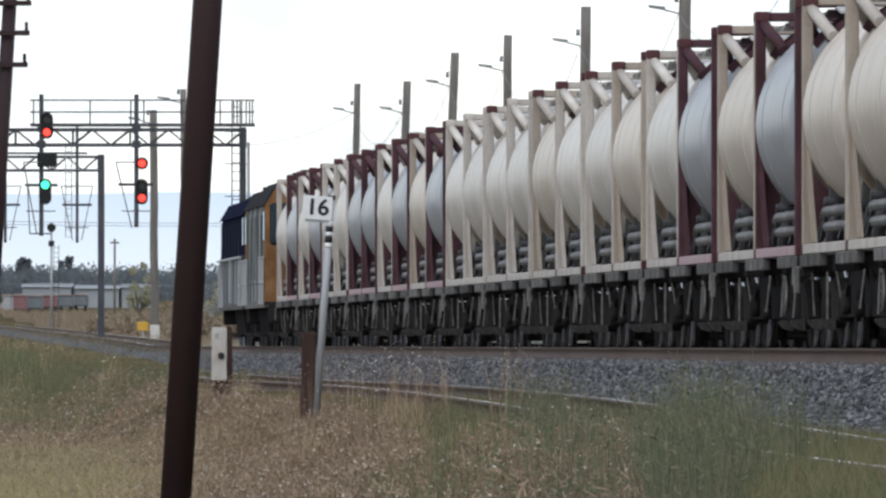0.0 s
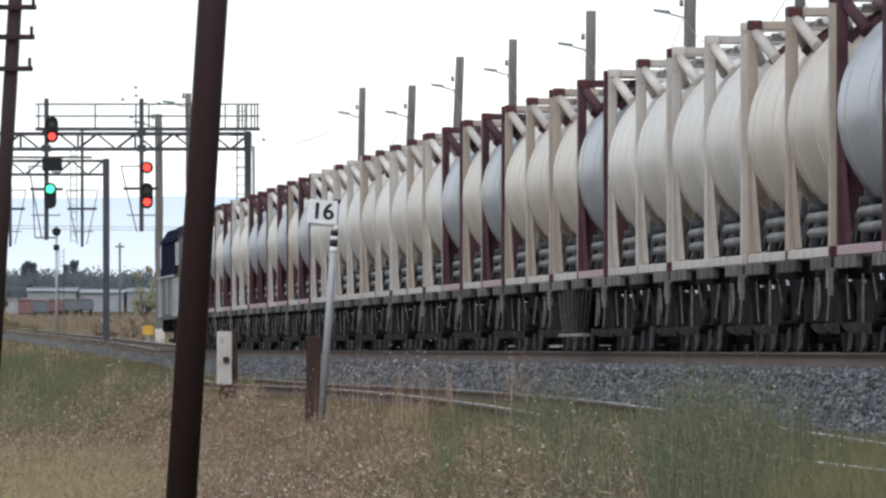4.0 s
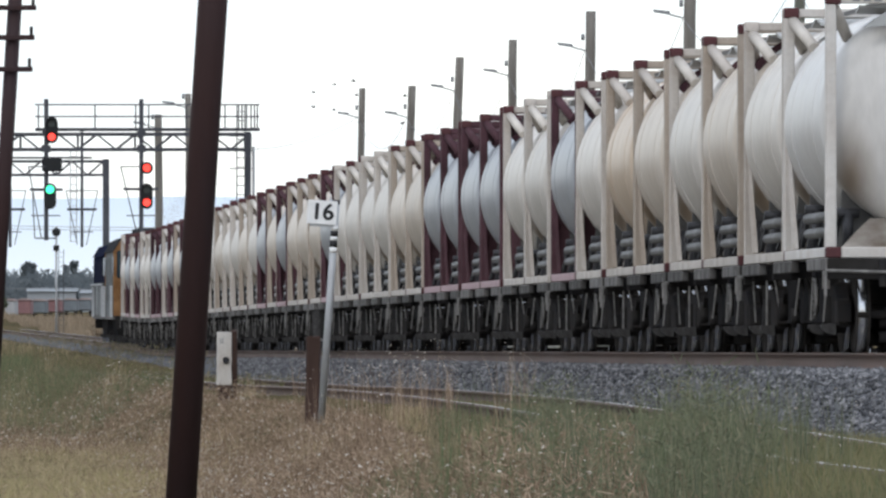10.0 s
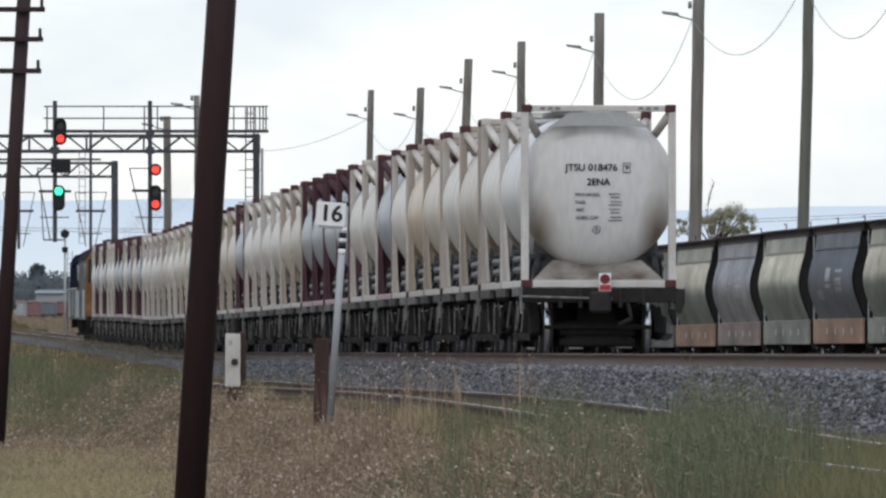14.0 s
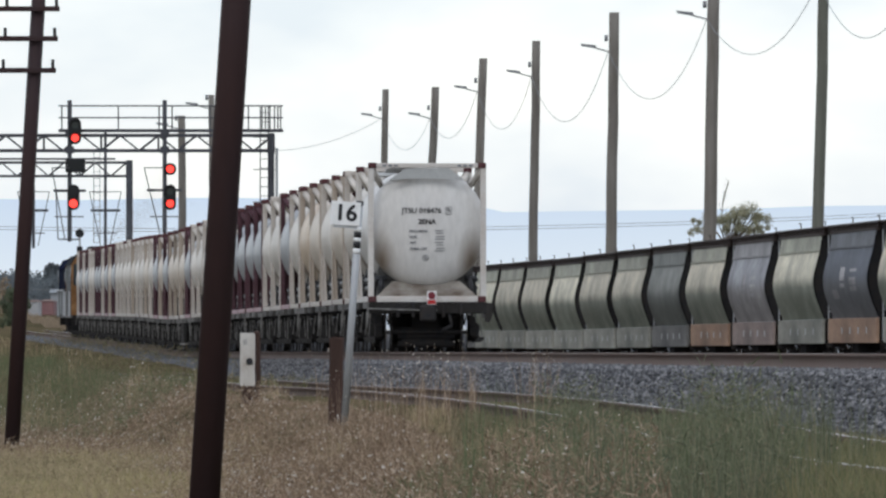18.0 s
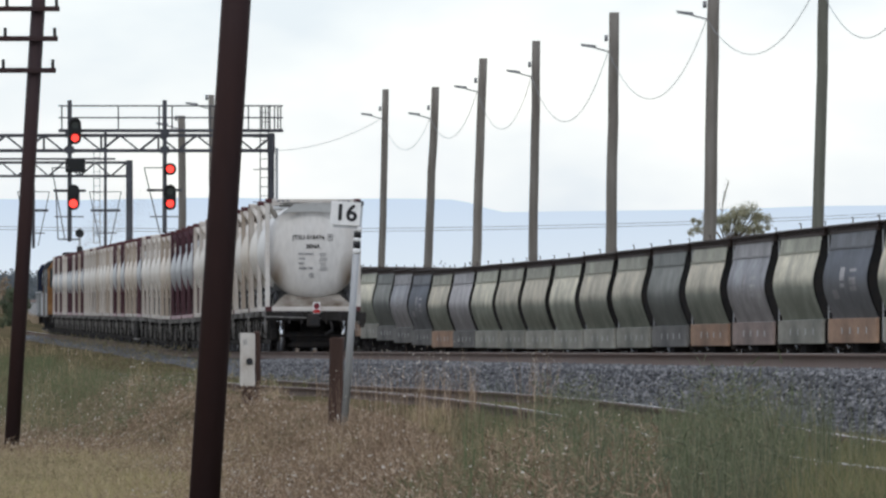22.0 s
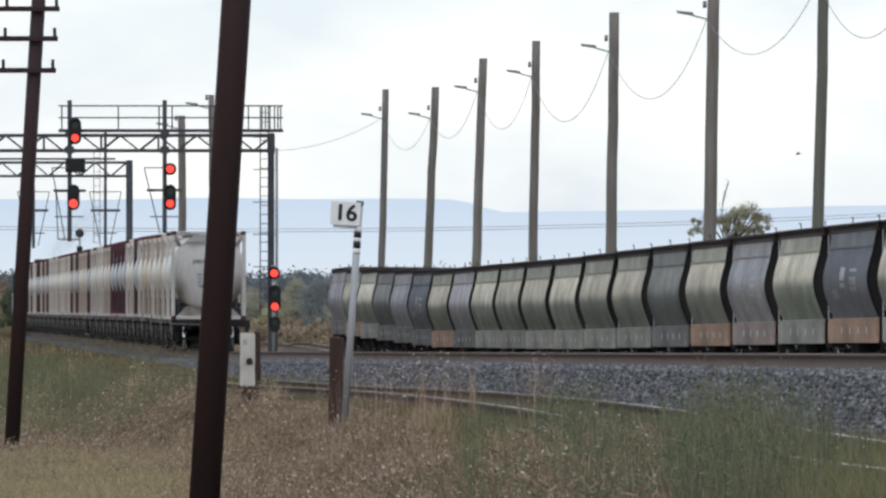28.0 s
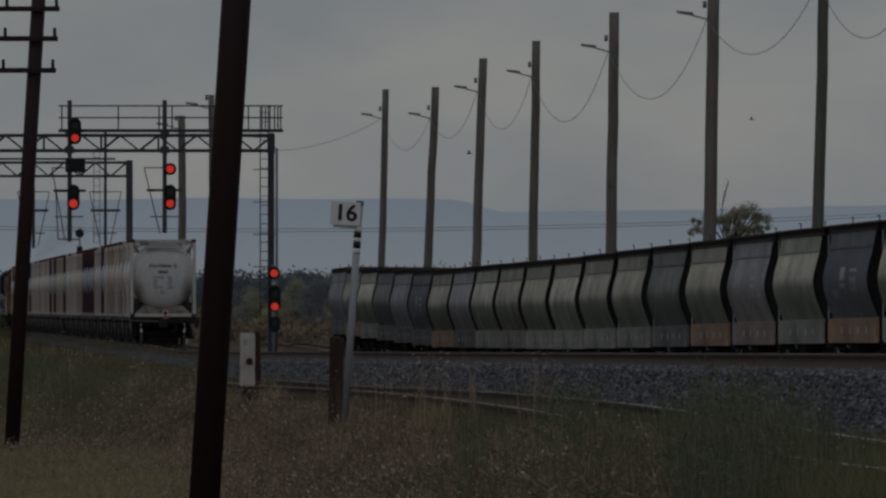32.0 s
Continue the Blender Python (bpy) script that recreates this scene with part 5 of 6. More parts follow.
telegraph_pole(-1.88, -1.63, 100.0, -1.13, 2.80, 0.123, [], "leaning dark brown iron pole in dry grass")
telegraph_pole(-6.66, -6.25, 196.0, -1.40, 5.45, 0.118, [(5.31, 0.95, 0.34), (4.85, 0.95, 0.34), (4.36, 0.95, 0.34)], "leaning dark telegraph pole with three crossarms")


# ---- posts and sign beside the siding ----
def km_sign():
    d, s = 149.5, F / 149.5
    x, g = (609 - 784) / s, float(ground_z((609 - 784) / s, 149.5)) - 0.05
    root = tagged(new("track_sign"), "white sign reading 16 on a leaning grey post", "sign")
    root.matrix_basis = Matrix.Translation((x, d, g))
    top = (620 - 356) / s + EYE - g
    lean = (637 - 609) / s / top
    bm = B()
    rod(bm, (0, 0, 0), (lean * top, 0, top), 0.042, n=12)
    part("post", bm, M_gal, root)
    for z0, z1, m in ((411, 421, M_ink), (428, 440, M_ink), (356, 364, M_ink)):
        a, b = (620 - z1) / s + EYE - g, (620 - z0) / s + EYE - g
        bm = B()
        rod(bm, (lean * a, 0, a), (lean * b, 0, b), 0.045, n=12)
        part("black_band", bm, m, root)
    for z0, z1 in ((402, 411), (421, 428), (440, 450)):
        a, b = (620 - z1) / s + EYE - g, (620 - z0) / s + EYE - g
        bm = B()
        rod(bm, (lean * a, 0, a), (lean * b, 0, b), 0.044, n=12)
        part("white_band", bm, M_sign, root)
    cz = (620 - 379) / s + EYE - g
    cx = lean * top - 0.165
    m = Matrix.Translation((cx, -0.05, cz)) @ Matrix.Rotation(radians(4), 4, "Y")
    bm = B()
    box(bm, (-0.18, -0.006, -0.135), (0.17, 0.006, 0.145), m, bevel=0.003)
    plate = part("plate", bm, M_sign, root)
    bm = B()
    box(bm, (-0.14, 0.008, -0.165), (0.16, 0.016, 0.0), m, bevel=0.003)
    part("back_plate", bm, M_gal, root)
    lettering("numeral", "16", 0.27, M_ink, plate, m @ pose(0.0, -0.0085, 0.005, 90, 0, 0), heavy=0.008)
    return root


km_sign()


def stub_post(px, d, top_px, w, t, mat, name, label, lean=0.0, knob=False, bevel=0.02, foot=0.0):
    s = F / d
    x = (px - 784) / s
    g = float(ground_z(x, d)) - 0.08
    h = (620 - top_px) / s + EYE - g
    root = tagged(new(name), label, "post")
    root.matrix_basis = Matrix.Translation((x, d, g)) @ Matrix.Rotation(lean, 4, "Y")
    bm = B()
    box(bm, (-w / 2, -t / 2, foot), (w / 2, t / 2, h), bevel=bevel)
    bmesh.ops.subdivide_edges(bm, edges=[e for e in bm.edges if e.calc_length() > 0.4], cuts=5)
    rng = random.Random(int(px))
    for v in bm.verts:
        v.co.x += rng.uniform(-0.006, 0.006)
        v.co.z += rng.uniform(-0.02, 0.02) if v.co.z > h - 0.05 else 0
    part("post", bm, mat, root)
    if foot:
        bm = B()
        box(bm, (-w * 0.36, -t * 0.35, 0), (w * 0.36, t * 0.4, foot + 0.1), bevel=0.006)
        part("stake", bm, M_timber_brown, root, "rusty brown stake under the board")
    if knob:
        bm = B()
        rod(bm, (0.03, -t / 2 - 0.03, h - 0.42), (0.03, -t / 2 + 0.01, h - 0.42), 0.052, n=14)
        part("bolt", bm, M_ink, root, "dark round bolt head")
        bm = B()
        for q in (-0.05, -0.02):
            box(bm, (q - 0.006, -t / 2 - 0.004, h - 0.17), (q + 0.006, -t / 2 + 0.002, h - 0.08))
        part("marking_bar", bm, M_ink_soft, root)
    return root


stub_post(593, 150.5, 597, 0.17, 0.17, M_timber_brown, "timber_post", "weathered dark brown timber stub post beside the sign", lean=0.02)
stub_post(438, 193.0, 591, 0.225, 0.06, M_white_post, "marker_post", "worn white painted marker board with a dark bolt", knob=True, bevel=0.008, foot=0.36)
stub_post(455, 193.6, 588, 0.10, 0.12, M_timber_brown, "timber_post", "rusty brown post behind the white marker board")


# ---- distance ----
# far leaves lightened and blued: distance haze painted into their colour
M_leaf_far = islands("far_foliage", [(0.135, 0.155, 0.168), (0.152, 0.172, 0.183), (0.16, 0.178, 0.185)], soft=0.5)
M_leaf_scrub = islands("scrub_foliage", [(0.19, 0.15, 0.105), (0.24, 0.19, 0.135), (0.31, 0.24, 0.165), (0.26, 0.20, 0.145)], soft=0.2)
M_leaf_bush = islands("bush_foliage", [(0.07, 0.085, 0.055), (0.10, 0.12, 0.075), (0.13, 0.145, 0.09)], soft=0.2)
# gum leaves paled, with haze put into the colour
M_leaf_gum = islands("gum_foliage", [(0.24, 0.24, 0.165), (0.33, 0.32, 0.22), (0.42, 0.40, 0.28), (0.29, 0.28, 0.195)], soft=0.3)
M_bark = material("bark", (0.16, 0.13, 0.10), 0.9, vary=0.4, scale=3, bump=0.5)


def leaf_cloud(rng, clumps, per, leaf):
    """Leaf quads in many small clumps: (centre, radius) list."""
    verts, faces = [], []
    for c, r in clumps:
        for _ in range(per):
            p = Vector((rng.gauss(0, 1), rng.gauss(0, 1), rng.gauss(0, 1)))
            p = Vector(c) + p.normalized() * r * rng.random() ** 0.5
            q = Euler((rng.uniform(0, 6.3), rng.uniform(0, 6.3), rng.uniform(0, 6.3))).to_matrix()
            s = leaf * rng.uniform(0.6, 1.3)
            k = len(verts)
            for a, b in ((-1, -0.5), (1, -0.4), (0.9, 0.5), (-0.8, 0.45)):
                verts.append(p + q @ Vector((a * s, b * s, 0)))
            faces.append((k, k + 1, k + 2, k + 3))
    return verts, faces


def tree(x, d, height, width, mat, seed, leaf, per, name="tree", label="olive green gum tree", nclump=16, trunk_share=0.35):
    rng = random.Random(seed)
    g = float(ground_z(x, d)) - 0.1
    root = tagged(new(name), label, "tree" if name == "tree" else "bush")
    root.matrix_basis = Matrix.Translation((x, d, g))
    clumps = []
    for _ in range(nclump):
        a, q = rng.uniform(0, 6.283), rng.random() ** 0.6
        z = rng.uniform(trunk_share, 0.92)
        wide = math.sin(min(1, (z - trunk_share) / (1 - trunk_share) * 0.85 + 0.18) * math.pi) ** 0.6
        clumps.append(((math.cos(a) * q * width * 0.42 * wide, math.sin(a) * q * width * 0.42 * wide, z * height), width * rng.uniform(0.10, 0.2)))
    bm = B()
    fork = (0.02 * height * rng.uniform(-1, 1), 0, height * trunk_share * 0.8)
    rod(bm, (0, 0, 0), fork, height * 0.035, height * 0.022, n=8)
    for c, r in clumps[::2]:
        rod(bm, fork, c, height * 0.014, height * 0.004, n=5)
    part("trunk", bm, M_bark, root)
    v, f = leaf_cloud(rng, clumps, per, leaf)
    sheet("crown", v, f, mat, root)
    return root


def wood(name, label, rows, mat, leaf, per, seed):
    """A far belt of trees as one stuff object: rows of (x, d, height, width)."""
    rng = random.Random(seed)
    verts, faces = [], []
    for x, d, h, w in rows:
        g = float(ground_z(x, d))
        clumps = []
        for _ in range(7):
            a = rng.uniform(0, 6.283)
            z = rng.uniform(0.15, 0.9)
            clumps.append(((x + math.cos(a) * w * 0.3, d + math.sin(a) * w * 0.3, g + z * h), w * rng.uniform(0.18, 0.3)))
        v, f = leaf_cloud(rng, clumps, per, leaf)
        k = len(verts)
        verts += v
        faces += [tuple(i + k for i in q) for q in f]
    tagged(sheet(name, verts, faces, mat), label, "trees", kind="stuff")


rng = random.Random(11)
wood("far_wood", "belt of distant trees, blue-grey with painted haze", [(rng.uniform(-125, 140), rng.uniform(2100, 2700), rng.uniform(4.6, 6.2), rng.uniform(6, 11)) for _ in range(700)], M_leaf_far, 0.26, 40, 1)
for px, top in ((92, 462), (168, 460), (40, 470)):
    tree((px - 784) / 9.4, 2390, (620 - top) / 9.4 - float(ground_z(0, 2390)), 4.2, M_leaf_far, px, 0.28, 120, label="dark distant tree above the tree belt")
wood("scrub", "olive and straw-coloured scrub beyond the yard", [(rng.uniform(-20, -4.0), rng.uniform(760, 1100), rng.uniform(0.6, 1.9), rng.uniform(2.0, 4)) for _ in range(90)], M_leaf_scrub, 0.16, 60, 2)
wood("scrub", "green bushes beside the far line", [(rng.uniform(-62, -40), rng.uniform(900, 1250), rng.uniform(1.5, 3.5), rng.uniform(2.5, 5)) for _ in range(60)], M_leaf_scrub, 0.2, 50, 3)
gum = tagged(new("tree"), "olive gum tree with a flat crown and one bare branch", "tree")
gum_x, gum_d = (1290 - 784) / 24.9, 900.0
gum_g = float(ground_z(gum_x, gum_d)) - 0.1
gum.matrix_basis = Matrix.Translation((gum_x, gum_d, gum_g))
rng = random.Random(5)
gum_z = lambda p: (620 - p) / 24.9 + EYE - gum_g
clumps = []
for cx, cz, r, n in ((-2.1, 412, 0.42, 4), (-1.5, 398, 0.5, 5), (-0.7, 390, 0.5, 5), (0.1, 386, 0.55, 7), (0.9, 376, 0.6, 8), (1.6, 377, 0.55, 8), (2.3, 386, 0.5, 6), (2.0, 398, 0.4, 4), (0.8, 402, 0.45, 5), (-0.2, 408, 0.4, 4), (1.3, 412, 0.45, 5), (2.4, 404, 0.3, 3), (-2.4, 405, 0.3, 2)):
    for _ in range(n):
        clumps.append(((cx + rng.gauss(0, 0.28), rng.gauss(0, 0.7), gum_z(cz) + rng.gauss(0, 0.2)), r * rng.uniform(0.5, 1.05)))
bm = B()
fork = Vector((-0.1, 0, gum_z(440)))
rod(bm, (-0.2, 0, 0), fork, 0.3, 0.2, n=8)
for c, r in clumps[::3]:
    rod(bm, fork, c, 0.09, 0.025, n=5)
bare = [fork, Vector((-0.55, 0, gum_z(390))), Vector((-0.45, 0, gum_z(355))), Vector((-0.05, 0, gum_z(322)))]
tube(bm, bare, 0.045)
for q in range(14):
    p = bare[2].lerp(bare[3], rng.random()) if q % 2 else bare[1].lerp(bare[2], rng.random())
    rod(bm, p, p + Vector((rng.uniform(-0.6, 0.6), rng.uniform(-0.3, 0.3), rng.uniform(0.0, 0.6))), 0.02, 0.008, n=4)
part("trunk", bm, M_bark, gum)
v, f = leaf_cloud(rng, clumps, 150, 0.05)
sheet("crown", v, f, M_leaf_gum, gum)
# hazy trees and bushes between the gantry and the hoppers, haze painted into the leaf colours
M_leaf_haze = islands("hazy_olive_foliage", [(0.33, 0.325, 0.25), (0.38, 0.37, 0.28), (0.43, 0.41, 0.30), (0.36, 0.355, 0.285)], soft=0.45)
M_leaf_blue_haze = islands("hazy_blue_foliage", [(0.22, 0.24, 0.245), (0.26, 0.28, 0.28), (0.24, 0.258, 0.26)], soft=0.45)
M_leaf_lime = islands("yellow_green_foliage", [(0.42, 0.39, 0.22), (0.50, 0.46, 0.26), (0.36, 0.345, 0.20)], soft=0.2)
for px, top, wide, mat, sd, what in ((452, 512, 3.6, M_leaf_haze, 31, "hazy olive"), (512, 520, 3.4, M_leaf_haze, 32, "hazy olive"), (546, 491, 3.8, M_leaf_haze, 33, "hazy olive"), (582, 499, 4.6, M_leaf_blue_haze, 34, "dim blue-grey"),
                                     (530, 528, 4.0, M_leaf_haze, 35, "hazy olive"), (604, 541, 2.0, M_leaf_lime, 36, "bright yellow-green"), (640, 520, 4.0, M_leaf_haze, 37, "hazy olive"), (490, 545, 3.2, M_leaf_lime, 38, "yellow-green"), (420, 520, 4.0, M_leaf_blue_haze, 39, "dim blue-grey"), (570, 550, 3.0, M_leaf_haze, 40, "hazy olive")):
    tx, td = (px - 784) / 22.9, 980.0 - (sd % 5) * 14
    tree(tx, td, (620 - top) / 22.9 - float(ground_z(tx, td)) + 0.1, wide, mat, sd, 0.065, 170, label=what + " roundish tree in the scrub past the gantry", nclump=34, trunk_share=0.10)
tree((30 - 784) / 28.0, 800, (620 - 500) / 28.0 - float(ground_z(-27, 800)), 2.4, M_leaf_bush, 18, 0.07, 120, name="bush", label="dense olive green bush beside the far line", nclump=26, trunk_share=0.08)
tree((297 - 784) / 24.9, 905, 6.2 - float(ground_z(-19, 905)), 2.6, M_leaf_gum, 8, 0.09, 90, label="small pale gum tree beside the far line", trunk_share=0.4)


def backdrop():
    """A far range under the cloud: a glowing sheet with blue haze painted in, paler downward."""
    d = 4780.0
    k = d / F
    m = bpy.data.materials.new("far_range_blue")
    m.use_nodes = True
    n, l = m.node_tree.nodes, m.node_tree.links
    n.clear()
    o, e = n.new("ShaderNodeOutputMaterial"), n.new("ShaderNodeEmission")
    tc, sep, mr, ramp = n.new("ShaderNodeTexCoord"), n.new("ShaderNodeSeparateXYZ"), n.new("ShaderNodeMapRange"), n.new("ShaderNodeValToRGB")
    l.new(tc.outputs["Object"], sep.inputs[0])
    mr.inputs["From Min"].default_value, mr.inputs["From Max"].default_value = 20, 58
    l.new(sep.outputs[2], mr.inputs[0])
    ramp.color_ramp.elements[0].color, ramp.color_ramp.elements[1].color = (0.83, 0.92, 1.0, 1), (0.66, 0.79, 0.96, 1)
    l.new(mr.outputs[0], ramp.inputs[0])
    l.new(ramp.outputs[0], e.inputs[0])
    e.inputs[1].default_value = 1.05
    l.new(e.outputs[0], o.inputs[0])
    verts, faces = [], []
    n_ = 160
    for i in range(n_ + 1):
        px = -1600 + 4800 * i / n_
        top = 352 + 22 * smooth(800, 900, px) - 10 * smooth(1100, 1500, px) + 4 * noise.noise((px * 0.004, 0, 0)) + 14 * smooth(0, -900, px)
        x = (px - 784) * k
        verts += [(x, d, -20), (x, d, float((620 - top) * k))]
    faces = [(2 * i, 2 * i + 2, 2 * i + 3, 2 * i + 1) for i in range(n_)]
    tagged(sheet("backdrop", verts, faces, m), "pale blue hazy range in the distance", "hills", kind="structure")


backdrop()
# red and teal wagon colours paled and greyed: distance haze painted in
M_far_red = material("wagon_red_far", (0.23, 0.125, 0.125), 0.85, vary=0.3, scale=0.5)
M_far_teal = material("wagon_teal_far", (0.155, 0.172, 0.185), 0.85, vary=0.3, scale=0.5)
M_far_white = material("shed_pale_far", (0.36, 0.36, 0.36), 0.85, vary=0.3, scale=0.5)
M_far_pink = material("roof_pink_far", (0.34, 0.27, 0.255), 0.8, vary=0.3, scale=0.5, spec=0.0)
for px, w, h, mat, what in ((62, 18, 26, M_far_white, "pale grey"), (86, 24, 25, M_far_red, "haze-paled red"), (112, 26, 22, M_far_teal, "blue-grey"), (140, 26, 21, M_far_red, "haze-paled red"), (167, 24, 20, M_far_teal, "blue-grey"), (193, 24, 19, M_far_teal, "blue-grey")):
    d = 1250.0 + px * 1.6
    s = F / d
    x = (px - 784) / s
    g = float(ground_z(x, d)) - 0.1
    root = tagged(new("goods_wagon"), what + " covered goods wagon far down the line", "railway wagon", "far goods wagons")
    root.matrix_basis = Matrix.Translation((x, d, g))
    bm = B()
    box(bm, (-w / s / 2, -5, 0.75), (w / s / 2, 5, 0.75 + h / s), bevel=0.12)
    part("body", bm, mat, root)
    for y in (-3.5, 3.5):
        for q in (-0.7, 0.7):
            bm = B()
            rod(bm, (q * w / s / 2 - 0.08, y, 0.46), (q * w / s / 2 + 0.08, y, 0.46), 0.46, n=14)
            part("wheel", bm, M_bogie, root)
    bm = B()
    prism(bm, [(-w / s / 2 - 0.05, 0.75 + h / s), (w / s / 2 + 0.05, 0.75 + h / s), (w / s / 4, 0.95 + h / s), (-w / s / 4, 0.95 + h / s)], -5.1, 5.1)
    part("roof", bm, M_far_pink, root)

# long low sheds before the tree belt, with the band's pale haze painted into their colour
M_shed = material("shed_roof_far", (0.30, 0.32, 0.335), 0.95, vary=0.3, scale=0.06, tint=(0.20, 0.21, 0.22), spec=0.0)
for p0, p1, top in ((92, 178, 512), (186, 262, 515), (268, 330, 513)):
    d = 1750.0
    s = F / d
    x0, x1 = (p0 - 784) / s, (p1 - 784) / s
    g = float(ground_z((x0 + x1) / 2, d)) - 0.2
    z = (620 - top) / s + EYE - g
    root = tagged(new("shed"), "long low distant shed in painted haze blue-grey", "shed", "far sheds")
    root.matrix_basis = Matrix.Translation(((x0 + x1) / 2, d, g))
    h = (x1 - x0) / 2
    bm = B()
    box(bm, (-h, -6, 0), (h, 6, z - 0.5))
    part("wall", bm, M_shed, root)
    bm = B()
    prism(bm, [(-6.4, z - 0.5), (6.4, z - 0.5), (0, z)], -h - 0.2, h + 0.2, axis=0)
    part("roof", bm, M_shed, root)
# a small far pole
x, d = (254 - 784) / 24.9, 900.0
root = tagged(new("power_pole"), "thin grey far power pole with a short crossarm", "power pole")
g = float(ground_z(x, d)) - 0.1
root.matrix_basis = Matrix.Translation((x, d, g))
top = (620 - 433) / 24.9 + EYE - g
bm = B()
rod(bm, (0, 0, 0), (0, 0, top), 0.10, 0.08, n=10)
part("pole", bm, M_timber_grey, root)
bm = B()
box(bm, (-0.32, -0.06, top - 0.35), (0.32, 0.06, top - 0.22))
part("crossarm", bm, M_timber_grey, root)


# ---- grass ----
def blades(name, label, x, d, height, width, mat, bend, seed, heads=None):
    """Grass as one stuff object: a bent blade for each place, some with a seed head."""
    rng = np.random.default_rng(seed)
    n = len(x)
    z = ground_z(x, d) - 0.04
    a = rng.random(n) * 6.2832
    lx, ly = np.cos(a), np.sin(a) * 0.4
    off = bend * height * rng.random(n)
    b = rng.random(n) * 6.2832
    tx, ty = off * np.cos(b), off * np.sin(b)
    w = width / 2
    p = [np.stack([x - lx * w, d - ly * w, z], -1), np.stack([x + lx * w, d + ly * w, z], -1),
         np.stack([x + lx * w * 0.7 + tx * 0.35, d + ly * w + ty * 0.35, z + height * 0.6], -1), np.stack([x - lx * w * 0.7 + tx * 0.35, d - ly * w + ty * 0.35, z + height * 0.6], -1),
         np.stack([x + tx, d + ty, z + height], -1)]
    verts = np.stack(p, 1).reshape(-1, 3)
    k = np.arange(n) * 5
    quads = np.stack([k, k + 1, k + 2, k + 3], -1).tolist()
    tris = np.stack([k + 3, k + 2, k + 4], -1).tolist()
    ob = sheet(name, verts.tolist(), quads + tris, mat)
    tagged(ob, label, "grass", kind="stuff")
    return x + tx, d + ty, z + height


def scatter(n, d0, d1, p0, p1, seed, power=1.0):
    """Places in a wedge of land between two sight lines, denser near by."""
    rng = np.random.default_rng(seed)
    d = d0 + (d1 - d0) * rng.random(n) ** power
    return ((p0 + (p1 - p0) * rng.random(n)) - 784) / F * d, d


M_grass_green = islands("grass_green", [(0.08, 0.10, 0.052), (0.12, 0.145, 0.075), (0.16, 0.18, 0.10), (0.23, 0.215, 0.13)], soft=0.3)
M_grass_straw = islands("grass_straw", [(0.22, 0.17, 0.105), (0.33, 0.26, 0.16), (0.44, 0.35, 0.22), (0.26, 0.22, 0.13)], soft=0.3)
M_grass_yellow = islands("grass_yellow", [(0.29, 0.24, 0.125), (0.42, 0.345, 0.19), (0.34, 0.30, 0.155), (0.50, 0.41, 0.25)], soft=0.3)
M_weed_brown = islands("weeds_brown", [(0.10, 0.067, 0.045), (0.185, 0.126, 0.086), (0.295, 0.213, 0.145), (0.46, 0.35, 0.255), (0.148, 0.103, 0.065)], soft=0.25)
M_grass_olive = islands("grass_olive", [(0.11, 0.115, 0.06), (0.17, 0.165, 0.085), (0.24, 0.21, 0.115), (0.14, 0.145, 0.075)], soft=0.3)
M_weed_olive = islands("weeds_olive", [(0.10, 0.09, 0.055), (0.16, 0.14, 0.085), (0.24, 0.195, 0.13), (0.13, 0.135, 0.075)], soft=0.25)
M_seed = islands("seed_heads", [(0.45, 0.38, 0.31), (0.60, 0.54, 0.46), (0.74, 0.69, 0.62), (0.36, 0.28, 0.21)], soft=0.3)


def tufts(name, label, tops, size, seed):
    """Small pale seed heads at the tips of stalks."""
    rng = np.random.default_rng(seed)
    x, d, z = tops
    n = len(x)
    q = rng.normal(size=(n, 4, 3)) * size
    c = np.stack([x, d, z], -1)[:, None, :] + q * np.array((1, 1, 0.8))
    verts = c.reshape(-1, 3)
    k = np.arange(n) * 4
    faces = np.concatenate([np.stack([k, k + 1, k + 2], -1), np.stack([k, k + 2, k + 3], -1), np.stack([k, k + 1, k + 3], -1)]).tolist()
    tagged(sheet(name, verts.tolist(), faces, M_seed), label, "seed heads", kind="stuff")


def keep(x, d, lo, hi, ref):
    u = x - ref(d)
    m = (u > lo) & (u < hi)
    return x[m], d[m]


rg = np.random.default_rng(21)


def clumpy(x, d, scale, cut, seed):
    v = np.array([noise.noise((a * scale, b * scale * 0.35, seed)) for a, b in zip(x, d)])
    m = v > cut
    return x[m], d[m]


def twigs(name, label, x, d, low, high, length, width, mat, seed):
    """Dry twigs, leaves and stalks at odd angles through a stand of weeds: one stuff object."""
    r = np.random.default_rng(seed)
    n = len(x)
    z = ground_z(x, d) + low + (high - low) * r.random(n) ** 1.3
    v = r.normal(size=(n, 3))
    v[:, 2] = np.abs(v[:, 2]) * 1.1
    v = v / np.linalg.norm(v, axis=1)[:, None] * (length * (0.4 + r.random(n)))[:, None]
    w = np.cross(v, r.normal(size=(n, 3)))
    w = w / np.linalg.norm(w, axis=1)[:, None] * width / 2
    c = np.stack([x, d, z], -1)
    verts = np.stack([c - w, c + w, c + v + w * 0.5, c + v - w * 0.5], 1).reshape(-1, 3)
    k = np.arange(n) * 4
    ob = sheet(name, verts.tolist(), np.stack([k, k + 1, k + 2, k + 3], -1).tolist(), mat)
    tagged(ob, label, "weeds", kind="stuff")
    return c[:, 0] + v[:, 0], c[:, 1] + v[:, 1], c[:, 2] + v[:, 2]


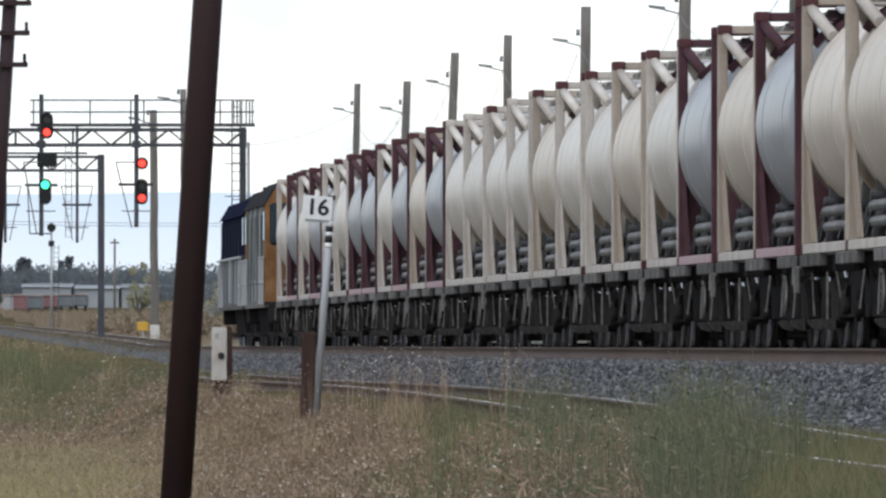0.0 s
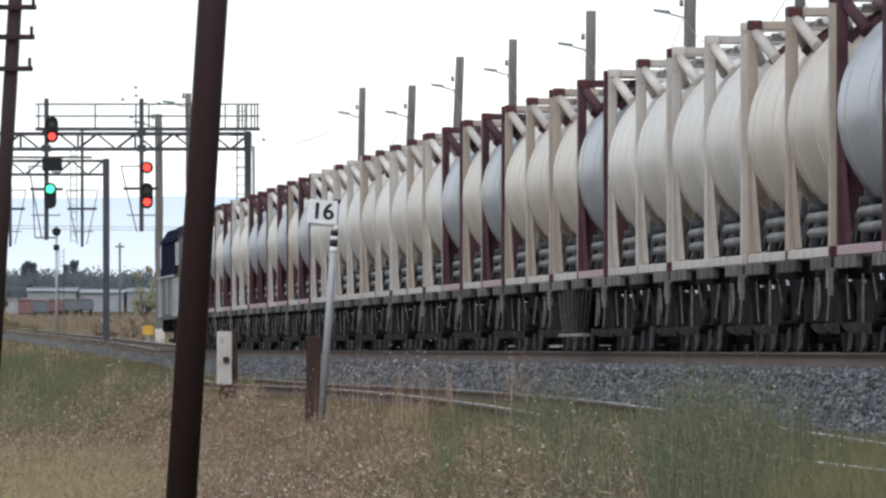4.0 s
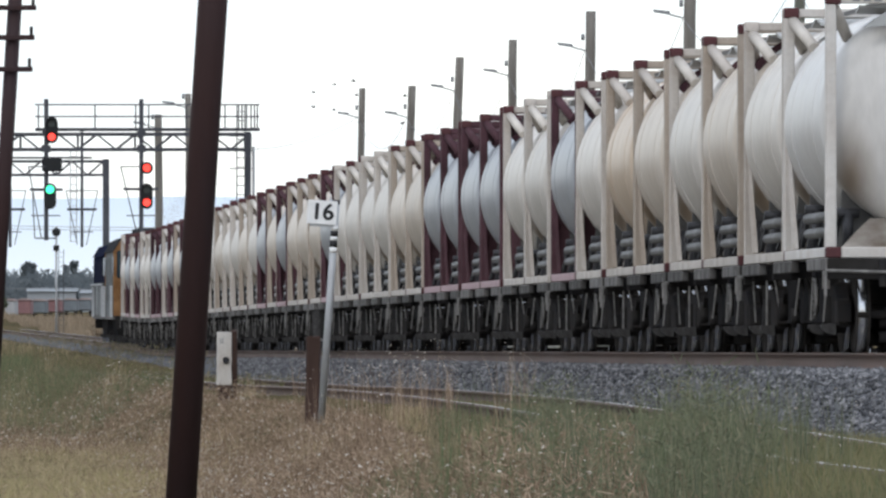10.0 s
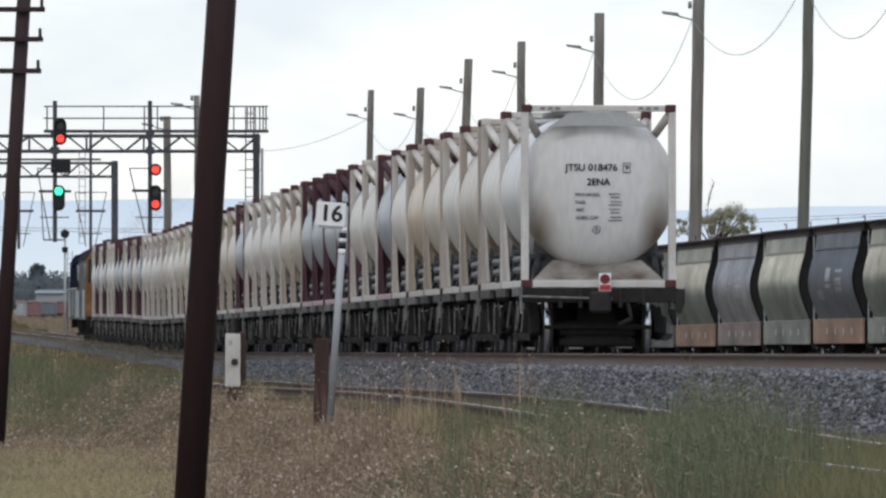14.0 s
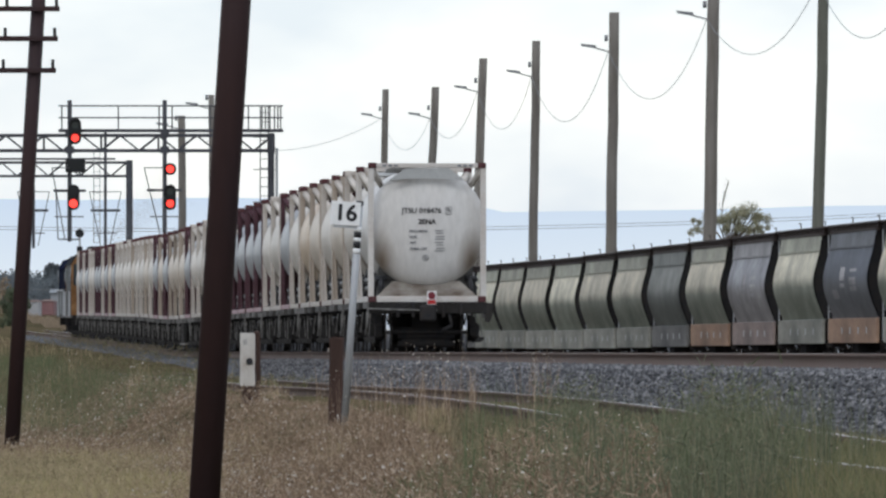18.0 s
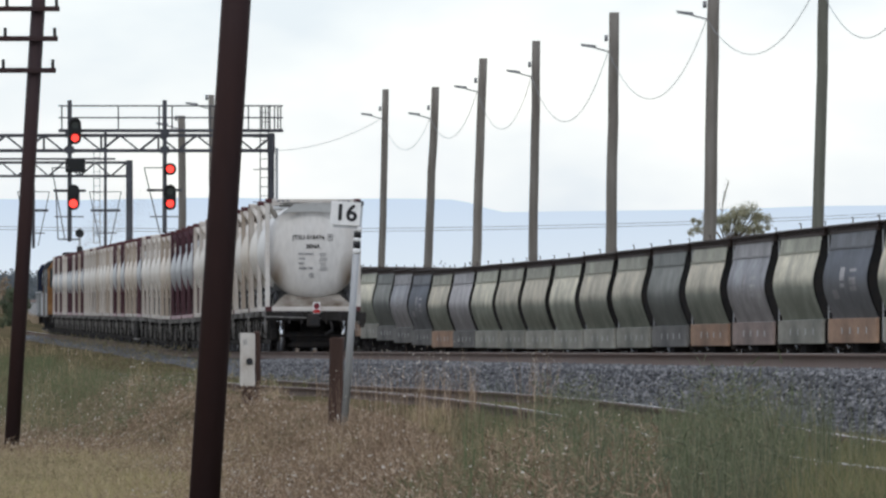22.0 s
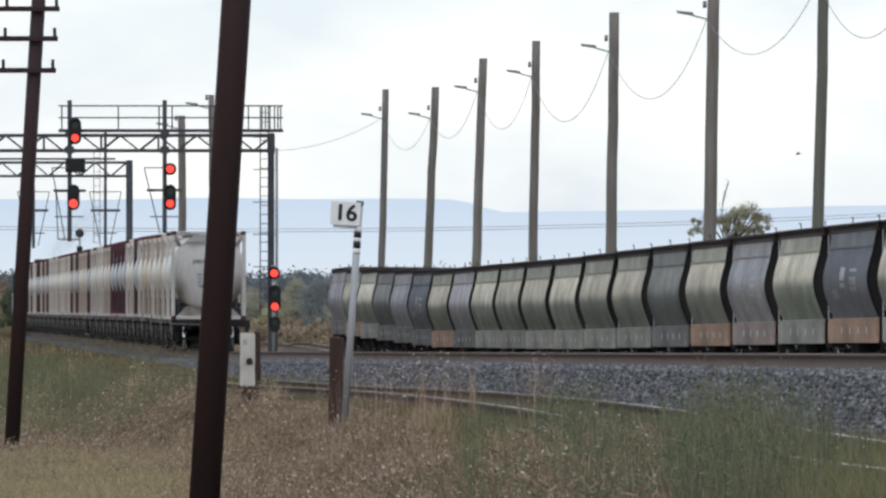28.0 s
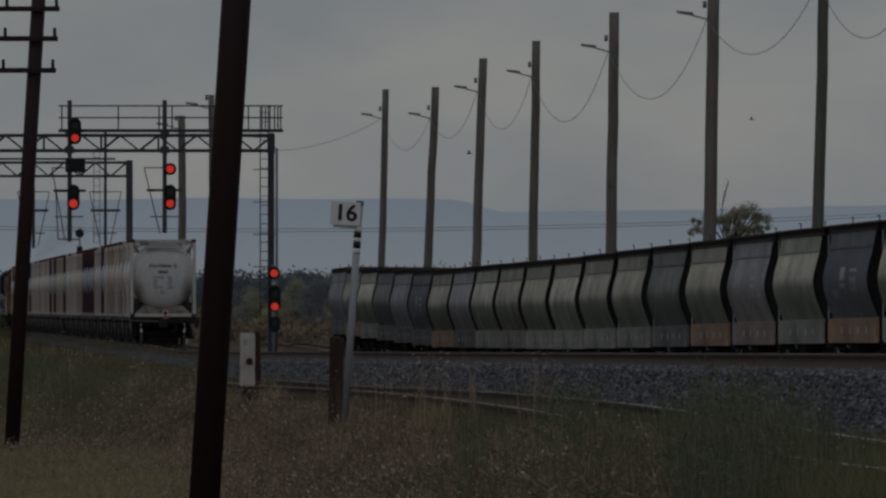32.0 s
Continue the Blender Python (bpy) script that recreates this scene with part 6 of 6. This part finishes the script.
def fade(x, d, p0, p1, seed):
    """Thins a stand out across the land from one bearing to another, with a ragged edge."""
    px = x / d * F + 784 + 110 * np.array([noise.noise((a * 0.8, b * 0.12, seed)) for a, b in zip(x, d)])
    k = smooth(p0, p1, px) if p1 > p0 else 1 - smooth(p1, p0, px)
    m = np.random.default_rng(seed).random(len(x)) < k
    return x[m], d[m]


def away(x, d):
    """Lower growth beside the siding than out in the paddock."""
    return 0.25 + 0.75 * smooth(-1.7, -3.6, x - siding_x(d))


def patch(x, d, scale, seed):
    """A smooth patchiness from 0 to 1 over the land."""
    return np.clip(np.array([0.5 + 0.9 * noise.noise((a * scale, b * scale * 0.3, seed)) for a, b in zip(x, d)]), 0, 1)


# left paddock: short yellow grass, then brown weeds, then green stands along the line
x, d = scatter(42000, 112, 192, -260, 520, 31)
x, d = keep(x, d, -30, -2.9, siding_x)
x, d = fade(x, d, 480, 260, 31)
m = rg.random(len(x)) > smooth(145, 200, d + 14 * rg.normal(size=len(x)))
x, d = x[m], d[m]
p = patch(x, d, 0.5, 1.0)
m = p > 0.42
blades("grass", "short yellow dry grass", x[m], d[m], (0.06 + 0.16 * rg.random(int(m.sum()))) * (0.6 + 0.8 * p[m]), 0.011, M_grass_yellow, 0.7, 1)
blades("grass", "short olive grass between dry grass", x[~m], d[~m], 0.05 + 0.13 * rg.random(int((~m).sum())), 0.011, M_grass_olive, 0.7, 11)
x, d = scatter(26000, 112, 200, -260, 520, 61)
x, d = keep(x, d, -30, -2.9, siding_x)
x, d = fade(x, d, 520, 300, 38)
p = patch(x, d, 1.1, 15.0)
m = p > 0.4
twigs("grass", "matted straw lying in the short grass", x[m], d[m], 0.0, 0.10 + 0.14 * p[m], 0.10, 0.010, M_grass_straw, 62)
# brown weeds gone to seed, from the near left to the sign and on along the siding
x, d = scatter(80000, 44, 215, 60, 1300, 32, 0.95)
x, d = keep(x, d, -8.5, -1.7, siding_x)
x, d = fade(x, d, 180, 420, 32)
x, d = fade(x, d, 1400, 960, 35)
p = patch(x, d, 0.9, 4.0)
blades("weeds", "dry brown weeds gone to seed", x, d, (0.08 + 0.26 * rg.random(len(x))) * (0.45 + 0.9 * p) * away(x, d), 0.008, M_weed_brown, 0.6, 2)
x, d = scatter(150000, 44, 215, 60, 1300, 42, 0.95)
x, d = keep(x, d, -8.5, -1.7, siding_x)
x, d = fade(x, d, 180, 420, 33)
x, d = fade(x, d, 1400, 960, 36)
p = patch(x, d, 0.9, 4.0)
t = twigs("weeds", "tangled brown twigs of dry weeds", x, d, 0.0, (0.12 + 0.26 * p) * away(x, d), 0.07, 0.008, M_weed_brown, 3)
m = rg.random(len(x)) < 0.36 * p * away(x, d)
tufts("seed_heads", "pale seed heads on dry weeds", [q[m] for q in t], 0.0085, 5)
x, d = scatter(45000, 182, 262, -260, 520, 33)
x, d = keep(x, d, -30, -1.6, siding_x)
p = patch(x, d, 0.6, 7.0)
t = twigs("weeds", "tangled brown weeds below the telegraph pole", x, d, 0.0, 0.1 + 0.24 * p, 0.08, 0.010, M_weed_brown, 4)
m = rg.random(len(x)) < 0.14 * p
tufts("seed_heads", "pale seed heads on dry weeds", [q[m] for q in t], 0.013, 6)
x, d = scatter(36000, 215, 400, -260, 520, 34)
x, d = keep(x, d, -40, -1.2, siding_x)
p = patch(x, d, 0.5, 9.0)
blades("grass", "green grass beside the line", x, d, (0.12 + 0.35 * rg.random(len(x))) * (0.5 + 0.7 * p), 0.012, M_grass_green, 0.5, 4)
x, d = scatter(34000, 212, 330, -260, 620, 91)
x, d = keep(x, d, -40, -1.4, siding_x)
p = patch(x, d, 0.7, 12.0)
m = p > 0.35
twigs("weeds", "tangled grey-brown weeds in the green grass", x[m], d[m], 0.02, 0.10 + 0.32 * p[m], 0.10, 0.012, M_weed_olive, 92)
cx, cd = scatter(46, 205, 320, -120, 560, 81)
cx, cd = keep(cx, cd, -30, -1.2, siding_x)
x, d = np.repeat(cx, 16) + 0.12 * rg.normal(size=16 * len(cx)), np.repeat(cd, 16) + 0.3 * rg.normal(size=16 * len(cx))
t = blades("weeds", "tall thin straw-coloured weeds in the green grass", x, d, 0.3 + 0.55 * rg.random(len(x)), 0.010, M_grass_straw, 0.3, 82)
tufts("seed_heads", "pale heads of tall weeds", t, 0.012, 83)
# the siding, half buried in green and straw grass
x, d = scatter(70000, 40, 160, 640, 1760, 35, 0.85)
x, d = keep(x, d, -4.2, 2.3, siding_x)
x, d = fade(x, d, 760, 1120, 37)
p = patch(x, d, 0.8, 3.0)
stand = np.exp(-(((x / d * F + 784) - 1290) / 120.0) ** 2)
h = (0.03 + 0.12 * rg.random(len(x))) * (0.4 + p) + stand * 0.22 * rg.random(len(x)) * (np.abs(x - siding_x(d)) > 0.9)
h = h * (0.3 + 0.7 * smooth(-1.0, -2.0, x - siding_x(d)))
m = (p + 0.5 * stand) > 0.45
blades("grass", "green grass growing through the siding", x[m], d[m], h[m], 0.007, M_grass_green, 0.5, 5)
t = blades("grass", "straw-coloured grass along the siding", x[~m], d[~m], h[~m], 0.007, M_grass_straw, 0.6, 6)
m = rg.random(len(t[0])) < 0.06
tufts("seed_heads", "pale seed heads on dry grass", [q[m] for q in t], 0.010, 7)
x, d = scatter(30000, 52, 150, 800, 1760, 45, 0.85)
x, d = keep(x, d, -4.2, 2.2, siding_x)
twigs("weeds", "tangled low weeds over the siding", x, d, 0.0, 0.03 + 0.12 * smooth(-0.95, -1.6, x - siding_x(d)), 0.05, 0.008, M_weed_olive, 14)
x, d = scatter(26000, 120, 340, 300, 1100, 37)
x, d = keep(x, d, -2.4, 2.2, siding_x)
blades("grass", "thin green grass at the ballast edge", x, d, 0.02 + 0.06 * rg.random(len(x)) + 0.14 * smooth(200, 260, d) * rg.random(len(x)), 0.009, M_grass_olive, 0.5, 7)
# sparse tall stalks before the ballast, straw tufts among the weeds
x, d = scatter(1500, 56, 112, 820, 1560, 51)
x, d = keep(x, d, -3.2, -0.9, siding_x)
x, d = clumpy(x, d, 1.6, 0.0, 13)
blades("grass", "sparse tall green stalks beside the siding", x, d, 0.25 + 0.35 * rg.random(len(x)), 0.007, M_grass_green, 0.25, 21)
cx, cd = scatter(70, 70, 200, 250, 1050, 52)
cx, cd = keep(cx, cd, -8, -1.2, siding_x)
x, d = np.repeat(cx, 70) + 0.10 * rg.normal(size=70 * len(cx)), np.repeat(cd, 70) + 0.10 * rg.normal(size=70 * len(cx))
t = blades("grass", "pale straw tufts standing among the weeds", x, d, 0.08 + 0.17 * rg.random(len(x)), 0.007, M_grass_straw, 0.9, 22)
x, d = scatter(260, 110, 190, 560, 860, 53)
x, d = keep(x, d, -3.0, -0.5, siding_x)
t = blades("weeds", "single dry stalks by the sign", x, d, 0.35 + 0.5 * rg.random(len(x)), 0.007, M_weed_brown, 0.3, 23)
tufts("seed_heads", "dry seed heads on single stalks", t, 0.008, 24)
x, d = scatter(34000, 38, 84, 520, 1760, 55)
x, d = keep(x, d, -5.0, 2.2, siding_x)
m = rg.random(len(x)) < 0.5
blades("grass", "low green grass in the near paddock", x[m], d[m], 0.06 + 0.17 * rg.random(int(m.sum())), 0.007, M_grass_green, 0.7, 56)
twigs("weeds", "low olive weeds in the near paddock", x[~m], d[~m], 0.0, 0.10, 0.06, 0.008, M_weed_olive, 57)
# a stand of tall grey-green grass over and before the siding
M_grass_tall = islands("grass_tall", [(0.06, 0.07, 0.045), (0.10, 0.118, 0.068), (0.155, 0.168, 0.10), (0.24, 0.23, 0.15), (0.085, 0.108, 0.07), (0.19, 0.15, 0.10)], soft=0.3)
cp = np.concatenate([1300 + 48 * rg.normal(size=46), 1030 + 40 * rg.normal(size=12), rg.uniform(940, 1390, 150), rg.uniform(1010, 1330, 60)])
cd = np.concatenate([rg.uniform(54, 68, 46), rg.uniform(74, 92, 12), rg.uniform(54, 92, 150), rg.uniform(78, 118, 60)])
ch = np.concatenate([rg.uniform(0.28, 0.72, 46), rg.uniform(0.30, 0.62, 12), 0.06 + 0.30 * rg.random(150) ** 1.8, rg.uniform(0.05, 0.18, 60)])
cx = (cp - 784) / F * cd
u = cx - siding_x(cd)
m = (u > -2.4) & (u < 0.95)
cx, cd, ch = cx[m], cd[m], ch[m]
x, d = np.repeat(cx, 100) + 0.065 * rg.normal(size=100 * len(cx)), np.repeat(cd, 100) + 0.4 * rg.normal(size=100 * len(cx))
x = x + 0.02 * rg.normal(size=len(x))
blades("grass", "stand of tall grey-green grass over the siding", x, d, np.repeat(ch, 100) * (0.15 + 0.85 * rg.random(len(x)) ** 1.35), 0.0042, M_grass_tall, 0.42, 58)
k = np.random.default_rng(77).random(len(x)) < 0.8
twigs("grass", "leafy grey-green growth in the tall grass", x[k], d[k], 0.02, (np.repeat(ch, 100) * 0.85)[k], 0.05, 0.006, M_grass_tall, 78)
x, d = scatter(26, 55, 75, 990, 1540, 66)
x, d = np.repeat(x, 26) + 0.03 * rg.normal(size=26 * len(x)), np.repeat(d, 26) + 0.2 * rg.normal(size=26 * len(x))
blades("grass", "thin tall tufts standing over the grass", x, d, 0.3 + 0.34 * rg.random(len(x)), 0.004, M_grass_tall, 0.3, 67)
x, d = scatter(900, 54, 110, 960, 1560, 59)
x, d = keep(x, d, -2.4, -0.2, siding_x)
t = blades("grass", "single stalks over the tall grass", x, d, 0.15 + 0.36 * rg.random(len(x)), 0.004, M_grass_tall, 0.3, 60)
m = rg.random(len(t[0])) < 0.2
tufts("seed_heads", "small heads on tall stalks", [q[m] for q in t], 0.005, 63)
x, d = scatter(15000, 40, 92, 1060, 1760, 85)
x, d = keep(x, d, -1.25, 1.25, siding_x)
x, d = clumpy(x, d, 1.2, -0.22, 86)
blades("grass", "olive and straw grass hiding the siding rails", x, d, 0.10 + 0.16 * rg.random(len(x)), 0.006, M_grass_olive, 0.5, 87)
x, d = scatter(9000, 40, 64, 1280, 1760, 93)
x, d = keep(x, d, -1.4, 0.9, siding_x)
blades("grass", "matted olive grass over the near siding rails", x, d, 0.12 + 0.14 * rg.random(len(x)), 0.006, M_grass_olive, 0.6, 94)
# a few tall branching dry weeds before the ballast
cx, cd = scatter(16, 104, 150, 640, 980, 88)
cx, cd = keep(cx, cd, -2.6, 0.6, siding_x)
x, d = np.repeat(cx, 9) + 0.05 * rg.normal(size=9 * len(cx)), np.repeat(cd, 9) + 0.1 * rg.normal(size=9 * len(cx))
t = blades("weeds", "tall branching dry weeds beside the siding", x, d, 0.35 + 0.45 * rg.random(len(x)), 0.006, M_weed_brown, 0.35, 89)
q = np.repeat(np.arange(len(x)), 3)
k = rg.random(len(q))
tufts("seed_heads", "small dry heads up the branching weeds", [x[q] + (t[0][q] - x[q]) * k + 0.02 * rg.normal(size=len(q)), d[q] + (t[1][q] - d[q]) * k, ground_z(x[q], d[q]) + (t[2][q] - ground_z(x[q], d[q])) * (0.45 + 0.55 * k)], 0.0045, 90)
# brown weeds and pale seed heads among the near grass
x, d = scatter(9000, 54, 84, 860, 1190, 73)
x, d = keep(x, d, -2.6, -0.9, siding_x)
x, d = clumpy(x, d, 2.2, -0.05, 74)
t = twigs("weeds", "brown seeding weeds among the green grass", x, d, 0.02, 0.22, 0.07, 0.007, M_weed_brown, 75)
m = rg.random(len(x)) < 0.045
tufts("seed_heads", "pale seed heads among the green grass", [q[m] for q in t], 0.008, 76)
x, d = scatter(80000, 600, 1240, -260, 640, 64)
m = x > main_x(d) + 3.0
x, d = x[m], d[m]
k = smooth(100, 270, x / d * F + 784)
blades("grass", "golden dry grass on the rise past the gantries", x, d, (0.3 + 0.6 * k) * (0.4 + 0.8 * rg.random(len(x))), 0.035, M_leaf_scrub, 0.5, 65)
x, d = scatter(14000, 1080, 1235, -260, 420, 68)
m = x > main_x(d) + 3.0
blades("grass", "tall dry grass before the far goods wagons", x[m], d[m], 0.5 + 0.9 * rg.random(int(m.sum())), 0.10, M_leaf_scrub, 0.5, 69)
x, d = scatter(26000, 228, 520, -260, 700, 54)
m = (x < main_x(d) - 2.9) & (x > main_x(d) - 16)
x, d = x[m], d[m]
m = rg.random(len(x)) < 0.6
blades("grass", "low olive grass below the main line", x[m], d[m], 0.06 + 0.2 * rg.random(int(m.sum())), 0.016, M_grass_olive, 0.6, 25)
twigs("weeds", "low grey-brown weeds below the main line", x[~m], d[~m], 0.0, 0.2, 0.12, 0.016, M_weed_olive, 26)
x, d = scatter(4000, 420, 1000, -260, 480, 38)
m = x < main_x(d) - 3.2
blades("grass", "straw grass beyond the gantries", x[m], d[m], 0.12 + 0.3 * rg.random(int(m.sum())), 0.03, M_grass_straw, 0.35, 8)
x, d = scatter(9000, 440, 900, 380, 700, 39)
m = (x > main_x(d) + 3.2) & (x < yard_x(d) - 3)
blades("grass", "straw grass between the tracks", x[m], d[m], 0.3 + 0.7 * rg.random(int(m.sum())), 0.03, M_grass_straw, 0.35, 9)


# ---- the standing hoppers ----
HOPPERS = [("slate", "grey"), ("green", "green"), ("navy", "orange"), ("lime", "green"), ("slate", "pink"), ("green", "orange"), ("dark", "grey"), ("green", "green"), ("green", "green"), ("lime", "green"),
           ("green", "green"), ("green", "green"), ("lime", "green"), ("mauve", "grey"), ("green", "orange"), ("navy", "grey"), ("slate", "grey"), ("dark", "grey"), ("lime", "green"), ("green", "orange"), ("slate", "grey")]
first_of = {}
for i, key in enumerate(HOPPERS):
    d = 350 + (i - 3 + 0.5) * 15.3
    m = Matrix.Translation((float(yard_x(d)), d, float(yard_z(d)))) @ Matrix.Rotation(math.atan(0.0597), 4, "Z")
    if key not in first_of:
        first_of[key] = hopper_wagon(*key)
        first_of[key].matrix_basis = m
    else:
        copy_thing(first_of[key], m)

# ---- the train: wagons and containers from the rear ----
KINDS = {1: "marked", 3: "cream", 5: "cream", 6: "tan", 8: "maroon", 11: "maroon", 12: "maroon", 13: "maroon", 14: "maroon", 15: "cream", 16: "cream", 19: "marked", 21: "maroon", 22: "cream", 23: "cream", 24: "cream", 25: "maroon",
         26: "cream", 27: "maroon", 29: "cream", 30: "marked", 32: "cream", 37: "maroon", 38: "cream", 39: "maroon", 41: "maroon", 42: "maroon", 45: "maroon", 47: "maroon"}
TRAIN = []                      # (thing, metres ahead of the tail, height over the rails)
proto = {}
wagon = flat_wagon()
for k in range(24):
    w = wagon if k == 0 else flat_wagon(True) if k == 10 else copy_thing(wagon, Matrix())
    mid = 6.12 + k * WAGON
    TRAIN.append((w, mid, 0.0))
    for j in (0, 1):
        kind = KINDS.get(2 * k + j + 1, "white" if (2 * k + j) % 3 else "marked")
        if k == 0 and j == 0:
            c = tank_container("marked", True)
            tagged(c, "white tank container with black stencilled code on its rear head")
            add_markings(c)
        elif kind not in proto:
            c = proto[kind] = tank_container(kind)
        else:
            c = copy_thing(proto[kind], Matrix())
        TRAIN.append((c, mid - 3.07 + j * 6.14, 1.04))
TRAIN.append((locomotive("silver"), 6.12 + 23 * WAGON + 6.55 + 7.2, 0.0))
TRAIN.append((locomotive("navy"), 6.12 + 23 * WAGON + 6.55 + 7.2 + 16.4, 0.0))
tail = tagged(new("tail_marker"), "end-of-train marker board with red disc and red lamp", "marker lamp")
bm = B()
box(bm, (-0.095, -0.02, 0.0), (0.095, 0.02, 0.29), bevel=0.006)
part("board", bm, M_sign, tail)
bm = B()
rod(bm, (0, -0.045, 0.195), (0, -0.02, 0.195), 0.078, n=18)
part("lamp", bm, M_tail, tail)
bm = B()
box(bm, (-0.085, -0.035, 0.02), (0.085, -0.021, 0.10))
part("reflector", bm, M_red, tail)
bm = B()
rod(bm, (0, 0.0, -0.3), (0, 0.0, 0.0), 0.04, n=8)
part("bracket", bm, M_under, tail)
for o in tail.children:
    o.location.x = 0.085
TRAIN.append((tail, -0.16, 0.98))

x, d = scatter(9000, 300, 540, -260, 620, 71)
m = (x < main_x(d) - 1.9) & (x > main_x(d) - 4.6)
x, d = x[m], d[m]
twigs("weeds", "thin brown weeds on the far ballast shoulder", x, d, 0.25, 0.75 * smooth(-1.5, -3.8, x - main_x(d)) * 0.2 + 0.5, 0.14, 0.02, M_weed_olive, 72)
M_soot = material("exhaust_soot", (0.20, 0.185, 0.175), 1.0, vary=0.1)
rs = np.random.default_rng(3)
n_soot = 26000
u = rs.random(n_soot) ** 0.8
c = np.stack([0.3 + 2.2 * u + rs.normal(size=n_soot) * (0.25 + 0.45 * u), -36 * u + rs.normal(size=n_soot) * 2, 4.4 + 2.4 * u + rs.normal(size=n_soot) * (0.2 + 0.55 * u)], -1)
v = (c[:, None, :] + rs.normal(size=(n_soot, 3, 3)) * 0.0055).reshape(-1, 3)
k = np.arange(n_soot) * 3
smoke = sheet("exhaust_smoke", v.tolist(), np.stack([k, k + 1, k + 2], -1).tolist(), M_soot)
tagged(smoke, "thin grey-brown exhaust smoke over the locomotive", "smoke", kind="stuff")
TRAIN.append((smoke, 6.12 + 23 * WAGON + 6.55 + 6.0, 0.0))

for za, zb, da in ((9.6, 8.6, 900), (9.9, 9.0, 910), (5.4, 5.9, 905)):
    wire(Vector((-60, da, za)), Vector((45, da, za + 0.7)), 1.5, 0.022, "thin far power line across the sky")

# ---- birds ----
M_bird = material("bird_grey", (0.10, 0.10, 0.11), 0.8, vary=0.2, scale=20)


def bird():
    root = tagged(new("bird"), "small dark grey bird in flight", "bird", "flock of birds")
    bm = B()
    lathe(bm, [(-0.09, 0.007), (-0.06, 0.017), (0.0, 0.026), (0.05, 0.02), (0.07, 0.016), (0.09, 0.004)], 10)
    part("body", bm, M_bird, root)
    for s in (-1, 1):
        bm = B()
        prism(bm, [(s * 0.015, -0.03), (s * 0.015, 0.035), (s * 0.10, 0.03), (s * 0.16, -0.035), (s * 0.09, -0.03)], -0.004, 0.004, axis=2)
        w = part("wing", bm, M_bird, root)
        w.rotation_euler = (0, -s * 0.5, 0)
    bm = B()
    prism(bm, [(-0.012, -0.08), (0.012, -0.08), (0.03, -0.14), (-0.03, -0.14)], -0.004, 0.004, axis=2)
    part("tail", bm, M_bird, root)
    return root


first_bird = bird()
BIRDS = [first_bird] + [copy_thing(first_bird, Matrix()) for _ in range(10)]

LATE_BIRDS = [copy_thing(first_bird, Matrix()) for _ in range(3)]

TAIL_AT = ((0, -14.5), (10.5, 146.8), (13, 185.2), (17, 248.0), (21, 311.0), (25, 372.5), (28, 417.0), (32, 474.0))


def tail_d(t):
    """How far down the line the train's tail stands at t seconds."""
    ts, ds = [a for a, _ in TAIL_AT], [b for _, b in TAIL_AT]
    lo = np.interp(np.linspace(t - 1.5, t + 1.5, 13), [-10] + ts + [42], [ds[0] - 153.6] + ds + [ds[-1] + 140])
    return float(np.mean(lo))


def on_line(d, up):
    g = (float(main_x(d + 3)) - float(main_x(d - 3))) / 6
    r = (float(main_z(d + 3)) - float(main_z(d - 3))) / 6
    return Matrix.Translation((float(main_x(d)), d, float(main_z(d)) + up)) @ Matrix.Rotation(-math.atan(g), 4, "Z") @ Matrix.Rotation(math.atan(r), 4, "X")


def motions():
    times = [0, 2, 4, 6, 8, 10, 12, 14, 16, 18, 20, 22, 24, 26, 28, 30, 32]
    for thing, ahead, up in TRAIN:
        walk(thing, [(t, on_line(tail_d(t) + ahead, up)) for t in times])
    rb = random.Random(9)
    for i, b in enumerate(BIRDS):
        px, py, d = rb.uniform(440, 720), rb.uniform(170, 290), rb.uniform(470, 560)
        vx, ph = rb.uniform(8, 26), rb.uniform(0, 6.28)
        rows = []
        for t in (0, 3, 5, 6, 7, 8, 9, 10, 11, 12, 14, 20, 32):
            k = t - 7.5
            x = px + vx * k + 26 * math.sin(t * 0.9 + ph) - (200 * max(0, 5 - t)) + 240 * max(0, t - 9.5)
            y = py + 20 * math.cos(t * 1.1 + ph) - 40 * max(0, 5 - t) - 90 * max(0, t - 9.5)
            rows.append((t, Matrix.Translation(((x - 784) * d / F, d, (620 - y) * d / F)) @ Matrix.Rotation(radians(-80 + 25 * math.sin(ph + t * 0.5)), 4, "Z")))
        walk(b, rows)
    # three birds that cross the sky over the hoppers near the end
    for b, d, turned, way in zip(LATE_BIRDS, (430.0, 400.0, 520.0), (75, 60, 80), (
            ((0, 1900, 250), (26, 1690, 262), (28.2, 1379, 271), (29, 1269, 271), (30.2, 1117, 277), (31, 978, 278), (32, 830, 270)),
            ((0, 1990, 120), (27, 1930, 150), (29, 1535, 236), (29.8, 1373, 274), (30.2, 1296, 302), (31, 1195, 353), (32, 1080, 330)),
            ((0, 2300, 120), (29, 1990, 140), (31, 1555, 178), (32, 1330, 210)))):
        walk(b, [(t, Matrix.Translation(((px - 784) * d / F, d, (620 - py) * d / F)) @ Matrix.Rotation(radians(turned + 12 * math.sin(t * 3)), 4, "Z") @ Matrix.Rotation(0.5 * math.sin(t * 2), 4, "Y")) for t, px, py in way])
    turn = lambda a: Matrix.Translation(BLIND_AT) @ Matrix.Rotation(radians(a), 4, "Y")
    walk(vane, [(0, turn(180)), (15.2, turn(180)), (15.5, turn(120)), (15.8, turn(60)), (16.1, turn(0)), (32, turn(0))])


motions()
